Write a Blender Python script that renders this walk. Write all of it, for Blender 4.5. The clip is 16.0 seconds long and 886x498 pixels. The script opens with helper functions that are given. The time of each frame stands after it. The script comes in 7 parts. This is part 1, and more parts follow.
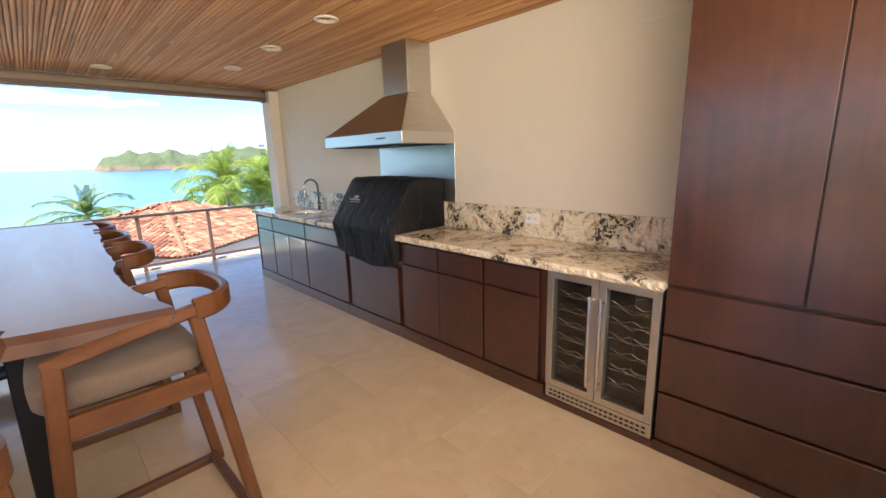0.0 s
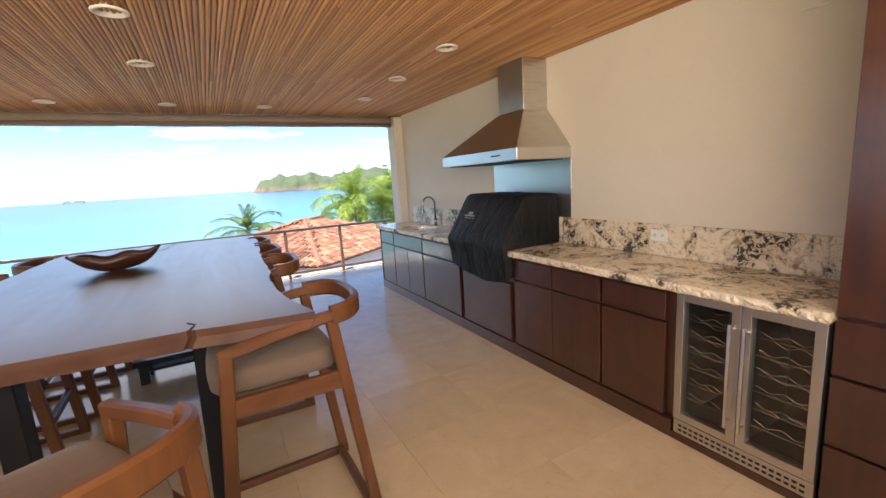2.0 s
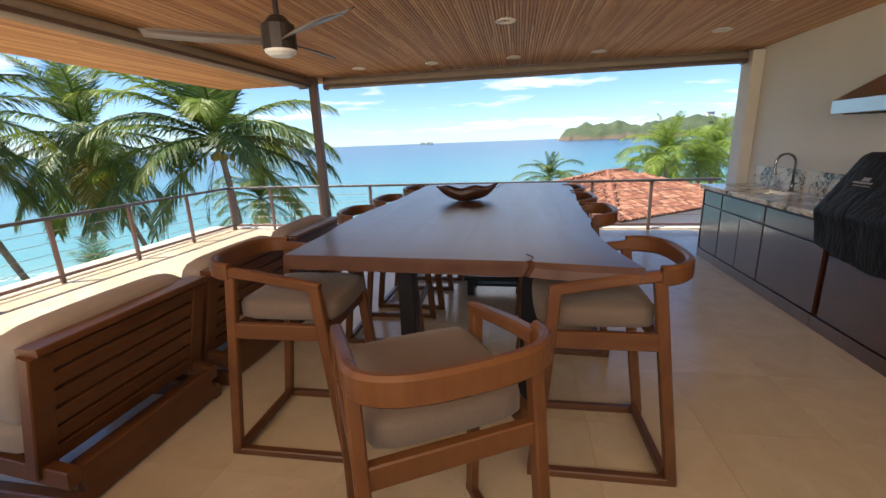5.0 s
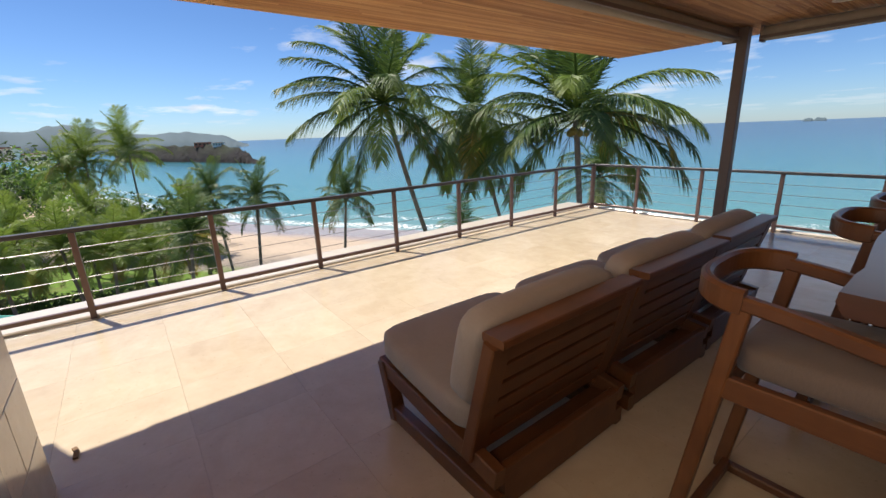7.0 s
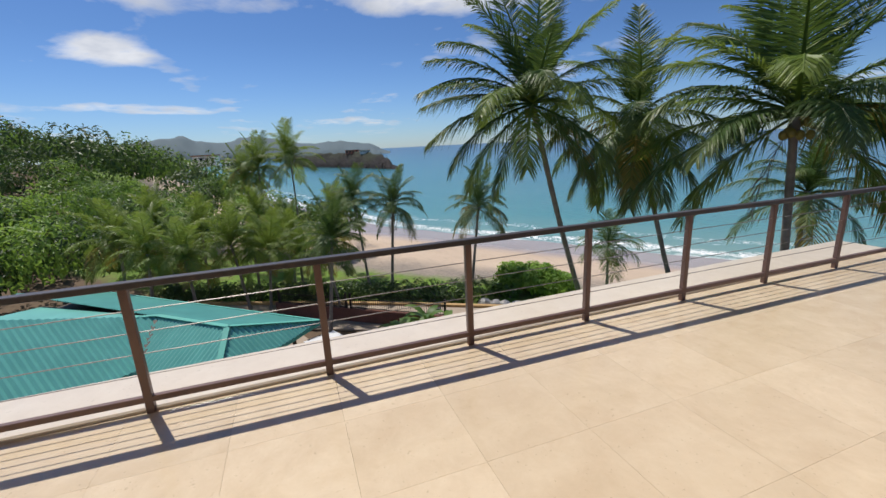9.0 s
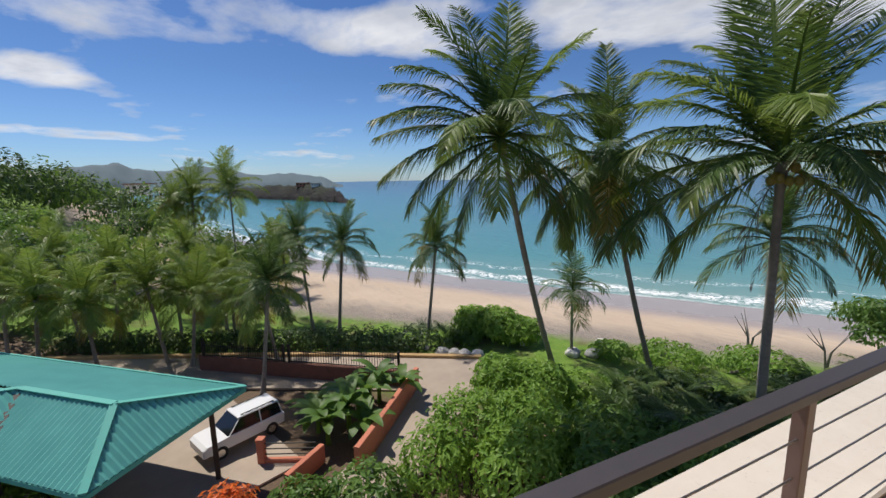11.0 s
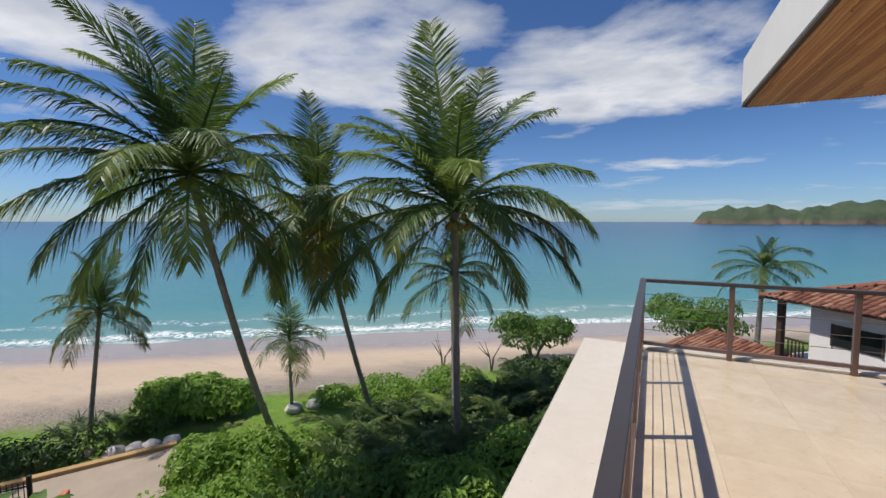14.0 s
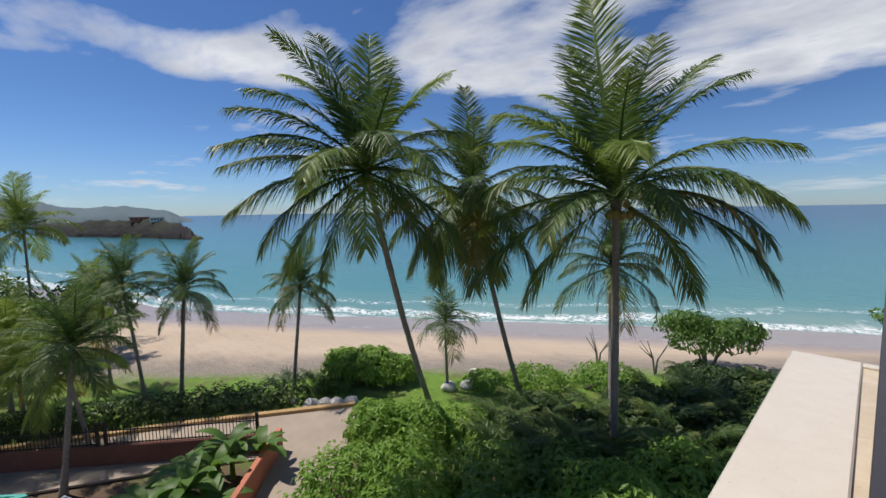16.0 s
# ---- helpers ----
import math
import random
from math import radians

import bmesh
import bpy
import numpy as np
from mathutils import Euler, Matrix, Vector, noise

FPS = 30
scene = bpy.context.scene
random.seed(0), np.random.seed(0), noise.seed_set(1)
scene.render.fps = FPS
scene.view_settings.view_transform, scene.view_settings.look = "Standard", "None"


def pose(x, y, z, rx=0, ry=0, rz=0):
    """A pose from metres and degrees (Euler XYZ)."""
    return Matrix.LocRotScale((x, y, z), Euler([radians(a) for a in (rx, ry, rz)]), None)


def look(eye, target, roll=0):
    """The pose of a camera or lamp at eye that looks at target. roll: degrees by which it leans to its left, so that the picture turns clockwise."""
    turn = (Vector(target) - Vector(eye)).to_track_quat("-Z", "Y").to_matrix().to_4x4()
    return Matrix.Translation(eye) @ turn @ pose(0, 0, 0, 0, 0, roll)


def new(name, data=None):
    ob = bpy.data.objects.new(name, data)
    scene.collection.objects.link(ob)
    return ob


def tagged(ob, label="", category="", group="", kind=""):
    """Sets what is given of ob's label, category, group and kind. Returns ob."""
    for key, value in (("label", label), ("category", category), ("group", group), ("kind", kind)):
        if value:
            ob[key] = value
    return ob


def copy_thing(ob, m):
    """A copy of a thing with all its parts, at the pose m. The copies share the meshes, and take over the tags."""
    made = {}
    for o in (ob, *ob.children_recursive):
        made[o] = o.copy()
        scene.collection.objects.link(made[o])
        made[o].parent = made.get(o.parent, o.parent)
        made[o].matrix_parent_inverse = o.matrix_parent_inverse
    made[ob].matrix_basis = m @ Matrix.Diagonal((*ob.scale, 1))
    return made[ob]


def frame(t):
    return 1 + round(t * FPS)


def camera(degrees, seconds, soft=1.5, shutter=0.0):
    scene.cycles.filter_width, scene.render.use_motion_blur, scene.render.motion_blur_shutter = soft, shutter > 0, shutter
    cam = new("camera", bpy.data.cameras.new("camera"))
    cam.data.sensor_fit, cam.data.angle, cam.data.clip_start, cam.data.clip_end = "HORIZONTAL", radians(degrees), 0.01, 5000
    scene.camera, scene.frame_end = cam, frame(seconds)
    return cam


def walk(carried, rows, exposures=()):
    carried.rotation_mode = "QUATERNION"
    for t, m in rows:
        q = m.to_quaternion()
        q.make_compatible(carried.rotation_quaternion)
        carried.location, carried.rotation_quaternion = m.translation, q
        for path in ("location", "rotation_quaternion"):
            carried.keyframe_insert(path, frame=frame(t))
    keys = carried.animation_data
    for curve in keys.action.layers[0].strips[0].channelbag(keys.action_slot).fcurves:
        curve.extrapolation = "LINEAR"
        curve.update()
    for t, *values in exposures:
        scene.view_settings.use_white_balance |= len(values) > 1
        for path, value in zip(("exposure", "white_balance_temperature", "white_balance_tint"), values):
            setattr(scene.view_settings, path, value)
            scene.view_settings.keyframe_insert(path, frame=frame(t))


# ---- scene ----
# ---------------------------------------------------------------- camera
cam = camera(93.35, 16.0)
# seconds, x, y, z, yaw, pitch, lean
ROWS = [
    (0.0, 0.644, 0.150, 1.566, -44.13, -12.35, -1.66),
    (0.5, 0.642, 0.148, 1.570, -41.47, -11.51, -2.42),
    (1.0, 0.640, 0.144, 1.575, -38.33, -10.48, -2.99),
    (1.5, 0.635, 0.138, 1.580, -34.21, -9.76, -3.45),
    (2.0, 0.618, 0.131, 1.582, -28.72, -9.66, -3.56),
    (2.5, 0.584, 0.122, 1.582, -21.57, -10.28, -3.64),
    (3.0, 0.540, 0.118, 1.580, -13.73, -11.25, -3.65),
    (5.5, 0.341, 0.155, 1.592, 19.05, -15.30, -1.85),
    (6.0, 0.134, 0.170, 1.596, 30.30, -15.45, -1.75),
    (6.5, -0.128, 0.278, 1.575, 42.40, -15.48, -1.90),
    (7.0, -0.524, 0.403, 1.560, 53.05, -15.65, -2.15),
    (7.5, -1.060, 0.498, 1.552, 62.00, -15.55, -2.45),
    (8.0, -1.520, 0.668, 1.552, 69.50, -15.55, -3.10),
    (10.5, -4.264, 1.414, 1.560, 68.11, -10.80, -1.93),
    (11.0, -4.745, 1.657, 1.532, 63.64, -9.53, -1.03),
    (11.5, -5.047, 1.925, 1.530, 58.64, -8.35, -0.54),
    (12.0, -5.220, 2.090, 1.545, 52.37, -7.33, -0.19),
    (12.5, -5.350, 2.190, 1.541, 44.69, -6.35, 0.02),
    (13.0, -5.344, 2.190, 1.537, 36.67, -5.24, 0.28),
    (13.5, -5.300, 2.222, 1.536, 29.89, -4.35, 0.36),
    (14.0, -5.277, 2.252, 1.544, 25.61, -3.91, 0.06),
    (14.5, -5.284, 2.256, 1.543, 25.55, -4.03, -0.14),
    (15.0, -5.318, 2.238, 1.543, 29.23, -4.51, -0.43),
    (15.5, -5.361, 2.205, 1.552, 36.22, -5.10, -0.87),
    (16.0, -5.391, 2.205, 1.575, 46.00, -5.30, -1.00),
]


def row_pose(x, y, z, yaw, pitch, lean):
    a, p = radians(yaw), radians(pitch)
    aim = (x - math.sin(a) * math.cos(p), y + math.cos(a) * math.cos(p), z + math.sin(p))
    return look((x, y, z), aim, lean)


EXPOSURES = [(0.0, 2.18, 7000, 10), (1.5, 2.12, 7050, 10), (3.0, 1.65, 7300, 10), (5.5, 1.10, 7100, 10), (6.0, 0.82, 7000, 10), (6.5, 0.62, 6950, 10), (7.0, 0.52, 6800, 10), (8.0, 0.15, 6650, 10), (10.5, 0.05, 6650, 10), (16.0, 0.03, 6600, 10)]
walk(cam, [(t, row_pose(*r)) for t, *r in ROWS], EXPOSURES)

# ---------------------------------------------------------------- world and sun
SUN_FROM = Vector((-0.437, -0.2, 0.866)).normalized()
sun = new("sun", bpy.data.lights.new("sun", "SUN"))
sun.data.energy, sun.data.angle, sun.data.color = 4.4, radians(0.55), (1.0, 0.955, 0.89)
sun.matrix_world = look((-30, -14, 56), Vector((-30, -14, 56)) - SUN_FROM)

# unseen fill lamp, added in the open front of the house behind the start
fill_light = new("interior_fill", bpy.data.lights.new("interior_fill", "AREA"))
fill_light.data.shape, fill_light.data.size, fill_light.data.size_y = "RECTANGLE", 4.8, 1.1
fill_light.data.energy, fill_light.data.color, fill_light.data.spread = 36.0, (1.0, 0.88, 0.74), radians(150)
fill_light.matrix_world = look((0.2, -0.45, 1.95), (0.8, 3.0, 2.75))

world = bpy.data.worlds.new("world")
scene.world = world
world.use_nodes = True


def build_world():
    nt = world.node_tree
    N, L = nt.nodes, nt.links
    N.clear()
    out, bg, sky = N.new("ShaderNodeOutputWorld"), N.new("ShaderNodeBackground"), N.new("ShaderNodeTexSky")
    sky.sky_type, sky.sun_disc = "NISHITA", False
    sky.sun_elevation = math.asin(SUN_FROM.z)
    sky.sun_rotation = math.atan2(SUN_FROM.x, SUN_FROM.y)
    sky.air_density, sky.dust_density, sky.ozone_density = 1.0, 0.15, 3.0
    bg.inputs["Strength"].default_value = 0.10
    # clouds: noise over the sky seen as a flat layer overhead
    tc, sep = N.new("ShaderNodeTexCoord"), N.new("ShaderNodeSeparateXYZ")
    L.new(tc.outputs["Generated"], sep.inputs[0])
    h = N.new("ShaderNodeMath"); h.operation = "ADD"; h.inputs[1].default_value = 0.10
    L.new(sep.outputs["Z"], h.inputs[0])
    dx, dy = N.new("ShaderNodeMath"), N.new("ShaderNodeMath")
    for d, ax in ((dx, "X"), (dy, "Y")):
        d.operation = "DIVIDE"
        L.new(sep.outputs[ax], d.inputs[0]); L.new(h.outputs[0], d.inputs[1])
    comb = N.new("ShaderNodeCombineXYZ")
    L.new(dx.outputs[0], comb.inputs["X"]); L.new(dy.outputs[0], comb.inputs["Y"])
    big, fine = N.new("ShaderNodeTexNoise"), N.new("ShaderNodeTexNoise")
    mp = N.new("ShaderNodeMapping")
    mp.inputs["Location"].default_value = (3.1, 0.4, 0.0)
    mp.inputs["Rotation"].default_value = (0, 0, radians(-38))
    mp.inputs["Scale"].default_value = (0.85, 1.0, 1.0)
    L.new(comb.outputs[0], mp.inputs[0])
    big.inputs["Scale"].default_value, big.inputs["Detail"].default_value, big.inputs["Roughness"].default_value = 0.75, 9.0, 0.58
    big.inputs["Distortion"].default_value = 0.35
    fine.inputs["Scale"].default_value, fine.inputs["Detail"].default_value = 3.2, 7.0
    L.new(mp.outputs[0], big.inputs["Vector"]); L.new(mp.outputs[0], fine.inputs["Vector"])
    mixn = N.new("ShaderNodeMath"); mixn.operation = "MULTIPLY_ADD"; mixn.inputs[1].default_value = 0.46
    L.new(fine.outputs["Fac"], mixn.inputs[0]); L.new(big.outputs["Fac"], mixn.inputs[2])
    # banks where the clouds gather: place in the layer, half lengths, turn, gain
    total = mixn.outputs[0]
    banks = (((-0.65, 2.2), (1.55, 0.70), 26, 0.25), ((-2.35, 0.25), (1.25, 0.34), 82, 0.23), ((-2.05, 0.85), (0.5, 0.22), 30, 0.10), ((-3.3, -0.95), (0.34, 0.30), 60, 0.26),
             ((-5.1, -1.25), (0.30, 0.9), 20, 0.24), ((-6.2, 0.95), (0.35, 0.7), 10, 0.16), ((-0.3, 4.5), (0.8, 0.4), 10, 0.10), ((1.2, 7.5), (3.0, 0.9), 8, 0.14), ((2.7, 3.2), (2.0, 1.2), 50, 0.16))
    for (px, py), (ra, rb), turn, gain in banks:
        place, dist, fall, add = N.new("ShaderNodeMapping"), N.new("ShaderNodeVectorMath"), N.new("ShaderNodeMapRange"), N.new("ShaderNodeMath")
        place.vector_type = "TEXTURE"
        place.inputs["Location"].default_value = (px, py, 0)
        place.inputs["Rotation"].default_value = (0, 0, radians(turn))
        place.inputs["Scale"].default_value = (ra, rb, 1)
        L.new(comb.outputs[0], place.inputs[0])
        dist.operation = "LENGTH"
        L.new(place.outputs[0], dist.inputs[0])
        fall.interpolation_type = "SMOOTHSTEP"
        for sock, val in zip(list(fall.inputs)[1:5], (0.45, 1.25, gain, 0.0)):
            sock.default_value = val
        L.new(dist.outputs["Value"], fall.inputs["Value"])
        add.operation = "ADD"
        L.new(total, add.inputs[0]); L.new(fall.outputs[0], add.inputs[1])
        total = add.outputs[0]
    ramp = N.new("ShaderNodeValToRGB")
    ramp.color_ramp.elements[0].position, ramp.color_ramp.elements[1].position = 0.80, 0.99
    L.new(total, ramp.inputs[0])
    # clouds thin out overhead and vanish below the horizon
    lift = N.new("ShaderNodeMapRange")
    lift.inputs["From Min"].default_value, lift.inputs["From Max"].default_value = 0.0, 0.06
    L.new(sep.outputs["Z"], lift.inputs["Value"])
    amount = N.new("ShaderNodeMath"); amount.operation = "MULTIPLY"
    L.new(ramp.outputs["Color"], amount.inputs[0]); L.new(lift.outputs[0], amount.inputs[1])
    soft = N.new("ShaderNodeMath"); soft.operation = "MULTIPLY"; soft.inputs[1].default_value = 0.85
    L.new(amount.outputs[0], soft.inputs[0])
    mix = N.new("ShaderNodeMixRGB")
    body = N.new("ShaderNodeValToRGB")
    body.color_ramp.elements[0].color, body.color_ramp.elements[1].color = (8.6, 8.7, 8.9, 1), (5.6, 5.9, 6.5, 1)
    body.color_ramp.elements[0].position, body.color_ramp.elements[1].position = 0.38, 0.68
    L.new(fine.outputs["Fac"], body.inputs[0]); L.new(body.outputs["Color"], mix.inputs["Color2"])
    tint = N.new("ShaderNodeMixRGB"); tint.blend_type = "MULTIPLY"; tint.inputs[0].default_value = 1.0
    tint.inputs["Color2"].default_value = (0.58, 0.78, 1.04, 1)
    low = N.new("ShaderNodeValToRGB")
    low.color_ramp.elements[0].color, low.color_ramp.elements[1].color = (0.52, 0.71, 1.05, 1), (0.43, 0.60, 0.87, 1)
    low.color_ramp.elements[0].position, low.color_ramp.elements[1].position = 0.0, 0.22
    L.new(sep.outputs["Z"], low.inputs[0]); L.new(low.outputs["Color"], tint.inputs["Color2"])
    L.new(sky.outputs[0], tint.inputs["Color1"])
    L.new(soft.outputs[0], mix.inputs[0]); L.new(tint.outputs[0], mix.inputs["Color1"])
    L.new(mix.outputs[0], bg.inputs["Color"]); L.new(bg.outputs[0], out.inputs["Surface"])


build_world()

# ---------------------------------------------------------------- materials


class Nodes:
    """A small helper round one material's node tree."""

    def __init__(self, name):
        self.mat = bpy.data.materials.new(name)
        self.mat.use_nodes = True
        self.t = self.mat.node_tree
        self.t.nodes.clear()
        self.out = self.t.nodes.new("ShaderNodeOutputMaterial")
        self.p = self.t.nodes.new("ShaderNodeBsdfPrincipled")
        self.link(self.p.outputs[0], self.out.inputs["Surface"])
        self.tc = self.t.nodes.new("ShaderNodeTexCoord")

    def link(self, a, b):
        self.t.links.new(a, b)

    def put(self, sock, value):
        if hasattr(value, "is_linked"):
            self.link(value, sock)
        elif isinstance(value, (tuple, list)) and len(value) == 3 and sock.type == "RGBA":
            sock.default_value = (*value, 1)
        else:
            sock.default_value = value

    def coords(self, scale=(1, 1, 1), rot=(0, 0, 0), world_space=False):
        m = self.t.nodes.new("ShaderNodeMapping")
        m.inputs["Scale"].default_value = scale
        m.inputs["Rotation"].default_value = [radians(a) for a in rot]
        if world_space:
            g = self.t.nodes.new("ShaderNodeNewGeometry")
            self.link(g.outputs["Position"], m.inputs[0])
        else:
            self.link(self.tc.outputs["Object"], m.inputs[0])
        return m.outputs[0]

    def noise(self, vec, scale, detail=4.0, rough=0.55, distort=0.0):
        n = self.t.nodes.new("ShaderNodeTexNoise")
        self.link(vec, n.inputs["Vector"])
        n.inputs["Scale"].default_value, n.inputs["Detail"].default_value = scale, detail
        n.inputs["Roughness"].default_value, n.inputs["Distortion"].default_value = rough, distort
        return n.outputs["Fac"]

    def ramp(self, fac, *stops):
        r = self.t.nodes.new("ShaderNodeValToRGB")
        e = r.color_ramp.elements
        while len(e) < len(stops):
            e.new(0.5)
        for el, (pos, col) in zip(e, stops):
            el.position, el.color = pos, (*col, 1)
        self.link(fac, r.inputs[0])
        return r.outputs[0]

    def mix(self, fac, a, b, blend="MIX"):
        m = self.t.nodes.new("ShaderNodeMixRGB")
        m.blend_type = blend
        self.put(m.inputs[0], fac), self.put(m.inputs[1], a), self.put(m.inputs[2], b)
        return m.outputs[0]

    def math(self, op, a, b=0.0, c=0.0):
        m = self.t.nodes.new("ShaderNodeMath")
        m.operation = op
        for s, v in zip(m.inputs, (a, b, c)):
            self.put(s, v)
        return m.outputs[0]

    def remap(self, v, a, b, c=0.0, d=1.0):
        m = self.t.nodes.new("ShaderNodeMapRange")
        for s, x in zip(m.inputs, (v, a, b, c, d)):
            self.put(s, x)
        return m.outputs[0]

    def random(self):
        return self.t.nodes.new("ShaderNodeObjectInfo").outputs["Random"]

    def island(self):
        return self.t.nodes.new("ShaderNodeNewGeometry").outputs["Random Per Island"]

    def bump(self, height, strength=0.2, dist=0.01):
        b = self.t.nodes.new("ShaderNodeBump")
        b.inputs["Strength"].default_value, b.inputs["Distance"].default_value = strength, dist
        self.link(height, b.inputs["Height"])
        self.link(b.outputs[0], self.p.inputs["Normal"])

    def set(self, color=None, rough=None, metal=None, spec=None, **more):
        for key, v in (("Base Color", color), ("Roughness", rough), ("Metallic", metal), ("Specular IOR Level", spec)):
            if v is not None:
                self.put(self.p.inputs[key], v)
        for key, v in more.items():
            self.put(self.p.inputs[key.replace("_", " ")], v)
        return self


def plain(name, color, rough=0.6, metal=0.0, vary=0.12, scale=14.0, bump=0.05):
    n = Nodes(name)
    v = n.coords()
    f = n.noise(v, scale, 6)
    g = n.noise(v, scale * 0.13, 3)
    dark = tuple(c * (1 - vary) for c in color)
    light = tuple(min(1, c * (1 + vary)) for c in color)
    col = n.mix(0.5, n.ramp(f, (0.3, dark), (0.7, light)), n.ramp(g, (0.3, dark), (0.7, light)))
    n.set(col, n.remap(f, 0, 1, rough * 0.85, min(1, rough * 1.15)), metal)
    if bump:
        n.bump(f, bump, 0.004)
    return n.mat


def wood(name, dark, light, rough=0.4, grain=(2, 30, 30), per_object=True, coat=0.0, relief=0.12):
    n = Nodes(name)
    v = n.coords(grain)
    f = n.noise(v, 1.0, 8, 0.6, 0.6)
    g = n.noise(n.coords((0.8, 5, 5)), 1.0, 3, 0.5, 0.8)
    col = n.mix(0.45, n.ramp(f, (0.25, dark), (0.75, light)), n.ramp(g, (0.3, dark), (0.75, light)))
    if per_object:
        col = n.mix(n.remap(n.random(), 0, 1, 0.0, 0.28), col, tuple(c * 0.6 for c in dark))
    n.set(col, n.remap(f, 0, 1, rough * 0.8, rough * 1.25), Coat_Weight=coat, Coat_Roughness=0.2)
    n.bump(f, relief, 0.002)
    return n.mat


def travertine(name, base, tint):
    n = Nodes(name)
    g = n.t.nodes.new("ShaderNodeNewGeometry")
    shift = n.t.nodes.new("ShaderNodeVectorMath")
    shift.operation = "MULTIPLY_ADD"
    rnd3 = n.t.nodes.new("ShaderNodeCombineXYZ")
    for k in range(3):
        n.link(n.random(), rnd3.inputs[k])
    n.link(rnd3.outputs[0], shift.inputs[0])
    shift.inputs[1].default_value = (31.0, 57.0, 13.0)
    n.link(g.outputs["Position"], shift.inputs[2])
    v = shift.outputs[0]
    big = n.noise(v, 2.2, 6, 0.62, 0.9)
    fine = n.noise(v, 7.0, 8, 0.7, 0.3)
    pits = n.noise(v, 42.0, 3, 0.5)
    col = n.mix(0.5, n.ramp(big, (0.32, tint), (0.68, base)), n.ramp(fine, (0.2, tint), (0.8, tuple(min(1, c * 1.04) for c in base))))
    col = n.mix(n.remap(n.random(), 0.25, 1, 0.0, 0.26), col, tuple(c * 0.80 for c in tint))
    col = n.mix(n.remap(pits, 0.66, 0.74, 0.0, 0.35), col, tuple(c * 0.55 for c in tint))
    n.set(col, n.remap(fine, 0.2, 0.8, 0.13, 0.27), spec=0.5)
    n.bump(pits, 0.08, 0.002)
    return n.mat


M = {}
M["tile"] = travertine("travertine_tile", (0.68, 0.575, 0.42), (0.52, 0.405, 0.27))
M["ledge"] = travertine("pale_limestone", (0.73, 0.665, 0.565), (0.63, 0.55, 0.45))
M["walltile"] = travertine("wall_stone_tile", (0.55, 0.45, 0.34), (0.45, 0.35, 0.25))
M["grout"] = plain("grout", (0.58, 0.48, 0.345), 0.9)
M["plaster"] = plain("cream_plaster", (0.72, 0.665, 0.575), 0.75, vary=0.03, scale=40, bump=0.03)
M["white"] = plain("white_render", (0.78, 0.76, 0.72), 0.8, vary=0.05, scale=5, bump=0.05)
M["kitchen"] = wood("dark_mahogany", (0.034, 0.0098, 0.006), (0.094, 0.028, 0.0145), 0.36, (22, 22, 1.1), coat=1.0, relief=0.02)
M["teak"] = wood("oiled_teak", (0.082, 0.029, 0.0105), (0.20, 0.077, 0.028), 0.36, (26, 26, 3))
M["teak_y"] = wood("oiled_teak_board", (0.082, 0.029, 0.011), (0.19, 0.074, 0.028), 0.38, (26, 3, 26))
M["slab"] = wood("dark_slab_wood", (0.055, 0.022, 0.014), (0.13, 0.055, 0.032), 0.36, (9, 0.9, 9), coat=0.4, relief=0.025)
M["bowl"] = wood("carved_bowl_wood", (0.030, 0.012, 0.008), (0.085, 0.032, 0.018), 0.4, (3, 24, 24))
M["rail"] = plain("bronze_painted_steel", (0.16, 0.10, 0.085), 0.38, 0.25, 0.1)
M["railtop"] = plain("weathered_rail_top", (0.060, 0.052, 0.052), 0.42, 0.2, 0.12)
M["cable"] = plain("steel_cable", (0.30, 0.28, 0.27), 0.4, 0.9, 0.05, bump=0)
M["black"] = plain("black_steel", (0.012, 0.012, 0.014), 0.38, 0.4, 0.1)
M["column"] = plain("brown_steel_column", (0.11, 0.075, 0.06), 0.45, 0.1)
M["chrome"] = plain("polished_steel", (0.72, 0.71, 0.69), 0.18, 1.0, 0.04, bump=0)
M["fanblade"] = plain("grey_fan_blade", (0.13, 0.10, 0.09), 0.35, 0.0)
M["fanbody"] = plain("dark_fan_body", (0.035, 0.028, 0.026), 0.35, 0.2)
M["opal"] = plain("opal_glass", (0.8, 0.79, 0.76), 0.3, 0, 0.02)
M["lighttrim"] = plain("white_light_trim", (0.75, 0.71, 0.64), 0.5, 0, 0.03)
M["plastic"] = plain("white_plastic", (0.8, 0.79, 0.77), 0.35, 0, 0.02)
M["slot"] = plain("dark_slot", (0.02, 0.02, 0.02), 0.6)
M["blind"] = plain("rolled_blind_fabric", (0.30, 0.25, 0.20), 0.85, 0, 0.12, 60, 0.2)
M["trunk"] = plain("palm_trunk", (0.25, 0.22, 0.19), 0.9, 0, 0.4, 7, 0.6)
M["soil"] = plain("soil", (0.10, 0.07, 0.045), 0.95, 0, 0.3, 3, 0.3)
M["roadway"] = plain("dusty_concrete_road", (0.36, 0.29, 0.225), 0.9, 0, 0.2, 1.2, 0.2)
M["kerb"] = plain("ochre_kerb", (0.42, 0.27, 0.12), 0.85, 0, 0.2)
M["salmon"] = plain("salmon_render", (0.50, 0.17, 0.10), 0.85, 0, 0.2, 4)
# salmon render of the fence wall with its shade put into the colour
M["salmon_shaded"] = plain("shaded_salmon_render", (0.20, 0.085, 0.06), 0.9, 0, 0.25, 3)
M["rock"] = plain("pale_rock", (0.60, 0.56, 0.51), 0.9, 0, 0.35, 4, 0.6)
M["iron"] = plain("dark_iron", (0.03, 0.025, 0.022), 0.6, 0.3)
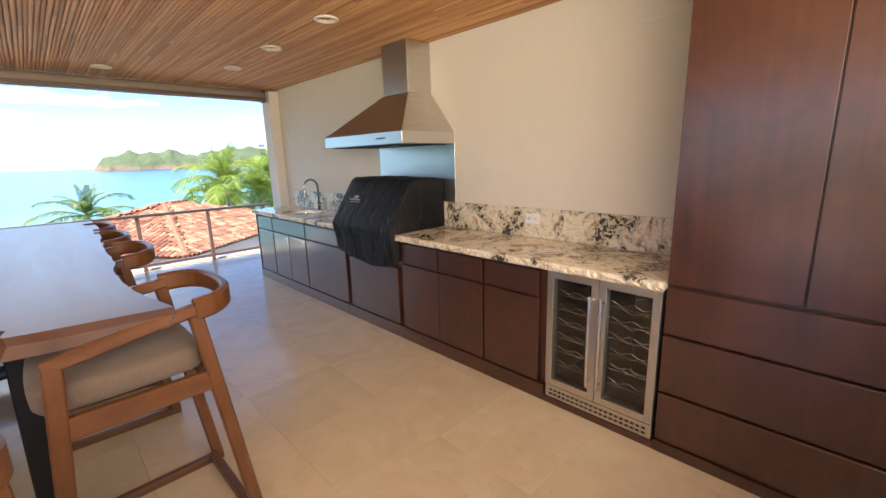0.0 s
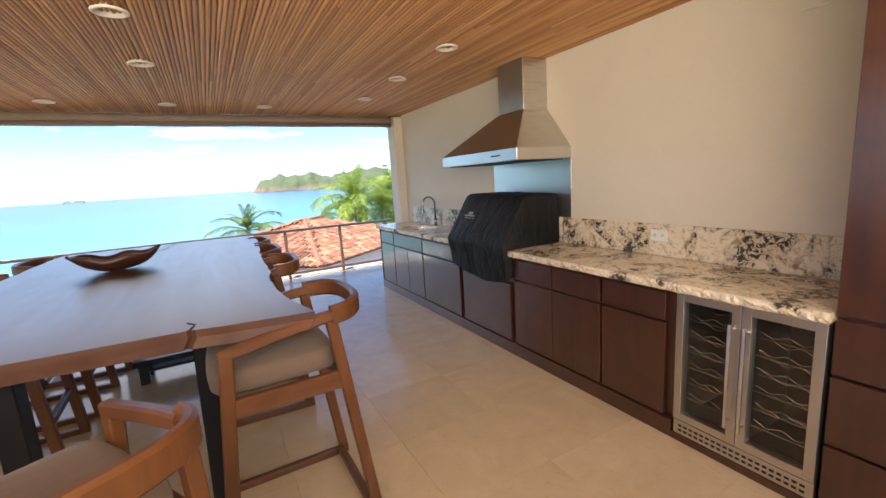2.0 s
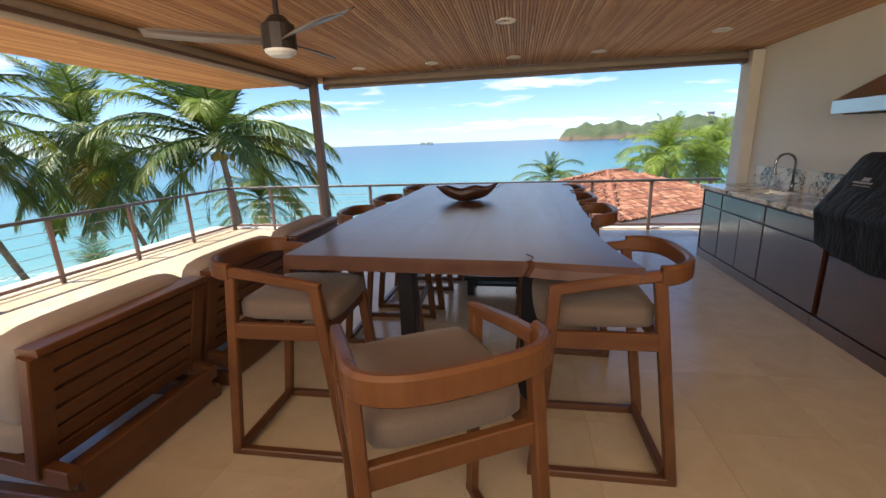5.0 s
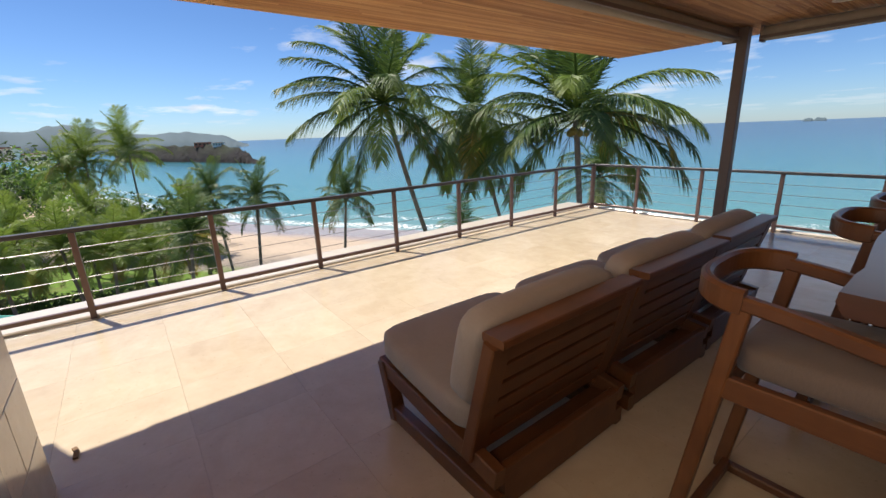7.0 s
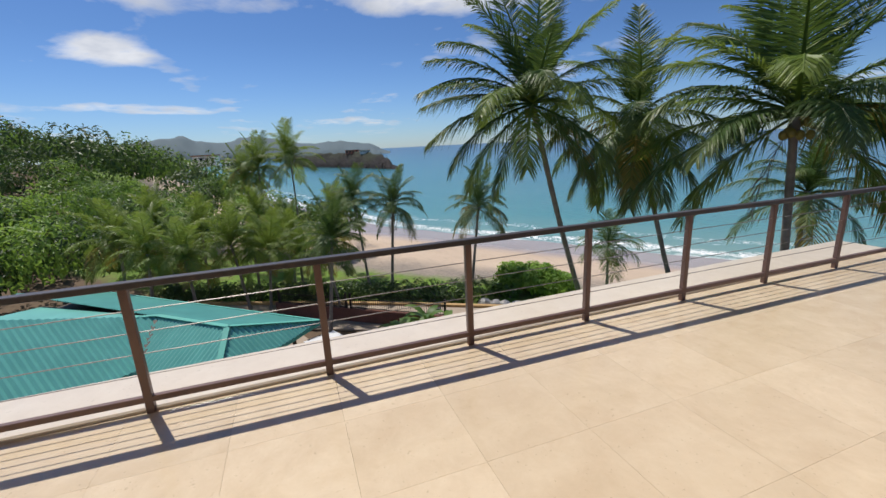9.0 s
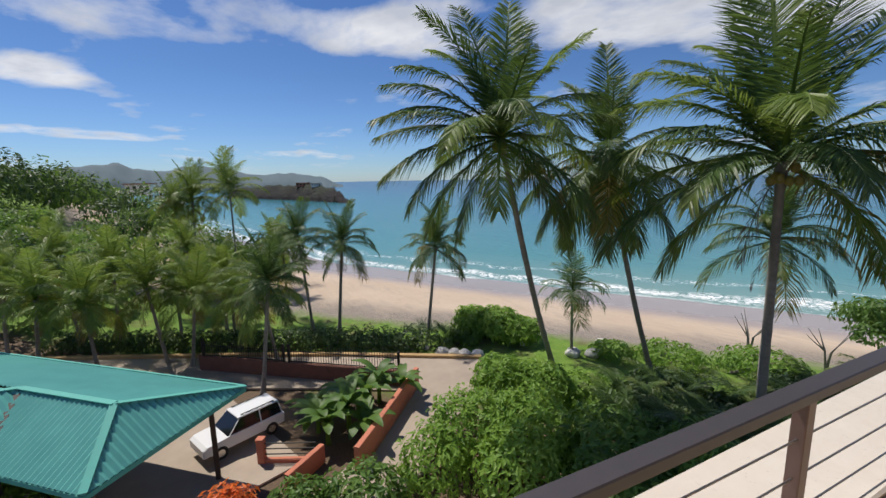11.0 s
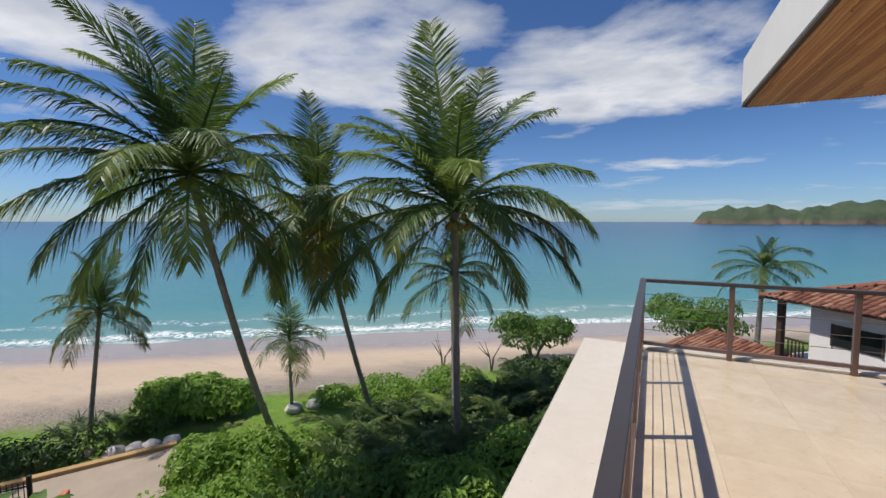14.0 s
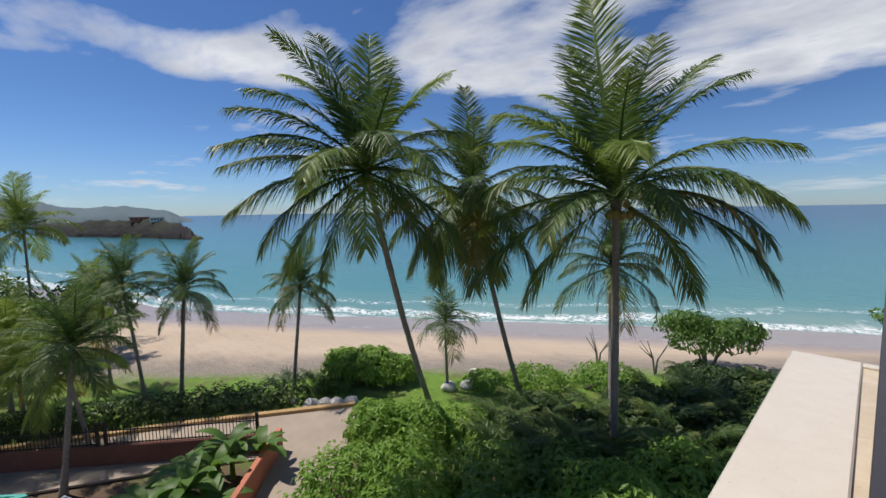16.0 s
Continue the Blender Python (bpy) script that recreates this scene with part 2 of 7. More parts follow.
M["carpaint"] = plain("white_car_paint", (0.72, 0.72, 0.72), 0.22, 0.0, 0.03, 2, 0)
M["carglass"] = plain("dark_car_glass", (0.012, 0.014, 0.016), 0.08, 0.0, 0.05, 2, 0)
M["tyre"] = plain("tyre_rubber", (0.02, 0.02, 0.02), 0.8)
M["roofmetal"] = plain("green_roof_metal", (0.12, 0.40, 0.35), 0.42, 0.15, 0.12, 1.5, 0)
M["roofcap"] = plain("green_roof_ridge", (0.085, 0.36, 0.30), 0.75, 0.0, 0.1, 2, 0)
M["darkwood"] = plain("dark_timber", (0.06, 0.035, 0.022), 0.6)
M["glassdark"] = plain("dark_window_glass", (0.02, 0.022, 0.025), 0.08, 0, 0.1, 2, 0)
M["dryleaf"] = plain("dry_leaf", (0.20, 0.12, 0.06), 0.8)
M["coconut"] = plain("green_yellow_coconut", (0.30, 0.24, 0.05), 0.5, 0, 0.25)


def brushed(name, color, rough, stretch):
    n = Nodes(name)
    f = n.noise(n.coords(stretch), 1.0, 4)
    g = n.noise(n.coords(), 3.0, 3)
    n.set(n.mix(0.3, color, n.ramp(g, (0.3, tuple(c * 0.8 for c in color)), (0.7, color))), n.remap(f, 0.2, 0.8, rough * 0.75, rough * 1.3), 1.0)
    n.bump(f, 0.04, 0.001)
    return n.mat


M["steel"] = brushed("brushed_steel", (0.62, 0.60, 0.57), 0.30, (3, 160, 160))
M["steelflat"] = brushed("brushed_steel_panel", (0.66, 0.65, 0.63), 0.34, (160, 3, 160))


def granite():
    n = Nodes("cream_granite")
    v = n.coords(world_space=True)
    a = n.noise(v, 7.0, 9, 0.66, 1.8)
    b = n.noise(v, 24.0, 8, 0.72, 1.0)
    c = n.noise(v, 70.0, 5, 0.7)
    w = n.noise(v, 4.0, 4, 0.55, 0.9)
    col = n.ramp(b, (0.28, (0.30, 0.18, 0.09)), (0.40, (0.60, 0.46, 0.28)), (0.49, (0.78, 0.71, 0.58)), (0.74, (0.76, 0.68, 0.54)), (0.88, (0.45, 0.28, 0.14)))
    col = n.mix(n.remap(a, 0.555, 0.64, 0.0, 0.75), col, (0.19, 0.09, 0.045))
    dark = n.math("MULTIPLY", n.remap(b, 0.47, 0.53), n.remap(w, 0.49, 0.55))
    col = n.mix(n.math("MULTIPLY", dark, 0.95), col, (0.020, 0.016, 0.015))
    col = n.mix(n.remap(c, 0.60, 0.68, 0.0, 0.7), col, (0.09, 0.05, 0.032))
    n.set(col, n.remap(c, 0, 1, 0.10, 0.22), spec=0.6)
    return n.mat


M["granite"] = granite()


def bamboo():
    n = Nodes("bamboo_cane")
    r = n.island()
    v = n.coords((60, 2.2, 60))
    f = n.noise(v, 1.0, 5, 0.6)
    col = n.ramp(r, (0.0, (0.40, 0.185, 0.075)), (0.5, (0.58, 0.30, 0.125)), (1.0, (0.72, 0.42, 0.19)))
    col = n.mix(n.remap(f, 0.25, 0.8, 0.0, 0.45), col, (0.26, 0.11, 0.04))
    n.set(col, n.remap(f, 0, 1, 0.38, 0.6))
    n.bump(f, 0.1, 0.002)
    return n.mat


M["bamboo"] = bamboo()


def fabric(name, color):
    n = Nodes(name)
    v = n.coords()
    weave = n.noise(n.coords((260, 260, 40)), 1.0, 3)
    fold = n.noise(v, 5.0, 4, 0.55, 0.6)
    col = n.mix(0.5, n.ramp(weave, (0.3, tuple(c * 0.8 for c in color)), (0.7, color)), n.ramp(fold, (0.3, tuple(c * 0.85 for c in color)), (0.7, color)))
    n.set(col, 0.92, spec=0.15)
    n.p.inputs["Sheen Weight"].default_value = 0.15
    h = n.math("MULTIPLY_ADD", weave, 0.08, fold)
    n.bump(h, 0.45, 0.02)
    return n.mat


M["fabric"] = fabric("taupe_outdoor_fabric", (0.36, 0.295, 0.25))
M["seatfabric"] = fabric("brown_seat_fabric", (0.155, 0.112, 0.09))


def cover():
    n = Nodes("black_cover_cloth")
    v = n.coords()
    fold = n.noise(n.coords((1, 1.4, 0.5)), 7.0, 5, 0.55, 1.4)
    weave = n.noise(v, 120, 2)
    n.set(n.ramp(fold, (0.3, (0.005, 0.005, 0.006)), (0.7, (0.010, 0.010, 0.012))), n.remap(weave, 0, 1, 0.5, 0.68), spec=0.25)
    n.bump(fold, 0.7, 0.04)
    return n.mat


M["cover"] = cover()


def leaf(name, deep, bright, see=0.35, rough=0.42, tip=0.0):
    n = Nodes(name)
    r = n.island()
    big = n.noise(n.coords((1, 1, 1)), 0.9, 3)
    col = n.mix(0.5, n.ramp(r, (0.0, deep), (1.0, bright)), n.ramp(big, (0.3, deep), (0.7, bright)))
    col = n.mix(n.remap(n.random(), 0, 1, 0, 0.35), col, tuple(c * 0.75 for c in deep))
    if tip:
        ln = n.t.nodes.new("ShaderNodeVectorMath")
        ln.operation = "LENGTH"
        n.link(n.coords(), ln.inputs[0])
        col = n.mix(n.remap(ln.outputs["Value"], 0.72, 1.0, 0.0, tip), col, (0.30, 0.26, 0.06))
    n.set(col, rough, spec=0.35)
    tr = n.t.nodes.new("ShaderNodeBsdfTranslucent")
    n.link(n.mix(0.6, col, tuple(min(1, c * 1.5) for c in bright)), tr.inputs["Color"])
    mx = n.t.nodes.new("ShaderNodeMixShader")
    mx.inputs[0].default_value = see
    n.link(n.p.outputs[0], mx.inputs[1]), n.link(tr.outputs[0], mx.inputs[2])
    n.link(mx.outputs[0], n.out.inputs["Surface"])
    return n.mat


M["frond"] = leaf("palm_frond", (0.034, 0.076, 0.018), (0.118, 0.190, 0.038), 0.26, 0.46, 0.28)
# sunlight put into the frond colour, for the row and some near fronds
M["frond_sunlit"] = leaf("sunlit_palm_frond", (0.075, 0.14, 0.024), (0.245, 0.325, 0.056), 0.34, 0.46, 0.25)
M["frond_lime"] = leaf("bright_palm_frond", (0.085, 0.16, 0.026), (0.28, 0.37, 0.065), 0.35, 0.42)
M["frond_old"] = leaf("yellowing_frond", (0.16, 0.13, 0.025), (0.34, 0.26, 0.05), 0.3)
M["frond_dead"] = leaf("dead_frond", (0.15, 0.10, 0.055), (0.26, 0.19, 0.11), 0.2, 0.7)
M["leaves"] = leaf("shrub_leaf", (0.050, 0.115, 0.020), (0.17, 0.28, 0.050), 0.32, 0.5)
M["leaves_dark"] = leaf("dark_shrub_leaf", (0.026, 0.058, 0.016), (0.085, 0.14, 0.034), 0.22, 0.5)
M["leaves_lime"] = leaf("bright_shrub_leaf", (0.10, 0.21, 0.026), (0.28, 0.42, 0.07), 0.36, 0.5)
M["flowers"] = leaf("orange_flower", (0.65, 0.13, 0.03), (0.8, 0.25, 0.06), 0.3)
M["rachis"] = plain("frond_midrib", (0.22, 0.21, 0.07), 0.5)


def ground_material():
    n = Nodes("ground")
    v = n.coords(world_space=True)
    sp = n.t.nodes.new("ShaderNodeSeparateXYZ")
    n.link(v, sp.inputs[0])
    s = n.math("ADD", n.math("MULTIPLY", sp.outputs["X"], -0.57), n.math("MULTIPLY", sp.outputs["Y"], 0.82))
    u = n.math("ADD", n.math("MULTIPLY", sp.outputs["X"], 0.82), n.math("MULTIPLY", sp.outputs["Y"], 0.57))
    bay = n.math("MULTIPLY", n.math("MAXIMUM", n.math("SUBTRACT", -50.0, u), 0.0), 0.30)
    s = n.math("SUBTRACT", s, bay)
    edge = n.math("MULTIPLY", n.math("SUBTRACT", n.noise(v, 0.35, 6, 0.65), 0.5), 4.0)
    tilt = n.math("MULTIPLY", n.math("MINIMUM", n.math("MAXIMUM", n.math("ADD", u, 20.0), -30.0), 45.0), 0.2)
    se = n.math("SUBTRACT", n.math("ADD", s, edge), tilt)
    f, g, h = n.noise(v, 2.2, 8, 0.7), n.noise(v, 14.0, 6, 0.7), n.noise(v, 0.12, 3)
    grass = n.ramp(f, (0.25, (0.065, 0.13, 0.014)), (0.55, (0.13, 0.23, 0.025)), (0.8, (0.20, 0.26, 0.05)))
    earth = n.ramp(g, (0.3, (0.07, 0.045, 0.028)), (0.7, (0.17, 0.115, 0.07)))
    sand = n.mix(0.5, n.ramp(f, (0.3, (0.46, 0.35, 0.25)), (0.7, (0.56, 0.44, 0.325))), n.ramp(h, (0.3, (0.44, 0.33, 0.235)), (0.7, (0.57, 0.45, 0.335))))
    drift, speck = n.noise(n.coords((0.25, 0.9, 1), (0, 0, 35), True), 1.0, 6, 0.65, 0.8), n.noise(v, 5.0, 5, 0.75)
    sand = n.mix(n.remap(drift, 0.52, 0.66, 0.0, 0.45), sand, (0.36, 0.285, 0.225))
    sand = n.mix(n.remap(speck, 0.68, 0.74, 0.0, 0.5), sand, (0.20, 0.15, 0.11))
    debris = n.ramp(g, (0.35, (0.07, 0.058, 0.048)), (0.5, (0.26, 0.215, 0.175)), (0.7, (0.46, 0.40, 0.33)))
    wet = (0.36, 0.295, 0.265)
    lawn = n.mix(n.remap(n.noise(v, 0.5, 6, 0.7), 0.5, 0.66, 0.0, 0.75), grass, (0.13, 0.105, 0.045))
    col = n.mix(n.remap(se, 17.5, 19.0), earth, lawn)
    col = n.mix(n.remap(n.math("ADD", se, n.math("MULTIPLY", f, 2.0)), 28.6, 30.2), col, debris)
    col = n.mix(n.remap(n.math("ADD", se, n.math("MULTIPLY", drift, 5.0)), 32.5, 36.5), col, sand)
    col = n.mix(n.remap(n.math("ADD", s, n.math("MULTIPLY", edge, 0.9)), 41.0, 44.0), col, wet)
    n.set(col, n.remap(n.math("ADD", s, edge), 41.5, 45.5, 0.95, 0.24))
    n.bump(n.math("ADD", f, g), 0.5, 0.06)
    return n.mat


M["ground"] = ground_material()


def water_material():
    n = Nodes("sea_water")
    v = n.coords(world_space=True)
    sp = n.t.nodes.new("ShaderNodeSeparateXYZ")
    n.link(v, sp.inputs[0])
    s = n.math("ADD", n.math("MULTIPLY", sp.outputs["X"], -0.57), n.math("MULTIPLY", sp.outputs["Y"], 0.82))
    u = n.math("ADD", n.math("MULTIPLY", sp.outputs["X"], 0.82), n.math("MULTIPLY", sp.outputs["Y"], 0.57))
    bay = n.math("MULTIPLY", n.math("MAXIMUM", n.math("SUBTRACT", -50.0, u), 0.0), 0.30)
    s = n.math("SUBTRACT", s, bay)
    drift = n.noise(n.coords((0.004, 0.012, 1), (0, 0, 35), True), 1.0, 4, 0.6)
    depth = n.math("ADD", s, n.math("MULTIPLY", n.math("SUBTRACT", drift, 0.5), 60.0))
    lg = n.math("LOGARITHM", n.math("MAXIMUM", depth, 20.0), 10.0)
    col = n.ramp(n.remap(lg, 1.7, 3.3), (0.0, (0.20, 0.31, 0.27)), (0.10, (0.075, 0.235, 0.23)), (0.34, (0.026, 0.145, 0.19)), (0.62, (0.012, 0.065, 0.125)), (1.0, (0.008, 0.035, 0.085)))
    w1 = n.noise(n.coords((0.35, 0.9, 1), (0, 0, 35), True), 1.0, 6, 0.6, 0.4)
    w2 = n.noise(n.coords((0.03, 0.09, 1), (0, 0, 35), True), 1.0, 5, 0.55)
    # foam: a ragged edge at the sand and two broken breaker lines
    wob = n.math("MULTIPLY", n.math("SUBTRACT", n.noise(n.coords((0.07, 0.07, 1), (0, 0, 0), True), 1.0, 4, 0.6), 0.5), 11.0)
    sf = n.math("ADD", s, wob)
    lace = n.noise(v, 1.3, 8, 0.75, 1.2)
    def band(centre, half, level):
        d = n.math("ABSOLUTE", n.math("SUBTRACT", sf, centre))
        return n.math("MULTIPLY", n.remap(d, half, 0.0), n.remap(lace, level, level + 0.10))
    foam = n.math("MAXIMUM", band(50.4, 3.2, 0.40), n.math("MAXIMUM", band(55.5, 2.0, 0.46), band(62.0, 1.5, 0.53)))
    foam = n.math("MINIMUM", n.math("MULTIPLY", foam, 1.8), 1.0)
    n.set(n.mix(foam, col, (0.82, 0.82, 0.80)), n.math("ADD", n.math("MULTIPLY", foam, 0.6), 0.20), spec=0.28, IOR=1.33)
    n.bump(n.math("ADD", n.math("MULTIPLY", w1, 0.5), w2), 0.35, 0.5)
    return n.mat


M["water"] = water_material()


def far_land(name, low, high, rock):
    n = Nodes(name)
    v = n.coords(world_space=True)
    f, g = n.noise(v, 0.045, 8, 0.7), n.noise(v, 0.012, 5, 0.6)
    sp = n.t.nodes.new("ShaderNodeSeparateXYZ")
    n.link(v, sp.inputs[0])
    col = n.mix(0.5, n.ramp(f, (0.35, low), (0.65, high)), n.ramp(g, (0.35, low), (0.65, high)))
    z = n.math("ADD", sp.outputs["Z"], n.math("MULTIPLY", n.math("SUBTRACT", g, 0.5), 60.0))
    n.set(n.mix(n.remap(z, 10, -8), col, rock), 0.95)
    n.bump(f, 1.0, 8.0)
    return n.mat


M["headland"] = far_land("far_headland", (0.035, 0.062, 0.035), (0.085, 0.115, 0.055), (0.17, 0.12, 0.09))
# haze of the distance is put into this hill and islet colour
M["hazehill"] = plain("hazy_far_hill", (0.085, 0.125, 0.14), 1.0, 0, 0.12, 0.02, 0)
M["capemat"] = far_land("dark_cape_rock", (0.018, 0.030, 0.010), (0.045, 0.065, 0.02), (0.02, 0.015, 0.013))


def tile_roof():
    n = Nodes("clay_roof_tile")
    r = n.random()
    i = n.island()
    f = n.noise(n.coords(world_space=True), 5.0, 6, 0.7)
    col = n.ramp(i, (0.0, (0.13, 0.045, 0.028)), (0.5, (0.24, 0.092, 0.052)), (1.0, (0.37, 0.19, 0.12)))
    col = n.mix(n.remap(f, 0.45, 0.8, 0.0, 0.6), col, (0.10, 0.05, 0.035))
    n.set(col, 0.85)
    n.bump(f, 0.3, 0.01)
    return n.mat


M["clay"] = tile_roof()

# ---------------------------------------------------------------- mesh helpers


def finish(name, bm, material, smooth=False):
    me = bpy.data.meshes.new(name)
    bm.to_mesh(me)
    bm.free()
    me.materials.append(M[material])
    if smooth:
        for p in me.polygons:
            p.use_smooth = True
    return me


def part(name, bm, material, parent=None, label="", smooth=False):
    ob = new(name, finish(name, bm, material, smooth))
    if parent is not None:
        ob.parent = parent
    if label:
        tagged(ob, label)
    return ob


def share(name, me, parent, m=None):
    ob = new(name, me)
    ob.parent = parent
    if m is not None:
        ob.matrix_basis = m
    return ob


def empty(name, label, category, group="", kind="", at=None):
    ob = tagged(new(name), label, category, group, kind)
    ob.empty_display_size = 0.1
    if at is not None:
        ob.matrix_basis = at
    return ob


def box(bm, x0, x1, y0, y1, z0, z1, bevel=0.0, seg=1):
    geo = bmesh.ops.create_cube(bm, size=1.0)
    vs = geo["verts"]
    for v in vs:
        v.co = Vector((x0 + (v.co.x + 0.5) * (x1 - x0), y0 + (v.co.y + 0.5) * (y1 - y0), z0 + (v.co.z + 0.5) * (z1 - z0)))
    if bevel:
        es = {e for v in vs for e in v.link_edges}
        bmesh.ops.bevel(bm, geom=list(es), offset=bevel, segments=seg, affect="EDGES", profile=0.6)
    return bm


def sweep(bm, pts, w, h, up=(0, 0, 1), bevel=0.0, closed_ends=True):
    """A rectangular bar along a line of points, w wide and h high."""
    pts = [Vector(p) for p in pts]
    rings = []
    b = min(bevel, w * 0.3, h * 0.3)
    prof = [(-w / 2, -h / 2), (w / 2, -h / 2), (w / 2, h / 2), (-w / 2, h / 2)]
    if b:
        prof = [(-w / 2 + b, -h / 2), (w / 2 - b, -h / 2), (w / 2, -h / 2 + b), (w / 2, h / 2 - b), (w / 2 - b, h / 2), (-w / 2 + b, h / 2), (-w / 2, h / 2 - b), (-w / 2, -h / 2 + b)]
    for i, p in enumerate(pts):
        a, c = pts[max(0, i - 1)], pts[min(len(pts) - 1, i + 1)]
        d = (c - a).normalized()
        side = d.cross(Vector(up))
        if side.length < 1e-4:
            side = d.cross(Vector((1, 0, 0)))
        side.normalize()
        top = side.cross(d).normalized()
        rings.append([bm.verts.new(p + side * x + top * y) for x, y in prof])
    k = len(prof)
    for r, s in zip(rings, rings[1:]):
        for j in range(k):
            bm.faces.new((r[j], r[(j + 1) % k], s[(j + 1) % k], s[j]))
    if closed_ends:
        bm.faces.new(rings[0][::-1])
        bm.faces.new(rings[-1])
    return bm


def tube(bm, pts, radii, sides=8, caps=True):
    pts = [Vector(p) for p in pts]
    if not isinstance(radii, (list, tuple)):
        radii = [radii] * len(pts)
    rings = []
    for i, p in enumerate(pts):
        a, c = pts[max(0, i - 1)], pts[min(len(pts) - 1, i + 1)]
        d = (c - a).normalized()
        side = d.cross(Vector((0.03, 1, 0.02)))
        if side.length < 1e-3:
            side = d.cross(Vector((1, 0, 0)))
        side.normalize()
        top = side.cross(d)
        rings.append([bm.verts.new(p + (side * math.cos(q) + top * math.sin(q)) * radii[i]) for q in [math.tau * j / sides for j in range(sides)]])
    for r, s in zip(rings, rings[1:]):
        for j in range(sides):
            bm.faces.new((r[j], r[(j + 1) % sides], s[(j + 1) % sides], s[j]))
    if caps:
        bm.faces.new(rings[0][::-1])
        bm.faces.new(rings[-1])
    return bm


def disc(bm, x, y, z, r0, r1, h, sides=20):
    """An upright turned piece: radius r0 below, r1 above."""
    geo = bmesh.ops.create_cone(bm, cap_ends=True, segments=sides, radius1=r0, radius2=r1, depth=h)
    bmesh.ops.translate(bm, verts=geo["verts"], vec=(x, y, z + h / 2))
    return bm


def cushion(bm, x0, x1, y0, y1, z0, z1, puff=0.03, n=7):
    """A soft block with a rounded edge and swollen faces."""
    geo = bmesh.ops.create_grid(bm, x_segments=1, y_segments=1, size=0.5)
    bmesh.ops.delete(bm, geom=geo["verts"], context="VERTS")
    lx, ly, lz = x1 - x0, y1 - y0, z1 - z0
    c = Vector(((x0 + x1) / 2, (y0 + y1) / 2, (z0 + z1) / 2))
    cube = bmesh.ops.create_cube(bm, size=2.0)
    bmesh.ops.subdivide_edges(bm, edges=list({e for v in cube["verts"] for e in v.link_edges}), cuts=n, use_grid_fill=True)
    e = 9.0
    for v in bm.verts:
        p = v.co
        if max(abs(p.x), abs(p.y), abs(p.z)) < 0.999:
            continue
        r = (abs(p.x) ** e + abs(p.y) ** e + abs(p.z) ** e) ** (1 / e)
        q = p / r
        sw = Vector((1, 1, 1))
        bul = (1 - q.x ** 2) * (1 - q.y ** 2)
        bux = (1 - q.y ** 2) * (1 - q.z ** 2)
        buy = (1 - q.x ** 2) * (1 - q.z ** 2)
        v.co = c + Vector((q.x * (lx / 2 + puff * bux * 0.6), q.y * (ly / 2 + puff * buy * 0.6), q.z * (lz / 2 + puff * bul)))
    return bm


# ---------------------------------------------------------------- the terrace and the roof
WALL_X = 3.40        # kitchen wall
BACK_Y = -0.12       # house wall behind the start
RAIL_X, RAIL_Y = -5.26, 7.70
EDGE_X, EDGE_Y = -5.935, 7.86
CEIL = 2.575
ROOF_X, ROOF_Y = -4.50, 6.98

bm = bmesh.new()
box(bm, RAIL_X - 0.14, WALL_X + 0.3, -6.0, RAIL_Y + 0.06, -0.30, -0.014)
tagged(part("floor", bm, "grout"), "beige travertine terrace floor with thin joints", "floor", kind="structure")
bm = bmesh.new()
box(bm, EDGE_X, RAIL_X - 0.142, -6.0, EDGE_Y, -0.35, 0.03, 0.012)
box(bm, RAIL_X - 0.14, WALL_X + 0.4, RAIL_Y + 0.062, EDGE_Y, -0.35, 0.03, 0.012)
tagged(part("terrace_ledge", bm, "ledge"), "pale limestone ledge outside the railing", "ledge", kind="structure")
bm = bmesh.new()
box(bm, EDGE_X + 0.06, WALL_X + 0.3, -6.0, EDGE_Y - 0.05, -9.6, -0.36)
tagged(part("wall_below_terrace", bm, "white"), "white rendered wall under the terrace", "wall", kind="structure")
bm = bmesh.new()
box(bm, WALL_X, WALL_X + 0.22, -6.0, 6.55, -0.3, 3.0)
tagged(part("wall_kitchen", bm, "plaster"), "smooth cream plaster wall behind the outdoor kitchen", "wall", kind="structure")
bm = bmesh.new()
box(bm, WALL_X - 0.14, WALL_X - 0.002, 6.28, 6.55, 0.0, CEIL - 0.03, 0.006)
tagged(part("wall_pier", bm, "plaster"), "cream plaster pier at the end of the kitchen wall", "pillar", kind="structure")
bm = bmesh.new()
box(bm, -2.95, -2.30, BACK_Y - 0.22, BACK_Y - 0.012, -0.01, 2.9)
box(bm, -2.30, WALL_X, BACK_Y - 0.22, BACK_Y - 0.012, 2.40, 2.9)
box(bm, -2.95, -2.75, -6.0, BACK_Y - 0.222, -0.01, 2.6)
wall_back = tagged(part("wall_house", bm, "grout"), "house wall clad in beige stone tiles", "wall", kind="structure")
bm = bmesh.new()
box(bm, ROOF_X, WALL_X + 0.35, -6.0, ROOF_Y, CEIL + 0.03, 3.02, 0.01)
# unseen overhang, added so its shadow steps the shade line by the wall
box(bm, -4.70, ROOF_X - 0.002, -6.0, -0.77, CEIL + 0.03, 3.02, 0.01)
tagged(part("roof_slab", bm, "white"), "flat white roof with a plain fascia", "roof", kind="structure")

# cane ceiling: half-round canes side by side, in one mesh
rnd = random.Random(4)


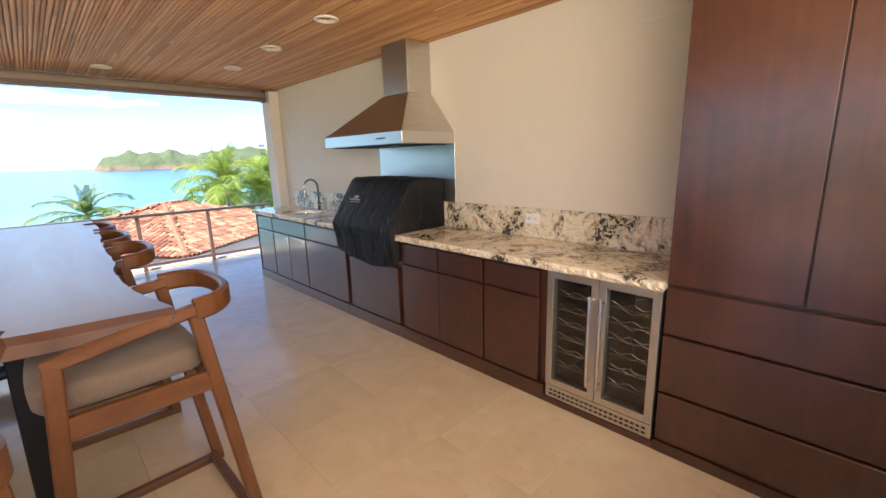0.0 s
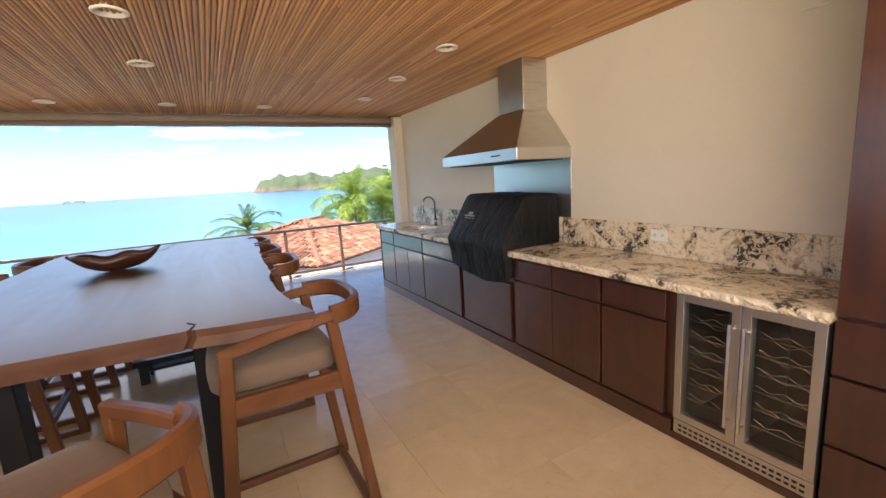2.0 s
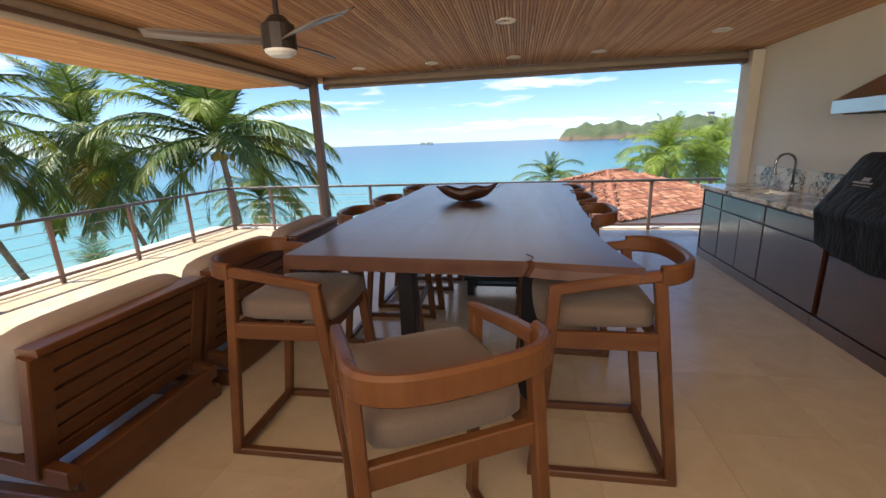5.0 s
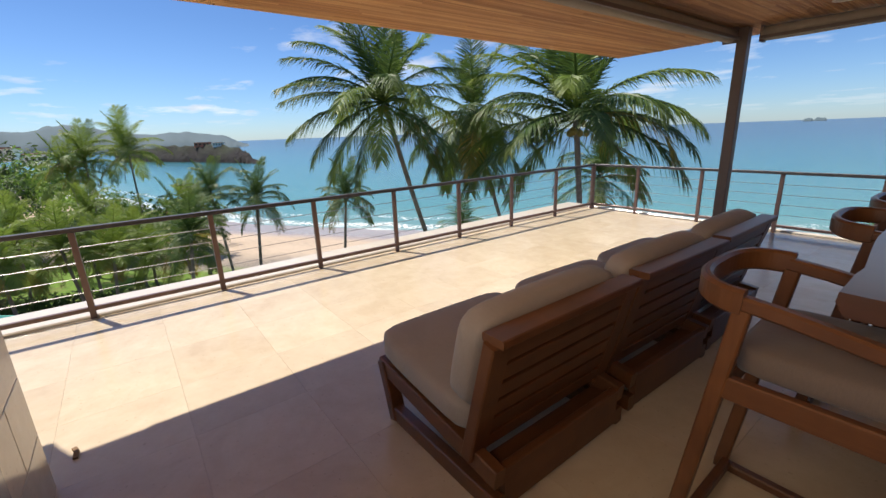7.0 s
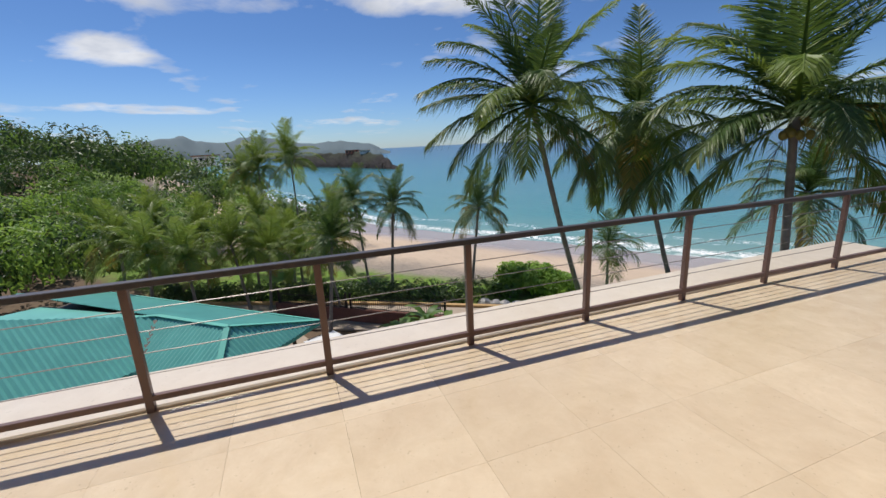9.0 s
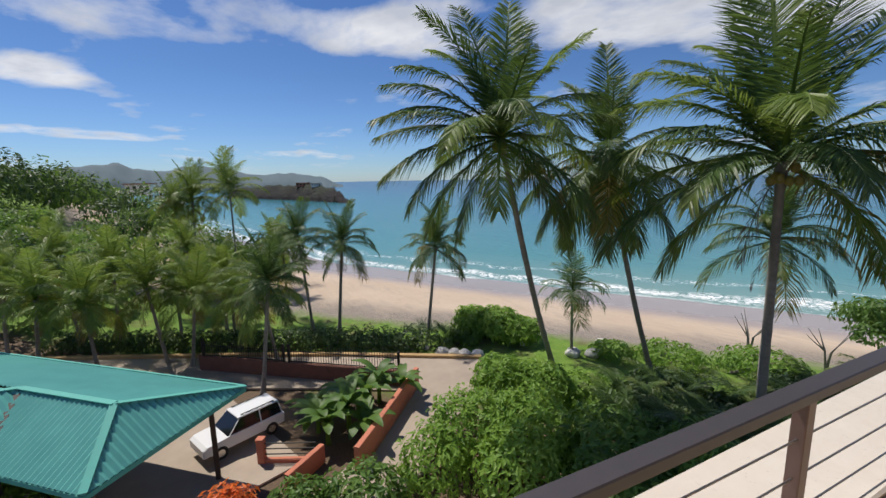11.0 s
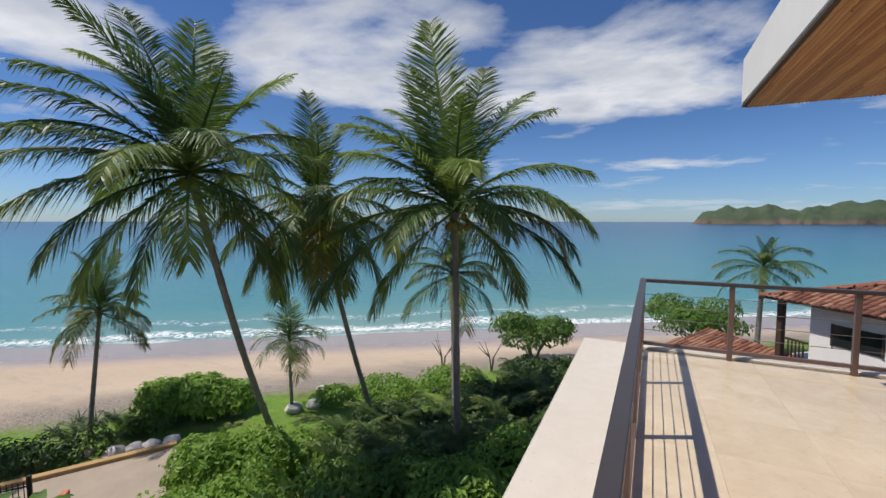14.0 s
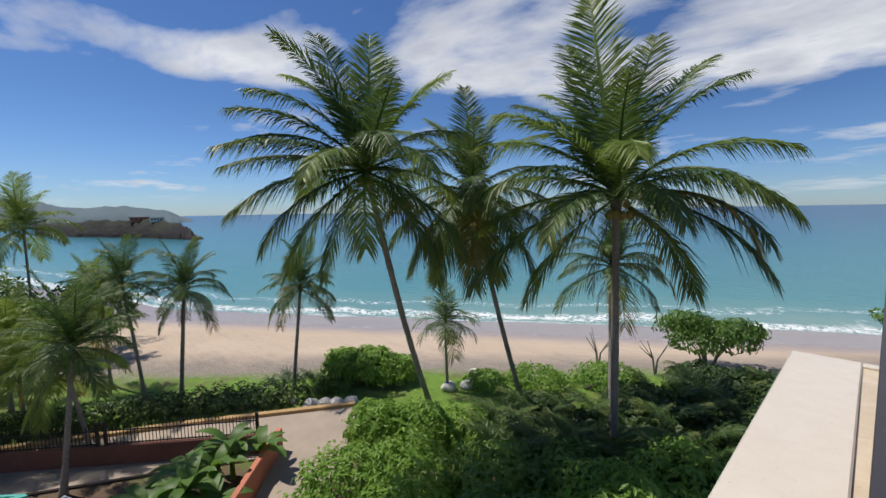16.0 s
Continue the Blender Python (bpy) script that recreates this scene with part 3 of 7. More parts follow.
def cane_ceiling():
    verts, faces = [], []
    x = ROOF_X + 0.03
    arc = [(-1, 0.0), (-0.75, -0.66), (0, -1.0), (0.75, -0.66), (1, 0.0)]
    while x < WALL_X - 0.02:
        r = rnd.uniform(0.0105, 0.0145)
        x += r
        y = -0.30
        while y < ROOF_Y - 0.03:
            ln = rnd.uniform(1.6, 3.0)
            y1 = min(y + ln, ROOF_Y - 0.02)
            n0 = len(verts)
            ys = [y, y + (y1 - y) * 0.33, y + (y1 - y) * 0.34, y + (y1 - y) * 0.66, y + (y1 - y) * 0.67, y1 - 0.004]
            for k, yy in enumerate(ys):
                dx = rnd.uniform(-0.0015, 0.0015)
                rr = r * (1.10 if k in (1, 2, 3, 4) else 1.0) * rnd.uniform(0.94, 1.0)
                for ax, az in arc:
                    verts.append((x + dx + ax * rr, yy, CEIL + 0.004 + az * rr))
            for k in range(len(ys) - 1):
                for j in range(4):
                    a = n0 + k * 5 + j
                    faces.append((a, a + 5, a + 6, a + 1))
            y = y1
        x += r + 0.0028
    me = bpy.data.meshes.new("ceiling")
    me.from_pydata(verts, [], faces)
    me.materials.append(M["bamboo"])
    for p in me.polygons:
        p.use_smooth = True
    return tagged(new("ceiling", me), "ceiling of orange-brown bamboo canes laid side by side", "ceiling", kind="structure")


cane_ceiling()
bm = bmesh.new()
box(bm, ROOF_X + 0.004, WALL_X - 0.003, -0.34, ROOF_Y - 0.004, CEIL + 0.006, CEIL + 0.026)
tagged(part("ceiling_board", bm, "darkwood"), "dark board above the bamboo canes", "ceiling", kind="structure")

bm = bmesh.new()
box(bm, -2.595, -2.485, 6.22, 6.33, 0.0, CEIL - 0.012, 0.006)
tagged(part("steel_column", bm, "column"), "slim square dark brown steel column", "column", kind="structure")


def roller_blind(p, q, label):
    p, q = Vector(p), Vector(q)
    e = empty("roller_blind", label, "blind", at=Matrix.Translation(p))
    d = q - p
    bm = bmesh.new()
    n = 14
    tube(bm, [d * (i / n) for i in range(n + 1)], [0.075 + 0.003 * math.sin(i * 1.9) for i in range(n + 1)], 14)
    part("fabric_roll", bm, "blind", e, "rolled grey-brown screen fabric", True)
    side = d.normalized().cross(Vector((0, 0, 1)))
    bm = bmesh.new()
    off = side * 0.095
    sweep(bm, [Vector((0, 0, -0.045)) + off, d + Vector((0, 0, -0.045)) + off], 0.028, 0.035, bevel=0.004)
    part("hem_bar", bm, "column", e, "dark metal hem bar")
    for s in (Vector(), d):
        bm = bmesh.new()
        u = d.normalized() * 0.012
        sweep(bm, [s - u, s + u], 0.14, 0.165)
        part("bracket", bm, "rail", e)
    return e


roller_blind((-2.40, 6.40, CEIL - 0.092), (3.22, 6.40, CEIL - 0.092), "rolled-up screen blind along the sea side of the ceiling")
roller_blind((-2.64, 0.05, CEIL - 0.092), (-2.64, 6.16, CEIL - 0.092), "rolled-up screen blind under the terrace side of the ceiling")

# recessed ceiling lights
bm = bmesh.new()
ring = bmesh.ops.create_circle(bm, segments=24, radius=0.085)["verts"]
bmesh.ops.delete(bm, geom=bm.verts[:], context="VERTS")
for i in range(24):
    a, b = math.tau * i / 24, math.tau * (i + 1) / 24
    prof = [(0.088, -0.018), (0.086, -0.026), (0.066, -0.028), (0.055, 0.012)]
    for (r0, z0), (r1, z1) in zip(prof, prof[1:]):
        bm.faces.new([bm.verts.new((r * math.cos(t), r * math.sin(t), z)) for r, z, t in ((r0, z0, a), (r0, z0, b), (r1, z1, b), (r1, z1, a))])
bmesh.ops.remove_doubles(bm, verts=bm.verts[:], dist=0.0005)
trim_mesh = finish("trim_ring", bm, "lighttrim", True)
bm = bmesh.new()
disc(bm, 0, 0, 0.0, 0.056, 0.056, 0.006)
lamp_mesh = finish("lamp_glass", bm, "opal")
LIGHTS = [(0.30, 3.05), (0.32, 4.08), (2.36, 3.05), (2.38, 4.05), (2.40, 5.08), (-1.62, 5.75), (-0.65, 5.75), (0.37, 5.75), (1.36, 5.75)]
for x, y in LIGHTS:
    e = empty("recessed_light", "round white recessed ceiling light, switched off", "light", "recessed ceiling lights", at=pose(x, y, CEIL))
    share("trim_ring", trim_mesh, e), share("lamp_glass", lamp_mesh, e)


def ceiling_fan():
    e = empty("ceiling_fan", "dark ceiling fan with three grey blades and an opal light", "fan", at=pose(-0.97, 2.66, 0))
    bm = bmesh.new()
    disc(bm, 0, 0, CEIL - 0.07, 0.05, 0.075, 0.06)
    part("canopy", bm, "fanbody", e, smooth=False)
    bm = bmesh.new()
    tube(bm, [(0, 0, 2.30), (0, 0, CEIL - 0.05)], 0.016, 10)
    part("rod", bm, "fanbody", e)
    bm = bmesh.new()
    disc(bm, 0, 0, 2.285, 0.09, 0.045, 0.05)
    disc(bm, 0, 0, 2.15, 0.098, 0.098, 0.135)
    part("motor_housing", bm, "fanbody", e)
    bm = bmesh.new()
    disc(bm, 0, 0, 2.135, 0.088, 0.094, 0.018)
    disc(bm, 0, 0, 2.118, 0.06, 0.086, 0.018)
    part("light_diffuser", bm, "opal", e, "white opal light disc")
    bm = bmesh.new()
    n, up = 12, []
    for i in range(n + 1):
        f = i / n
        r = 0.085 + 0.62 * f
        w = 0.030 + 0.026 * math.sin(min(1, f * 1.5) * math.pi / 2) - 0.05 * max(0, f - 0.8) * 3
        sw = 0.06 * f * f
        z = 2.205 + 0.02 * f
        up.append([(r, sw - w, z - 0.014), (r, sw + w, z + 0.014)])
    top = [[bm.verts.new(Vector(p) + Vector((0, 0, 0.004))) for p in a] for a in up]
    low = [[bm.verts.new(Vector(p) - Vector((0, 0, 0.004))) for p in a] for a in up]
    for i in range(n):
        bm.faces.new((top[i][0], top[i + 1][0], top[i + 1][1], top[i][1]))
        bm.faces.new((low[i][1], low[i + 1][1], low[i + 1][0], low[i][0]))
        for k in (0, 1):
            q = (top[i][k], low[i][k], low[i + 1][k], top[i + 1][k])
            bm.faces.new(q if k == 0 else q[::-1])
    bm.faces.new((top[n][0], low[n][0], low[n][1], top[n][1]))
    me = finish("blade", bm, "fanblade", True)
    for a in (203, 83, -37):
        share("blade", me, e, pose(0, 0, 0, 0, 0, a))


ceiling_fan()

# ---------------------------------------------------------------- railing
def railing(name, start, end, posts, label):
    """A cable railing from start to end; posts are distances along it."""
    p, q = Vector(start), Vector(end)
    d = (q - p).normalized()
    ang = math.degrees(math.atan2(d.y, d.x))
    e = empty(name, label, "railing", at=pose(p.x, p.y, 0, 0, 0, ang))
    ln = (q - p).length
    bm = bmesh.new()
    box(bm, -0.03, ln + 0.03, -0.032, 0.032, 0.822, 0.862, 0.004)
    part("top_rail", bm, "railtop", e, "flat grey-brown steel top rail")
    bm = bmesh.new()
    box(bm, 0.0, ln, -0.02, 0.02, 0.075, 0.115, 0.004)
    part("bottom_rail", bm, "rail", e)
    bm = bmesh.new()
    box(bm, -0.024, 0.024, -0.022, 0.022, 0.0, 0.8215, 0.003)
    post = finish("post", bm, "rail")
    for a in posts:
        share("post", post, e, pose(a, 0.001, 0))
    for k in range(4):
        z = 0.115 + (0.822 - 0.115) * (k + 1) / 5
        bm = bmesh.new()
        tube(bm, [(0.0, 0, z), (ln, 0, z)], 0.0035, 6)
        part("cable", bm, "cable", e)
    return e


railing("cable_railing", (RAIL_X - 0.18, -2.24, 0), (RAIL_X, RAIL_Y - 0.035, 0), [0.0, 1.1, 2.2, 3.3, 4.39, 5.48, 6.58, 7.69, 8.81, 9.9], "brown steel railing with thin cables along the terrace edge")
railing("cable_railing", (RAIL_X, RAIL_Y, 0), (WALL_X + 0.25, RAIL_Y, 0), [0.0, 0.88, 1.92, 2.95, 3.97, 5.0, 6.0, 6.95, 7.9, 8.8], "brown steel railing with thin cables facing the sea")


# ---------------------------------------------------------------- outdoor kitchen
FRONT = 2.81      # face of the cabinets
TOP = 0.936       # top of the worktop


def panel(bm, y0, y1, z0, z1, x=FRONT, depth=0.022, inset=0.0):
    box(bm, x - 0.002, x + depth, y0 + 0.004, y1 - 0.004, z0 + 0.004, z1 - 0.004, 0.003)


def base_unit(y0, y1, doors, drawers, label, top=0.89, x0=FRONT):
    e = empty("base_cabinet", label, "cabinet", "kitchen base cabinets")
    bm = bmesh.new()
    box(bm, x0 + 0.03, WALL_X - 0.01, y0 + 0.001, y1 - 0.001, 0.0, top)
    part("body", bm, "kitchen", e)
    bm = bmesh.new()
    box(bm, x0 - 0.014, x0 + 0.029, y0 + 0.001, y1 - 0.001, 0.0, 0.108, 0.002)
    part("plinth", bm, "kitchen", e)
    for a, b in drawers:
        bm = bmesh.new()
        box(bm, x0, x0 + 0.026, a + 0.006, b - 0.006, 0.695, top - 0.028, 0.003)
        part("drawer_front", bm, "kitchen", e)
    low = 0.68 if drawers else top - 0.028
    for a, b in doors:
        bm = bmesh.new()
        box(bm, x0, x0 + 0.026, a + 0.004, b - 0.004, 0.115, low, 0.003)
        part("door", bm, "kitchen", e)
    return e


base_unit(1.475, 1.99, [(1.53, 1.985)], [(1.53, 1.985)], "dark mahogany base cabinet with one drawer beside the wine cooler")
base_unit(1.99, 2.905, [(1.995, 2.45), (2.45, 2.90)], [(1.995, 2.45), (2.45, 2.90)], "dark mahogany base cabinet with two drawers and two doors")
base_unit(2.905, 3.79, [(2.96, 3.74)], [], "dark mahogany cabinet under the covered grill", 0.66)
base_unit(3.79, 4.66, [(3.80, 4.655)], [(3.80, 4.655)], "dark mahogany base cabinet with a wide drawer")
base_unit(4.66, 5.56, [(4.665, 5.11), (5.11, 5.555)], [(4.665, 5.555)], "dark mahogany sink cabinet with two doors")
base_unit(5.56, 6.06, [(5.565, 6.04)], [(5.565, 6.04)], "dark mahogany end cabinet with one drawer and a door")
bm = bmesh.new()
box(bm, FRONT - 0.004, WALL_X - 0.012, 6.062, 6.085, 0.0, 0.889, 0.003)
tagged(part("cabinet_end_panel", bm, "kitchen"), "dark mahogany side panel at the end of the kitchen", "cabinet")


def tower(y0, y1):
    e = empty("tall_cabinet", "tall dark mahogany cabinet with two doors over three drawers", "cabinet")
    bm = bmesh.new()
    box(bm, FRONT + 0.03, WALL_X - 0.004, y0, y1, 0.0, CEIL - 0.02)
    part("body", bm, "kitchen", e)
    bm = bmesh.new()
    box(bm, FRONT - 0.014, FRONT + 0.029, y0, y1, 0.0, 0.06)
    part("plinth", bm, "kitchen", e)
    mid = y1 - 0.52
    for a, b in ((mid, y1), (y0, mid)):
        bm = bmesh.new()
        box(bm, FRONT, FRONT + 0.026, a + 0.003, b - 0.003, 0.925, CEIL - 0.03, 0.003)
        part("door", bm, "kitchen", e)
    for a, b in ((0.665, 0.905), (0.345, 0.65), (0.065, 0.33)):
        bm = bmesh.new()
        box(bm, FRONT, FRONT + 0.026, y0 + 0.003, y1 - 0.003, a, b, 0.003)
        part("drawer_front", bm, "kitchen", e)


tower(-0.19, 0.80)


def worktop():
    e = empty("granite_worktop", "polished cream and brown granite worktop with a rough front edge", "worktop")
    bm = bmesh.new()
    f0, f1 = FRONT - 0.03, WALL_X - 0.022
    slabs = [(0.803, 2.93, f0, f1), (3.77, 4.98, f0, f1), (4.98, 5.52, f0, FRONT + 0.10), (4.98, 5.52, FRONT + 0.47, f1), (5.52, 6.12, f0, f1), (2.93, 3.77, FRONT + 0.50, f1)]
    for a, b, x0, x1 in slabs:
        box(bm, x0, x1, a, b, 0.892, TOP)
    bmesh.ops.remove_doubles(bm, verts=bm.verts[:], dist=0.001)
    part("slab", bm, "granite", e)
    for a, b in ((0.803, 2.93), (3.77, 6.12)):
        # chiselled front edge
        bm = bmesh.new()
        n = int((b - a) / 0.018)
        rr = random.Random(int(a * 100))
        prev = None
        for i in range(n + 1):
            y = a + (b - a) * i / n
            ringv = [bm.verts.new((f0 - 0.004 + (rr.uniform(-0.009, 0.004) if 0 < k < 4 else 0.002), y, 0.888 + 0.047 * k / 4)) for k in range(5)]
            if prev:
                for k in range(4):
                    bm.faces.new((prev[k], prev[k + 1], ringv[k + 1], ringv[k]))
            prev = ringv
        part("rough_edge", bm, "granite", e, "rough chiselled granite edge")


worktop()
splash = empty("granite_splashback", "low polished granite splashback along the wall", "splashback")
for a, b in ((0.803, 1.02), (1.022, 3.34), (3.342, 6.12)):
    bm = bmesh.new()
    box(bm, WALL_X - 0.02, WALL_X - 0.001, a, b, TOP + 0.001, 1.165, 0.002)
    part("slab", bm, "granite", splash)
bm = bmesh.new()
box(bm, WALL_X - 0.008, WALL_X - 0.001, 2.80, 3.92, 1.167, 1.70, 0.001)
tagged(part("steel_splashback", bm, "steelflat"), "brushed stainless steel sheet behind the grill", "splashback")


def hood():
    e = empty("range_hood", "stainless steel chimney hood on the wall over the grill", "hood")
    y0, y1, x0, z0 = 2.80, 4.00, 2.80, 1.685
    bm = bmesh.new()
    box(bm, x0, WALL_X - 0.002, y0, y1, z0, z0 + 0.10, 0.003)
    part("band", bm, "steelflat", e)
    bm = bmesh.new()
    cy0, cy1, cx0, z1, z2 = 3.08, 3.44, 3.12, z0 + 0.10, 2.13
    lo = [bm.verts.new(p) for p in ((x0 + 0.004, y0 + 0.004, z1), (WALL_X - 0.003, y0 + 0.004, z1), (WALL_X - 0.003, y1 - 0.004, z1), (x0 + 0.004, y1 - 0.004, z1))]
    hi = [bm.verts.new(p) for p in ((cx0, cy0, z2), (WALL_X - 0.003, cy0, z2), (WALL_X - 0.003, cy1, z2), (cx0, cy1, z2))]
    for i in range(4):
        j = (i + 1) % 4
        bm.faces.new((lo[i], lo[j], hi[j], hi[i]))
    bm.faces.new(hi), bm.faces.new(lo[::-1])
    part("canopy", bm, "steel", e)
    bm = bmesh.new()
    box(bm, cx0 + 0.004, WALL_X - 0.003, cy0 + 0.004, cy1 - 0.004, z2, CEIL - 0.012, 0.002)
    part("chimney", bm, "steel", e)
    bm = bmesh.new()
    for k in range(3):
        a = y0 + 0.05 + k * 0.37
        box(bm, x0 + 0.05, WALL_X - 0.05, a, a + 0.35, z0 - 0.008, z0 - 0.001, 0.002)
    part("filter", bm, "slot", e, "dark grease filters")
    bm = bmesh.new()
    for k in range(6):
        box(bm, x0 - 0.004, x0 - 0.0005, 3.02 + k * 0.022, 3.034 + k * 0.022, z0 + 0.045, z0 + 0.056)
    part("control_strip", bm, "slot", e)


hood()


def wine_cooler():
    y0, y1, z0, z1 = 0.812, 1.462, 0.045, 0.885
    e = empty("wine_cooler", "two-door stainless steel wine cooler with glass doors", "wine cooler")
    mid = (y0 + y1) / 2
    bm = bmesh.new()
    xb = FRONT + 0.05
    box(bm, xb + 0.45, WALL_X - 0.02, y0, y1, z0, z1)
    box(bm, xb, xb + 0.45, y0, y0 + 0.02, z0, z1)
    box(bm, xb, xb + 0.45, y1 - 0.02, y1, z0, z1)
    box(bm, xb, xb + 0.45, mid - 0.01, mid + 0.01, z0, z1)
    box(bm, xb, xb + 0.45, y0, y1, z0, z0 + 0.09)
    box(bm, xb, xb + 0.45, y0, y1, z1 - 0.03, z1)
    part("cabinet_shell", bm, "coolerwall", e, "dark grey interior")
    bm = bmesh.new()
    box(bm, FRONT - 0.014, FRONT + 0.03, y0 - 0.008, y1 + 0.012, 0.0, z0 - 0.002, 0.002)
    part("plinth", bm, "kitchen", e, "dark mahogany plinth under the cooler")
    for a, b in ((y0, mid - 0.002), (mid + 0.002, y1)):
        bm = bmesh.new()
        f, zz0 = 0.042, 0.135
        x0, x1 = FRONT - 0.014, FRONT + 0.04
        box(bm, x0, x1, a, a + f, zz0, z1 - 0.004, 0.002)
        box(bm, x0, x1, b - f, b, zz0, z1 - 0.004, 0.002)
        box(bm, x0, x1, a + f, b - f, zz0, zz0 + f, 0.002)
        box(bm, x0, x1, a + f, b - f, z1 - 0.004 - f, z1 - 0.004, 0.002)
        door = part("door", bm, "steelflat", e)
        bm = bmesh.new()
        box(bm, FRONT + 0.012, FRONT + 0.018, a + f, b - f, zz0 + f, z1 - 0.004 - f)
        pane = part("pane", bm, "pane", door, "tinted glass")
        pane.visible_shadow = False
        hy = b - 0.03 if b < mid + 0.01 else a + 0.03
        bm = bmesh.new()
        tube(bm, [(FRONT - 0.055, hy, 0.24), (FRONT - 0.055, hy, 0.79)], 0.009, 10)
        for z in (0.27, 0.76):
            tube(bm, [(FRONT - 0.055, hy, z), (FRONT - 0.012, hy, z)], 0.007, 8)
        part("handle", bm, "chrome", door, "long chrome bar handle")
        for k in range(6):
            z = 0.27 + k * 0.094
            n = 26
            for row in range(2):
                bm = bmesh.new()
                xx = FRONT + 0.065 + row * 0.15
                tube(bm, [(xx, a + 0.045 + (b - a - 0.09) * i / n, z + 0.010 * math.cos(i / n * math.tau * 2)) for i in range(n + 1)], 0.0024, 5)
                part("shelf_wire", bm, "chrome", e, "wavy chrome shelf wire")
            bm = bmesh.new()
            tube(bm, [(FRONT + 0.05, a + 0.04, z - 0.016), (FRONT + 0.05, b - 0.04, z - 0.016)], 0.0019, 5)
            part("shelf_front", bm, "chrome", e)
    bm = bmesh.new()
    box(bm, FRONT - 0.008, FRONT + 0.03, y0, y1, z0, 0.128, 0.002)
    grille = part("grille", bm, "steelflat", e, "slotted steel vent strip")
    bm = bmesh.new()
    for k in range(20):
        for r in range(2):
            y = y0 + 0.03 + k * 0.03
            box(bm, FRONT - 0.0105, FRONT - 0.0085, y, y + 0.02, 0.065 + r * 0.028, 0.077 + r * 0.028)
    part("slots", bm, "slot", grille)


M["coolerwall"] = plain("cooler_interior", (0.022, 0.022, 0.022), 0.5)
n = Nodes("tinted_glass")
n.set((0.80, 0.82, 0.83), 0.02, IOR=1.45, Transmission_Weight=1.0)
M["pane"] = n.mat
wine_cooler()


def grill():
    """The covered built-in grill."""
    bm = bmesh.new()
    prof = [(-0.14, 0.655), (-0.155, 0.80), (-0.17, 0.93), (-0.175, 0.975), (-0.15, 1.02), (0.06, 1.345), (0.09, 1.385), (0.13, 1.402), (0.44, 1.395), (0.475, 1.375), (0.485, 1.34), (0.50, 0.945)]
    ys = [2.94, 2.945, 2.97, 3.10, 3.27, 3.42, 3.57, 3.78, 3.86, 3.88]
    ins = [0.05, 0.015, 0.0, -0.012, 0.0, -0.01, 0.0, 0.005, 0.02, 0.06]
    rr = random.Random(3)
    rows = []
    for y, k in zip(ys, ins):
        ring = []
        for px, pz in prof:
            cx, cz = 0.18, 0.95
            fx = px + (cx - px) * max(0, k) * 0.7 + rr.uniform(-0.008, 0.008)
            fz = pz + (cz - pz) * (max(0, k) if pz > 0.95 else 0) * 1.1 + rr.uniform(-0.008, 0.008)
            if pz < 0.7:
                fz += 0.07 * math.sin(y * 5.3) * 0.5
            ring.append(bm.verts.new((2.90 + fx, y, fz)))
        rows.append(ring)
    for r, s in zip(rows, rows[1:]):
        for j in range(len(prof) - 1):
            bm.faces.new((r[j], r[j + 1], s[j + 1], s[j]))
    bm.faces.new(rows[0][::-1]), bm.faces.new(rows[-1])
    bmesh.ops.subdivide_edges(bm, edges=[e for e in bm.edges if e.calc_length() > 0.08], cuts=2, use_grid_fill=True)
    for v in bm.verts:
        d = noise.noise(Vector((v.co.x * 7, v.co.y * 5, v.co.z * 3))) * 0.02 + noise.noise(v.co * 16) * 0.007
        v.co += Vector((d, d * 0.4, d * 0.5)) if v.co.z > 0.96 or v.co.x < 2.86 else Vector()
    e = empty("covered_grill", "built-in grill under a creased black fabric cover", "grill")
    part("cover", bm, "cover", e, smooth=True)
    bm = bmesh.new()
    rr = random.Random(1)
    for k in range(7):
        y = 3.36 + k * 0.025
        box(bm, 2.79, 2.7915, y, y + 0.02, 1.135, 1.15)
    box(bm, 2.786, 2.7875, 3.40, 3.47, 1.155, 1.185, 0.0006)
    box(bm, 2.797, 2.7985, 3.36, 3.52, 1.118, 1.123)
    lg = part("printed_mark", bm, "markgrey", e, "pale printed maker's mark")
    lg.matrix_basis = Matrix.Translation((0.055, 0.0, 0.055)) @ Matrix.Translation((2.79, 3.44, 1.15)) @ Matrix.Rotation(radians(38), 4, "Y") @ Matrix.Translation((-2.79, -3.28, -1.15))
    bm = bmesh.new()
    box(bm, FRONT + 0.03, 3.3, 2.94, 3.76, 0.664, 0.892)
    box(bm, FRONT - 0.012, FRONT + 0.03, 2.95, 3.75, 0.665, 0.72, 0.004)
    part("steel_body", bm, "steelflat", e, "stainless steel grill body")


M["markgrey"] = plain("pale_print", (0.34, 0.34, 0.34), 0.6)
grill()


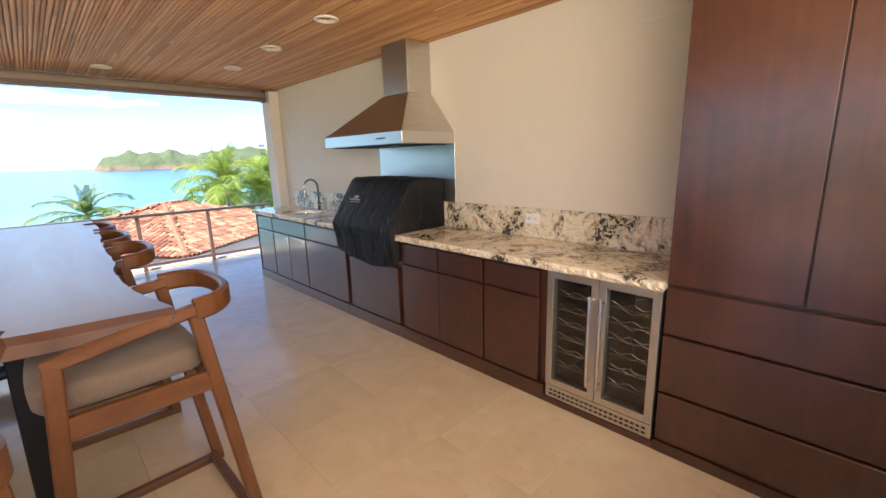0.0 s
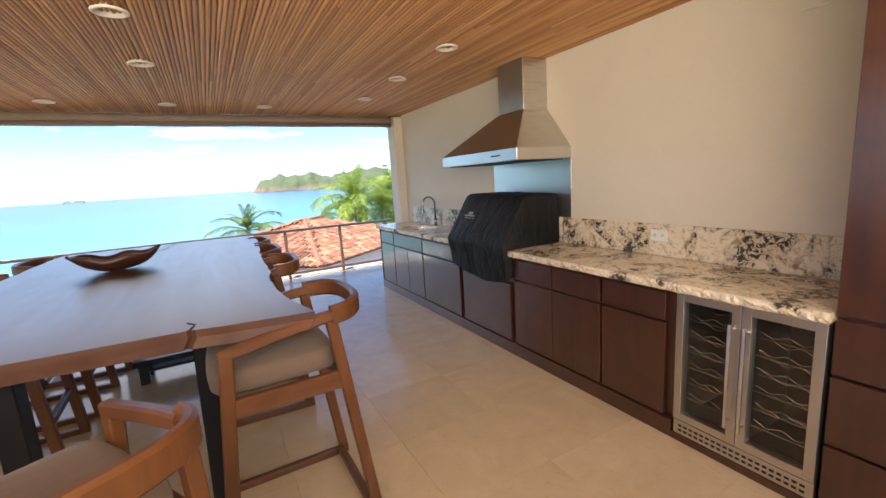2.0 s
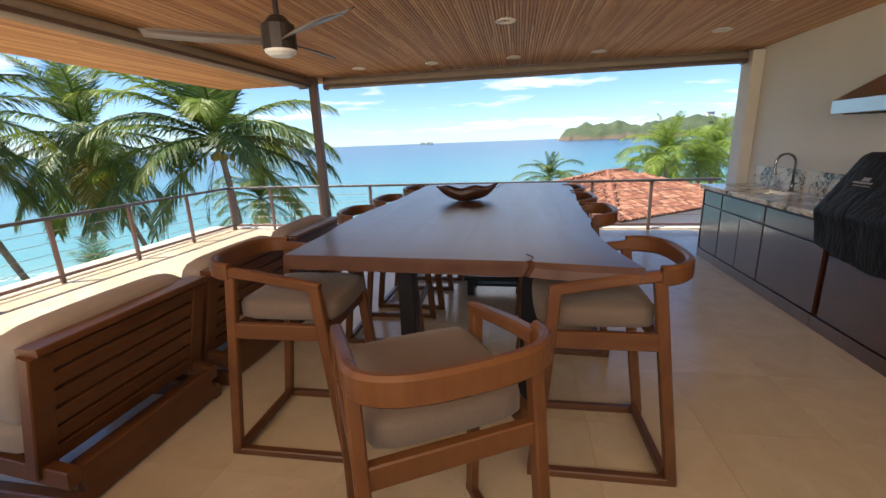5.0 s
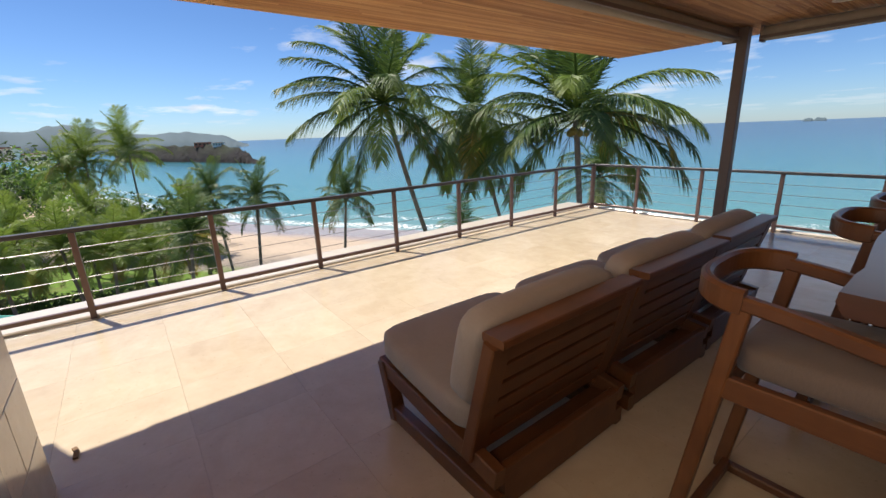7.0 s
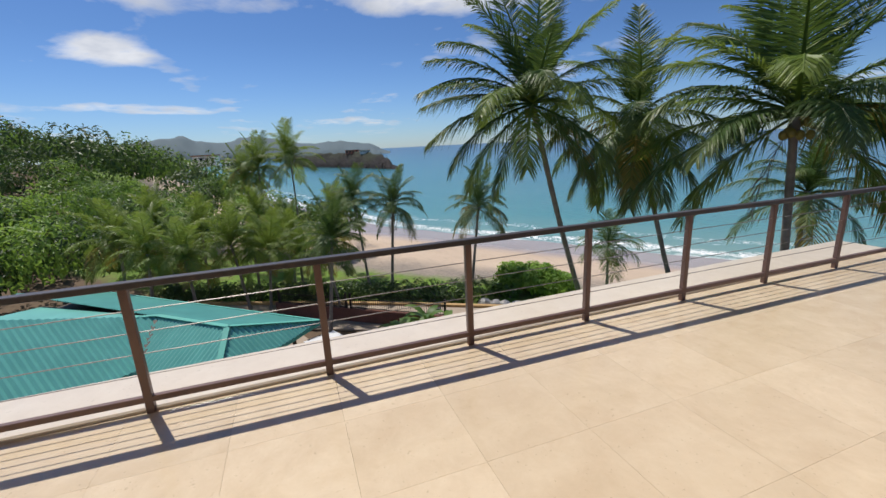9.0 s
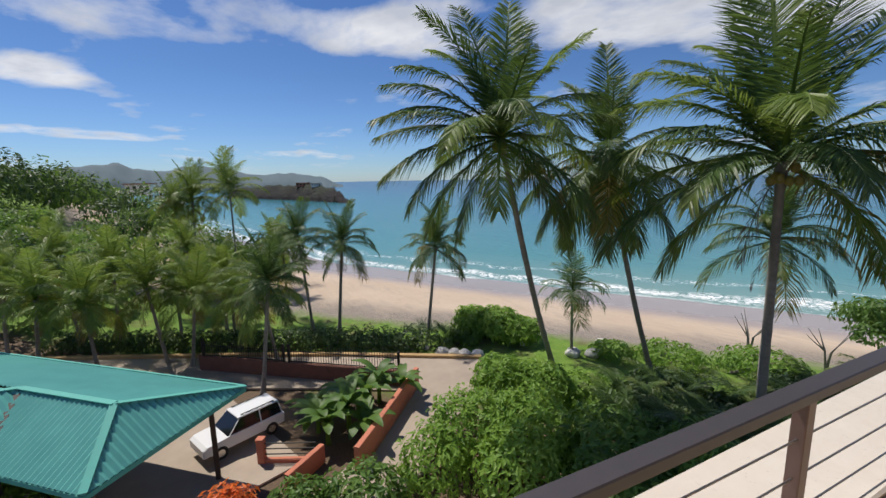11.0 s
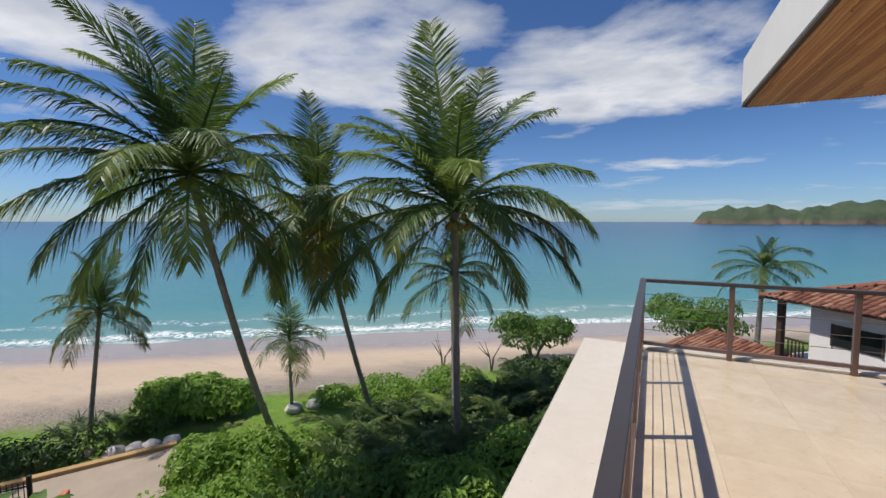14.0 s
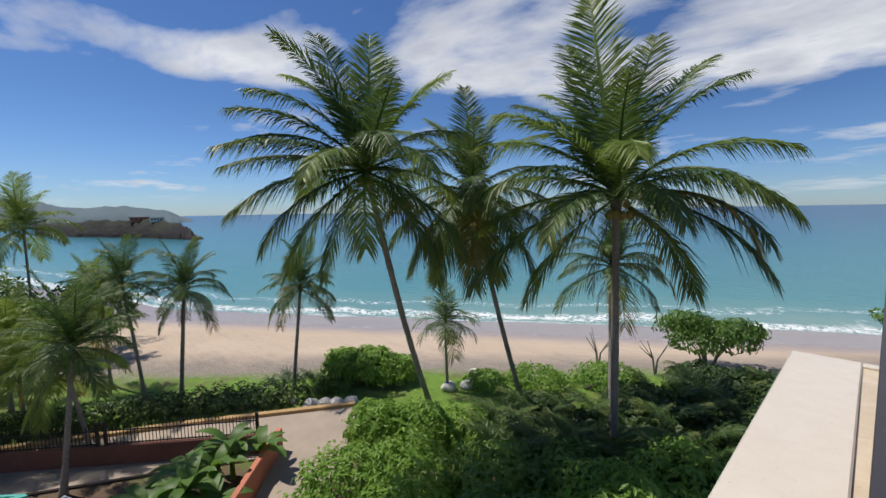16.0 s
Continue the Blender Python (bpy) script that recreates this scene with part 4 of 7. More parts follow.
def sink():
    e = empty("sink", "rectangular stainless steel sink set into the granite", "sink")
    x0, x1, y0, y1 = FRONT + 0.10, FRONT + 0.47, 4.98, 5.52
    bm = bmesh.new()
    t = 0.006
    box(bm, x0, x1, y0, y1, 0.735, 0.741)
    box(bm, x0, x0 + t, y0, y1, 0.741, 0.925)
    box(bm, x1 - t, x1, y0, y1, 0.741, 0.925)
    box(bm, x0 + t, x1 - t, y0, y0 + t, 0.741, 0.925)
    box(bm, x0 + t, x1 - t, y1 - t, y1, 0.741, 0.925)
    part("basin", bm, "steelflat", e)
    f = empty("faucet", "tall curved steel kitchen faucet", "faucet")
    bm = bmesh.new()
    bx, by = FRONT + 0.52, 5.24
    disc(bm, bx, by, TOP, 0.028, 0.024, 0.012)
    tube(bm, [(bx, by, TOP), (bx, by, TOP + 0.11)], 0.02, 12)
    pts = [(bx, by, TOP + 0.10), (bx, by, TOP + 0.28)] + [(bx - 0.095 + 0.095 * math.cos(a), by, TOP + 0.30 + 0.10 * math.sin(a)) for a in [math.pi * k / 10 for k in range(11)]] + [(bx - 0.19, by, TOP + 0.26)]
    tube(bm, pts, 0.0125, 10)
    part("spout", bm, "nickel", f, smooth=True)
    bm = bmesh.new()
    tube(bm, [(bx - 0.19, by, TOP + 0.27), (bx - 0.19, by, TOP + 0.175)], [0.015, 0.021], 12)
    part("spray_head", bm, "nickel", f)
    bm = bmesh.new()
    tube(bm, [(bx, by - 0.02, TOP + 0.075), (bx, by - 0.085, TOP + 0.10)], [0.009, 0.006], 8)
    part("lever", bm, "nickel", f)


M["nickel"] = plain("dark_nickel", (0.30, 0.28, 0.26), 0.25, 1.0, 0.05, bump=0)
sink()


def outlet():
    e = empty("power_outlet", "white double power outlet set in the splashback", "outlet", at=pose(WALL_X - 0.02, 1.96, 1.085))
    bm = bmesh.new()
    box(bm, -0.008, -0.0005, -0.062, 0.062, -0.04, 0.04, 0.002)
    part("cover_plate", bm, "plastic", e)
    for y in (-0.028, 0.028):
        bm = bmesh.new()
        for d in (-0.006, 0.006):
            box(bm, -0.0095, -0.0085, y - 0.007, y + 0.007, d - 0.0018, d + 0.0018)
        box(bm, -0.0095, -0.0085, y + 0.012, y + 0.017, -0.003, 0.003)
        part("socket", bm, "slot", e)


outlet()
bm = bmesh.new()
tube(bm, [(WALL_X - 0.004, 1.0, 2.36), (WALL_X - 0.06, 1.02, 2.33), (WALL_X - 0.05, 1.10, 2.30), (WALL_X - 0.03, 1.22, 2.305)], 0.0025, 6)
tube(bm, [(WALL_X - 0.05, 1.10, 2.30), (WALL_X - 0.045, 1.21, 2.29)], 0.0025, 6)
tagged(part("loose_wire", bm, "plastic"), "short loose electric wire sticking out of the wall", "wire")


# ---------------------------------------------------------------- table
def table():
    e = empty("live_edge_table", "long bar table, a dark live-edge wooden slab on black steel legs", "table")
    rr = random.Random(8)
    bm = bmesh.new()
    n = 30
    left, right = [], []
    for i in range(n + 1):
        f = i / n
        y = 2.03 + (5.42 - 2.03) * f
        left.append((-0.75 + 0.10 * f - 0.05 * math.sin(f * 3.0) + 0.018 * math.sin(f * 11 + 1) + rr.uniform(-0.006, 0.006), y))
        right.append((0.94 + 0.03 * f - 0.07 * math.sin(min(1.0, f * 3.2) * math.pi) + 0.045 * math.sin(f * 6 + 2.4) * min(1, f * 4) + rr.uniform(-0.006, 0.006), y - 0.14 * (1 - f)))
    near = [(0.60, 1.945), (0.505, 1.965), (0.49, 1.985), (0.475, 1.97), (0.0, 1.995), (-0.5, 2.02)]
    far = [(-0.4, 5.44), (0.2, 5.46), (0.7, 5.45)]
    outline = left + far + right[::-1] + near
    top = [bm.verts.new((x, y, 1.06)) for x, y in outline]
    cx = 0.05
    mid = [bm.verts.new((x + (0.004 if x > cx else -0.004), y, 1.03 + rr.uniform(-0.004, 0.004))) for x, y in outline]
    low = [bm.verts.new((x - 0.02 * (1 if x > cx else -1), y, 0.985)) for x, y in outline]
    k = len(outline)
    bm.faces.new(top[::-1]), bm.faces.new(low)
    for a, b in ((top, mid), (mid, low)):
        for i in range(k):
            j = (i + 1) % k
            bm.faces.new((a[i], a[j], b[j], b[i]))
    bmesh.ops.recalc_face_normals(bm, faces=bm.faces[:])
    part("tabletop", bm, "slab", e)
    bm = bmesh.new()
    pts = [(0.26, 5.45), (0.24, 5.30), (0.20, 5.16), (0.21, 5.02), (0.13, 4.88), (0.09, 4.74)]
    for (x0, y0), (x1, y1) in zip(pts, pts[1:]):
        sweep(bm, [(x0, y0, 1.0612), (x1, y1, 1.0612)], 0.010, 0.0016)
    part("crack", bm, "slot", e, "dark natural crack in the slab")
    bm = bmesh.new()
    pts = [(0.49, 1.98), (0.505, 2.04), (0.475, 2.09)]
    for (x0, y0), (x1, y1) in zip(pts, pts[1:]):
        sweep(bm, [(x0, y0, 1.0612), (x1, y1, 1.0612)], 0.006, 0.0016)
    part("crack", bm, "slot", e, "dark natural crack in the slab")
    for x, y in ((-0.17, 2.32), (0.486, 2.43), (-0.17, 4.95), (0.486, 4.95)):
        bm = bmesh.new()
        sweep(bm, [(x, y, 0.0), (x * 1.04, y, 0.985)], 0.09, 0.11, (0, 1, 0), 0.006)
        part("leg", bm, "black", e, "tapered black steel leg")
    return e


table()


def low_bench():
    e = empty("low_bench", "low black timber bench standing under the table", "bench", at=pose(0.22, 4.45, 0))
    bm = bmesh.new()
    box(bm, -0.34, 0.34, -0.16, 0.16, 0.165, 0.215, 0.006)
    part("top", bm, "black", e)
    bm = bmesh.new()
    box(bm, -0.30, 0.30, -0.13, 0.13, 0.10, 0.125, 0.004)
    part("shelf", bm, "black", e)
    for x in (-0.27, 0.27):
        for y in (-0.11, 0.11):
            bm = bmesh.new()
            box(bm, x - 0.035, x + 0.035, y - 0.035, y + 0.035, 0.0, 0.165, 0.004)
            part("leg", bm, "black", e)


low_bench()


def bowl():
    bm = bmesh.new()
    n, m = 22, 10
    rows = []
    for i in range(n + 1):
        f = i / n
        a = -1 + 2 * f
        w = 0.155 * max(0.02, (1 - abs(a) ** 2.3)) ** 0.8
        zc = 0.035 * a * a
        row = []
        for j in range(m + 1):
            q = math.pi * j / m
            row.append(bm.verts.new((a * 0.28, 0.03 * a + w * math.cos(q) * (1 + 0.06 * math.sin(5 * a)), 1.004 + zc + 0.105 * (1 - math.sin(q) * (1 - abs(a) ** 3)) + 0.012 * math.sin(7 * a) * abs(math.cos(q)))))
        rows.append(row)
    for r, s in zip(rows, rows[1:]):
        for j in range(m):
            bm.faces.new((r[j], r[j + 1], s[j + 1], s[j]))
    bmesh.ops.recalc_face_normals(bm, faces=bm.faces[:])
    bmesh.ops.solidify(bm, geom=bm.faces[:], thickness=-0.016)
    lo = min(v.co.z for v in bm.verts)
    for v in bm.verts:
        v.co.z += 1.0605 - lo
    ob = tagged(part("carved_bowl", bm, "bowl", smooth=True), "dark carved boat-shaped wooden bowl on the table", "bowl")
    ob.matrix_basis = pose(-0.02, 3.95, 0, 0, 0, 8)


bowl()


# ---------------------------------------------------------------- chairs
def chair():
    """A bar chair facing +y, standing at the origin."""
    e = empty("bar_chair", "oiled teak bar chair with curved backrest and taupe seat cushion", "chair", "bar chairs round the table")
    hw = 0.27
    for s in (-1, 1):
        bm = bmesh.new()
        sweep(bm, [(s * hw, -0.33, 0.03), (s * hw, -0.205, 1.0)], 0.042, 0.05, (0, 1, 0), 0.006)
        part("back_leg", bm, "teak", e)
        bm = bmesh.new()
        sweep(bm, [(s * hw, 0.295, 0.03), (s * hw, 0.215, 0.945)], 0.042, 0.055, (0, 1, 0), 0.006)
        part("front_leg", bm, "teak", e)
        bm = bmesh.new()
        sweep(bm, [(s * hw, -0.352, 0.02), (s * hw, 0.322, 0.02)], 0.042, 0.04, bevel=0.006)
        part("floor_runner", bm, "teak_y", e)
        bm = bmesh.new()
        sweep(bm, [(s * (hw - 0.002), -0.24, 0.722), (s * (hw - 0.002), 0.235, 0.722)], 0.036, 0.08, bevel=0.005)
        part("seat_rail", bm, "teak_y", e)
        bm = bmesh.new()
        sweep(bm, [(s * hw, -0.22, 1.022), (s * hw, -0.10, 1.008), (s * (hw - 0.002), 0.06, 0.980), (s * (hw - 0.004), 0.238, 0.946)], 0.042, 0.048, bevel=0.008)
        part("armrest", bm, "teak_y", e)
    bm = bmesh.new()
    pts = []
    for k in range(33):
        a = math.pi * k / 32
        cx, cy = math.cos(a), math.sin(a)
        px = math.copysign(abs(cx) ** 0.7, cx) * (hw + 0.008)
        py = -0.205 - 0.165 * abs(cy) ** 0.85
        pts.append((px, py, 1.024 + 0.012 * cy))
    sweep(bm, pts, 0.036, 0.086, bevel=0.012)
    part("backrest", bm, "teak", e, "curved band of teak")
    for y, z in ((-0.235, 0.722), (0.225, 0.722)):
        bm = bmesh.new()
        sweep(bm, [(-hw + 0.02, y, z), (hw - 0.02, y, z)], 0.036, 0.078, bevel=0.005)
        part("seat_rail", bm, "teak", e)
    for y, z in ((0.262, 0.32), (-0.305, 0.045)):
        bm = bmesh.new()
        sweep(bm, [(-hw + 0.02, y, z), (hw - 0.02, y, z)], 0.036, 0.045, bevel=0.005)
        part("stretcher", bm, "teak", e)
    bm = bmesh.new()
    cushion(bm, -hw + 0.028, hw - 0.028, -0.225, 0.285, 0.764, 0.868, 0.018, 6)
    part("seat_cushion", bm, "seatfabric", e, "taupe fabric seat cushion", True)
    return e


first = chair()
# left side faces +x, right side faces -x, one at the near end
first.matrix_basis = pose(-0.715, 2.12, 0, 0, 0, -89)
for x, y, a in ((-0.62, 3.42, -88), (-0.58, 4.18, -91), (-0.52, 5.06, -90), (0.805, 2.18, 91), (0.76, 3.40, 88), (0.74, 4.12, 90), (0.74, 4.85, 92), (0.145, 1.36, 29.5)):
    copy_thing(first, pose(x, y, 0, 0, 0, a))


# ---------------------------------------------------------------- sofas
def sofa():
    """One sofa section: its rear foot along x = 0, the seat towards -x, from y = 0 to 0.96."""
    ln = 0.96
    e = empty("sofa_section", "low teak lounge sofa section with taupe seat and back cushions", "sofa", "sofa sections along the terrace")
    for y in (0.03, ln - 0.03):
        bm = bmesh.new()
        sweep(bm, [(0.0, y, 0.045), (-0.80, y, 0.045)], 0.06, 0.09, bevel=0.006)
        part("floor_rail", bm, "teak", e)
        bm = bmesh.new()
        sweep(bm, [(0.0, y, 0.185), (-0.93, y, 0.305)], 0.058, 0.095, bevel=0.006)
        part("side_rail", bm, "teak", e)
        bm = bmesh.new()
        sweep(bm, [(-0.805, y, 0.01), (-0.905, y, 0.335)], 0.06, 0.08, (0, 1, 0), 0.006)
        part("front_leg", bm, "teak", e)
        bm = bmesh.new()
        sweep(bm, [(-0.165, y, 0.20), (-0.012, y, 0.80)], 0.062, 0.10, (0, 1, 0), 0.006)
        part("back_post", bm, "teak", e)
    for k in range(6):
        z = 0.27 + k * 0.095
        x = -0.165 + 0.255 * (z - 0.20) + 0.018
        bm = bmesh.new()
        sweep(bm, [(x, 0.058, z), (x, ln - 0.058, z)], 0.022, 0.078, (0.24, 0, 1), bevel=0.003)
        part("back_slat", bm, "teak_y", e)
    bm = bmesh.new()
    sweep(bm, [(-0.008, 0.0, 0.818), (-0.008, ln, 0.818)], 0.112, 0.036, bevel=0.005)
    part("top_rail", bm, "teak_y", e)
    bm = bmesh.new()
    sweep(bm, [(-0.02, 0.06, 0.115), (-0.02, ln - 0.06, 0.115)], 0.042, 0.205, bevel=0.005)
    part("rear_rail", bm, "teak_y", e)
    bm = bmesh.new()
    box(bm, -0.15, -0.045, 0.06, ln - 0.06, 0.15, 0.172, 0.003)
    part("rear_shelf", bm, "teak_y", e)
    for k in range(5):
        x = -0.22 - k * 0.155
        z = 0.253 - 0.129 * (x + 0.2)
        bm = bmesh.new()
        sweep(bm, [(x, 0.05, z), (x, ln - 0.05, z)], 0.09, 0.02, bevel=0.003)
        part("seat_slat", bm, "teak_y", e)
    bm = bmesh.new()
    cushion(bm, -0.80, 0.0, 0.004, ln - 0.004, 0.0, 0.15, 0.022, 8)
    seat = part("seat_cushion", bm, "fabric", e, "thick taupe seat cushion", True)
    seat.matrix_basis = Matrix.Translation((-0.165, 0, 0.272)) @ Matrix.Rotation(radians(7.3), 4, "Y")
    bm = bmesh.new()
    cushion(bm, -0.155, 0.0, 0.01, ln - 0.01, 0.0, 0.46, 0.03, 8)
    back = part("back_cushion", bm, "fabric", e, "plump taupe back cushion", True)
    back.matrix_basis = Matrix.Translation((-0.175, 0, 0.40)) @ Matrix.Rotation(radians(14), 4, "Y")
    return e


s0 = sofa()
s0.matrix_basis = pose(-1.515, 1.365, 0)
for x, y, a in ((-1.53, 2.42, -1.2), (-1.53, 3.46, 0.5)):
    copy_thing(s0, pose(x, y, 0, 0, 0, a))

bm = bmesh.new()
sweep(bm, [(-3.23, -0.07, 0.008), (-3.18, -0.055, 0.016), (-3.13, -0.06, 0.007)], 0.022, 0.012)
tagged(part("dry_leaf", bm, "dryleaf"), "small curled dry leaf on the floor", "leaf")
bm = bmesh.new()
box(bm, -2.30, -2.16, BACK_Y - 0.011, BACK_Y + 0.035, 0.0, 2.35, 0.004)
tagged(part("door_jamb", bm, "kitchen"), "dark mahogany door jamb against the stone-clad wall", "door frame", kind="structure")

# ---------------------------------------------------------------- land and sea
SEA = -11.4


def shore(x, y):
    s, u = -0.57 * x + 0.82 * y, 0.82 * x + 0.57 * y
    return s - 0.30 * max(0.0, -50.0 - u)


def ground_z(x, y):
    s = shore(x, y)
    z = -8.9
    if s > 31:
        z = -8.9 - (s - 31) * 0.115
    if s > 56:
        z = -11.78 - (s - 56) * 0.03
    # wooded hill on the landward side
    h = max(0.0, min(1.0, (-x - 34) / 60)) * max(0.0, min(1.0, (-y - 2 + (-x - 34) * 0.10) / 34)) if s < 45 else 0.0
    h *= max(0.0, min(1.0, (45 - s) / 40))
    return max(z + 9.5 * h + 0.12 * noise.noise(Vector((x * 0.2, y * 0.2, 0))), -22.0)


def ground():
    xs = [-4200, -2000, -900, -500, -360, -280, -230] + list(range(-200, 81, 4)) + [100, 140, 220, 400, 900, 2000, 4200]
    ys = [-4200, -2000, -900, -400, -240, -170] + list(range(-140, 101, 4)) + [120, 160, 240, 400, 900, 2000, 4200]
    bm = bmesh.new()
    grid = [[bm.verts.new((x, y, ground_z(x, y))) for y in ys] for x in xs]
    for a, b in zip(grid, grid[1:]):
        for j in range(len(ys) - 1):
            bm.faces.new((a[j], b[j], b[j + 1], a[j + 1]))
    return tagged(part("ground", bm, "ground", smooth=True), "sandy ground with lawn and a pale beach", "ground", kind="structure")


ground()
bm = bmesh.new()
R = 4700.0
ring = [bm.verts.new((R * math.cos(math.tau * k / 96), R * math.sin(math.tau * k / 96), SEA)) for k in range(96)]
bm.faces.new(ring)
tagged(part("water", bm, "water"), "calm sea, turquoise at the beach and deep blue further out", "sea", kind="structure")


def ridge(name, line, depth, mat_name, label, rough=0.25, seed=1):
    """A far ridge of land: line holds (x, y, height above the sea) along its crest."""
    rr = random.Random(seed)
    pts = []
    for (x0, y0, h0), (x1, y1, h1) in zip(line, line[1:]):
        n = 10
        for i in range(n):
            f = i / n
            k = f * f * (3 - 2 * f)
            pts.append((x0 + (x1 - x0) * f, y0 + (y1 - y0) * f, h0 + (h1 - h0) * k))
    pts.append(line[-1])
    bm = bmesh.new()
    rows = []
    for i, (x, y, h) in enumerate(pts):
        to = Vector((x, y, 0)).normalized()
        row = []
        for f, g in ((-1.0, 0.0), (-0.93, 0.22), (-0.75, 0.46), (-0.5, 0.68), (-0.25, 0.88), (0.0, 1.0), (0.5, 0.6), (1.0, 0.0)):
            w = 1 + 0.18 * noise.noise(Vector((i * 0.5, f * 3, seed)))
            p = Vector((x, y, 0)) + to * depth * f * w
            z = SEA - 0.5 + h * g * (1 + rough * noise.noise(Vector((i * 0.33, f * 2.2, seed * 7.1))) + 0.4 * rough * noise.noise(Vector((i * 1.1, f * 7, seed * 3.3)))) if g else SEA - 2
            row.append(bm.verts.new((p.x, p.y, z)))
        rows.append(row)
    for a, b in zip(rows, rows[1:]):
        for j in range(7):
            bm.faces.new((a[j], a[j + 1], b[j + 1], b[j]))
    return tagged(part(name, bm, mat_name, smooth=True), label, "headland", kind="structure")


ridge("headland", [(170, 2000, 3), (215, 2000, 46), (300, 2010, 69), (420, 2020, 71), (520, 2030, 58), (600, 2030, 73), (760, 2050, 88), (900, 2060, 72), (1150, 2060, 90), (1500, 2050, 105), (2100, 2000, 112)], 150, "headland", "green headland with brown cliffs across the bay", 0.22, 3)
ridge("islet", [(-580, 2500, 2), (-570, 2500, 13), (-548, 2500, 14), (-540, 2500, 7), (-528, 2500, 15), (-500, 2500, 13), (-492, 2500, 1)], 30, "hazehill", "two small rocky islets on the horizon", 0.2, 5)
ridge("cape", [(-258, 67, 0.4), (-266, 64, 2.5), (-271, 63, 6), (-281, 60, 9.0), (-310, 50, 10.5), (-340, 38, 11), (-380, 20, 10), (-430, 0, 9)], 22, "capemat", "dark rocky cape with green scrub on top", 0.24, 9)
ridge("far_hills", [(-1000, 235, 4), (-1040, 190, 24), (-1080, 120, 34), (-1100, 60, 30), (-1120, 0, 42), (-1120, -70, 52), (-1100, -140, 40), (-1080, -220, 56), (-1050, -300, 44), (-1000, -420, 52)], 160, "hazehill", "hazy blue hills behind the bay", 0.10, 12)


# houses on the cape and the headland
def far_house(x, y, z, w, d, h, turn, mat_name="white", label="distant pale house on the headland"):
    e = empty("far_house", label, "house", "distant houses", at=pose(x, y, z, 0, 0, turn))
    bm = bmesh.new()
    box(bm, -w / 2, w / 2, -d / 2, d / 2, -h, h * 0.55)
    part("wall", bm, mat_name, e)
    bm = bmesh.new()
    box(bm, -w * 0.56, w * 0.56, -d * 0.6, d * 0.6, h * 0.56, h * 0.72)
    part("roof", bm, "clay", e)
    for k in range(4):
        bm = bmesh.new()
        a = -w / 2 + w * (k + 0.25) / 4
        box(bm, a, a + w / 8, -d / 2 - 0.12, -d / 2 - 0.02, -h * 0.25, h * 0.3)
        part("window", bm, "glassdark", e)


far_house(-318, 47, -0.6, 9, 5, 1.8, 70, "salmon", "long pink house on top of the dark cape")
far_house(-300, 53, -0.9, 6, 4, 1.6, 70, label="small pale house on top of the cape")
far_house(-190, -28, 0.0, 8, 5, 2.6, 80, label="distant pale house among the trees")
far_house(-215, -22, -2.5, 7, 5, 2.6, 80, label="distant pale house among the trees")
far_house(775, 1960, 75, 26, 16, 10, 0)
far_house(905, 1960, 60, 44, 18, 12, 0)


# road, kerb, drive
def strip(name, line, width, z, mat_name, label, category, thick=0.1):
    bm = bmesh.new()
    sweep(bm, [(x, y, z - thick / 2) for x, y in line], width, thick, bevel=0.01)
    return tagged(part(name, bm, mat_name), label, category, kind="structure")


strip("road", [(-41, -22), (-32.6, -5.2), (-30.0, -0.2), (-26.9, 5.6), (-22.6, 12.6)], 3.9, -8.76, "roadway", "dusty pale concrete lane behind the beach garden", "road")
strip("pavement", [(-24.0, 11.6), (-21.0, 9.2), (-18.2, 6.2), (-15.6, 2.0)], 2.6, -8.745, "roadway", "narrow dusty drive beside the red wall", "drive")
strip("kerb", [(-42.5, -21), (-34.2, -4.3), (-31.7, 0.8), (-28.6, 6.6), (-24.3, 13.7)], 0.32, -8.60, "kerb", "ochre kerb along the lane", "kerb", 0.3)


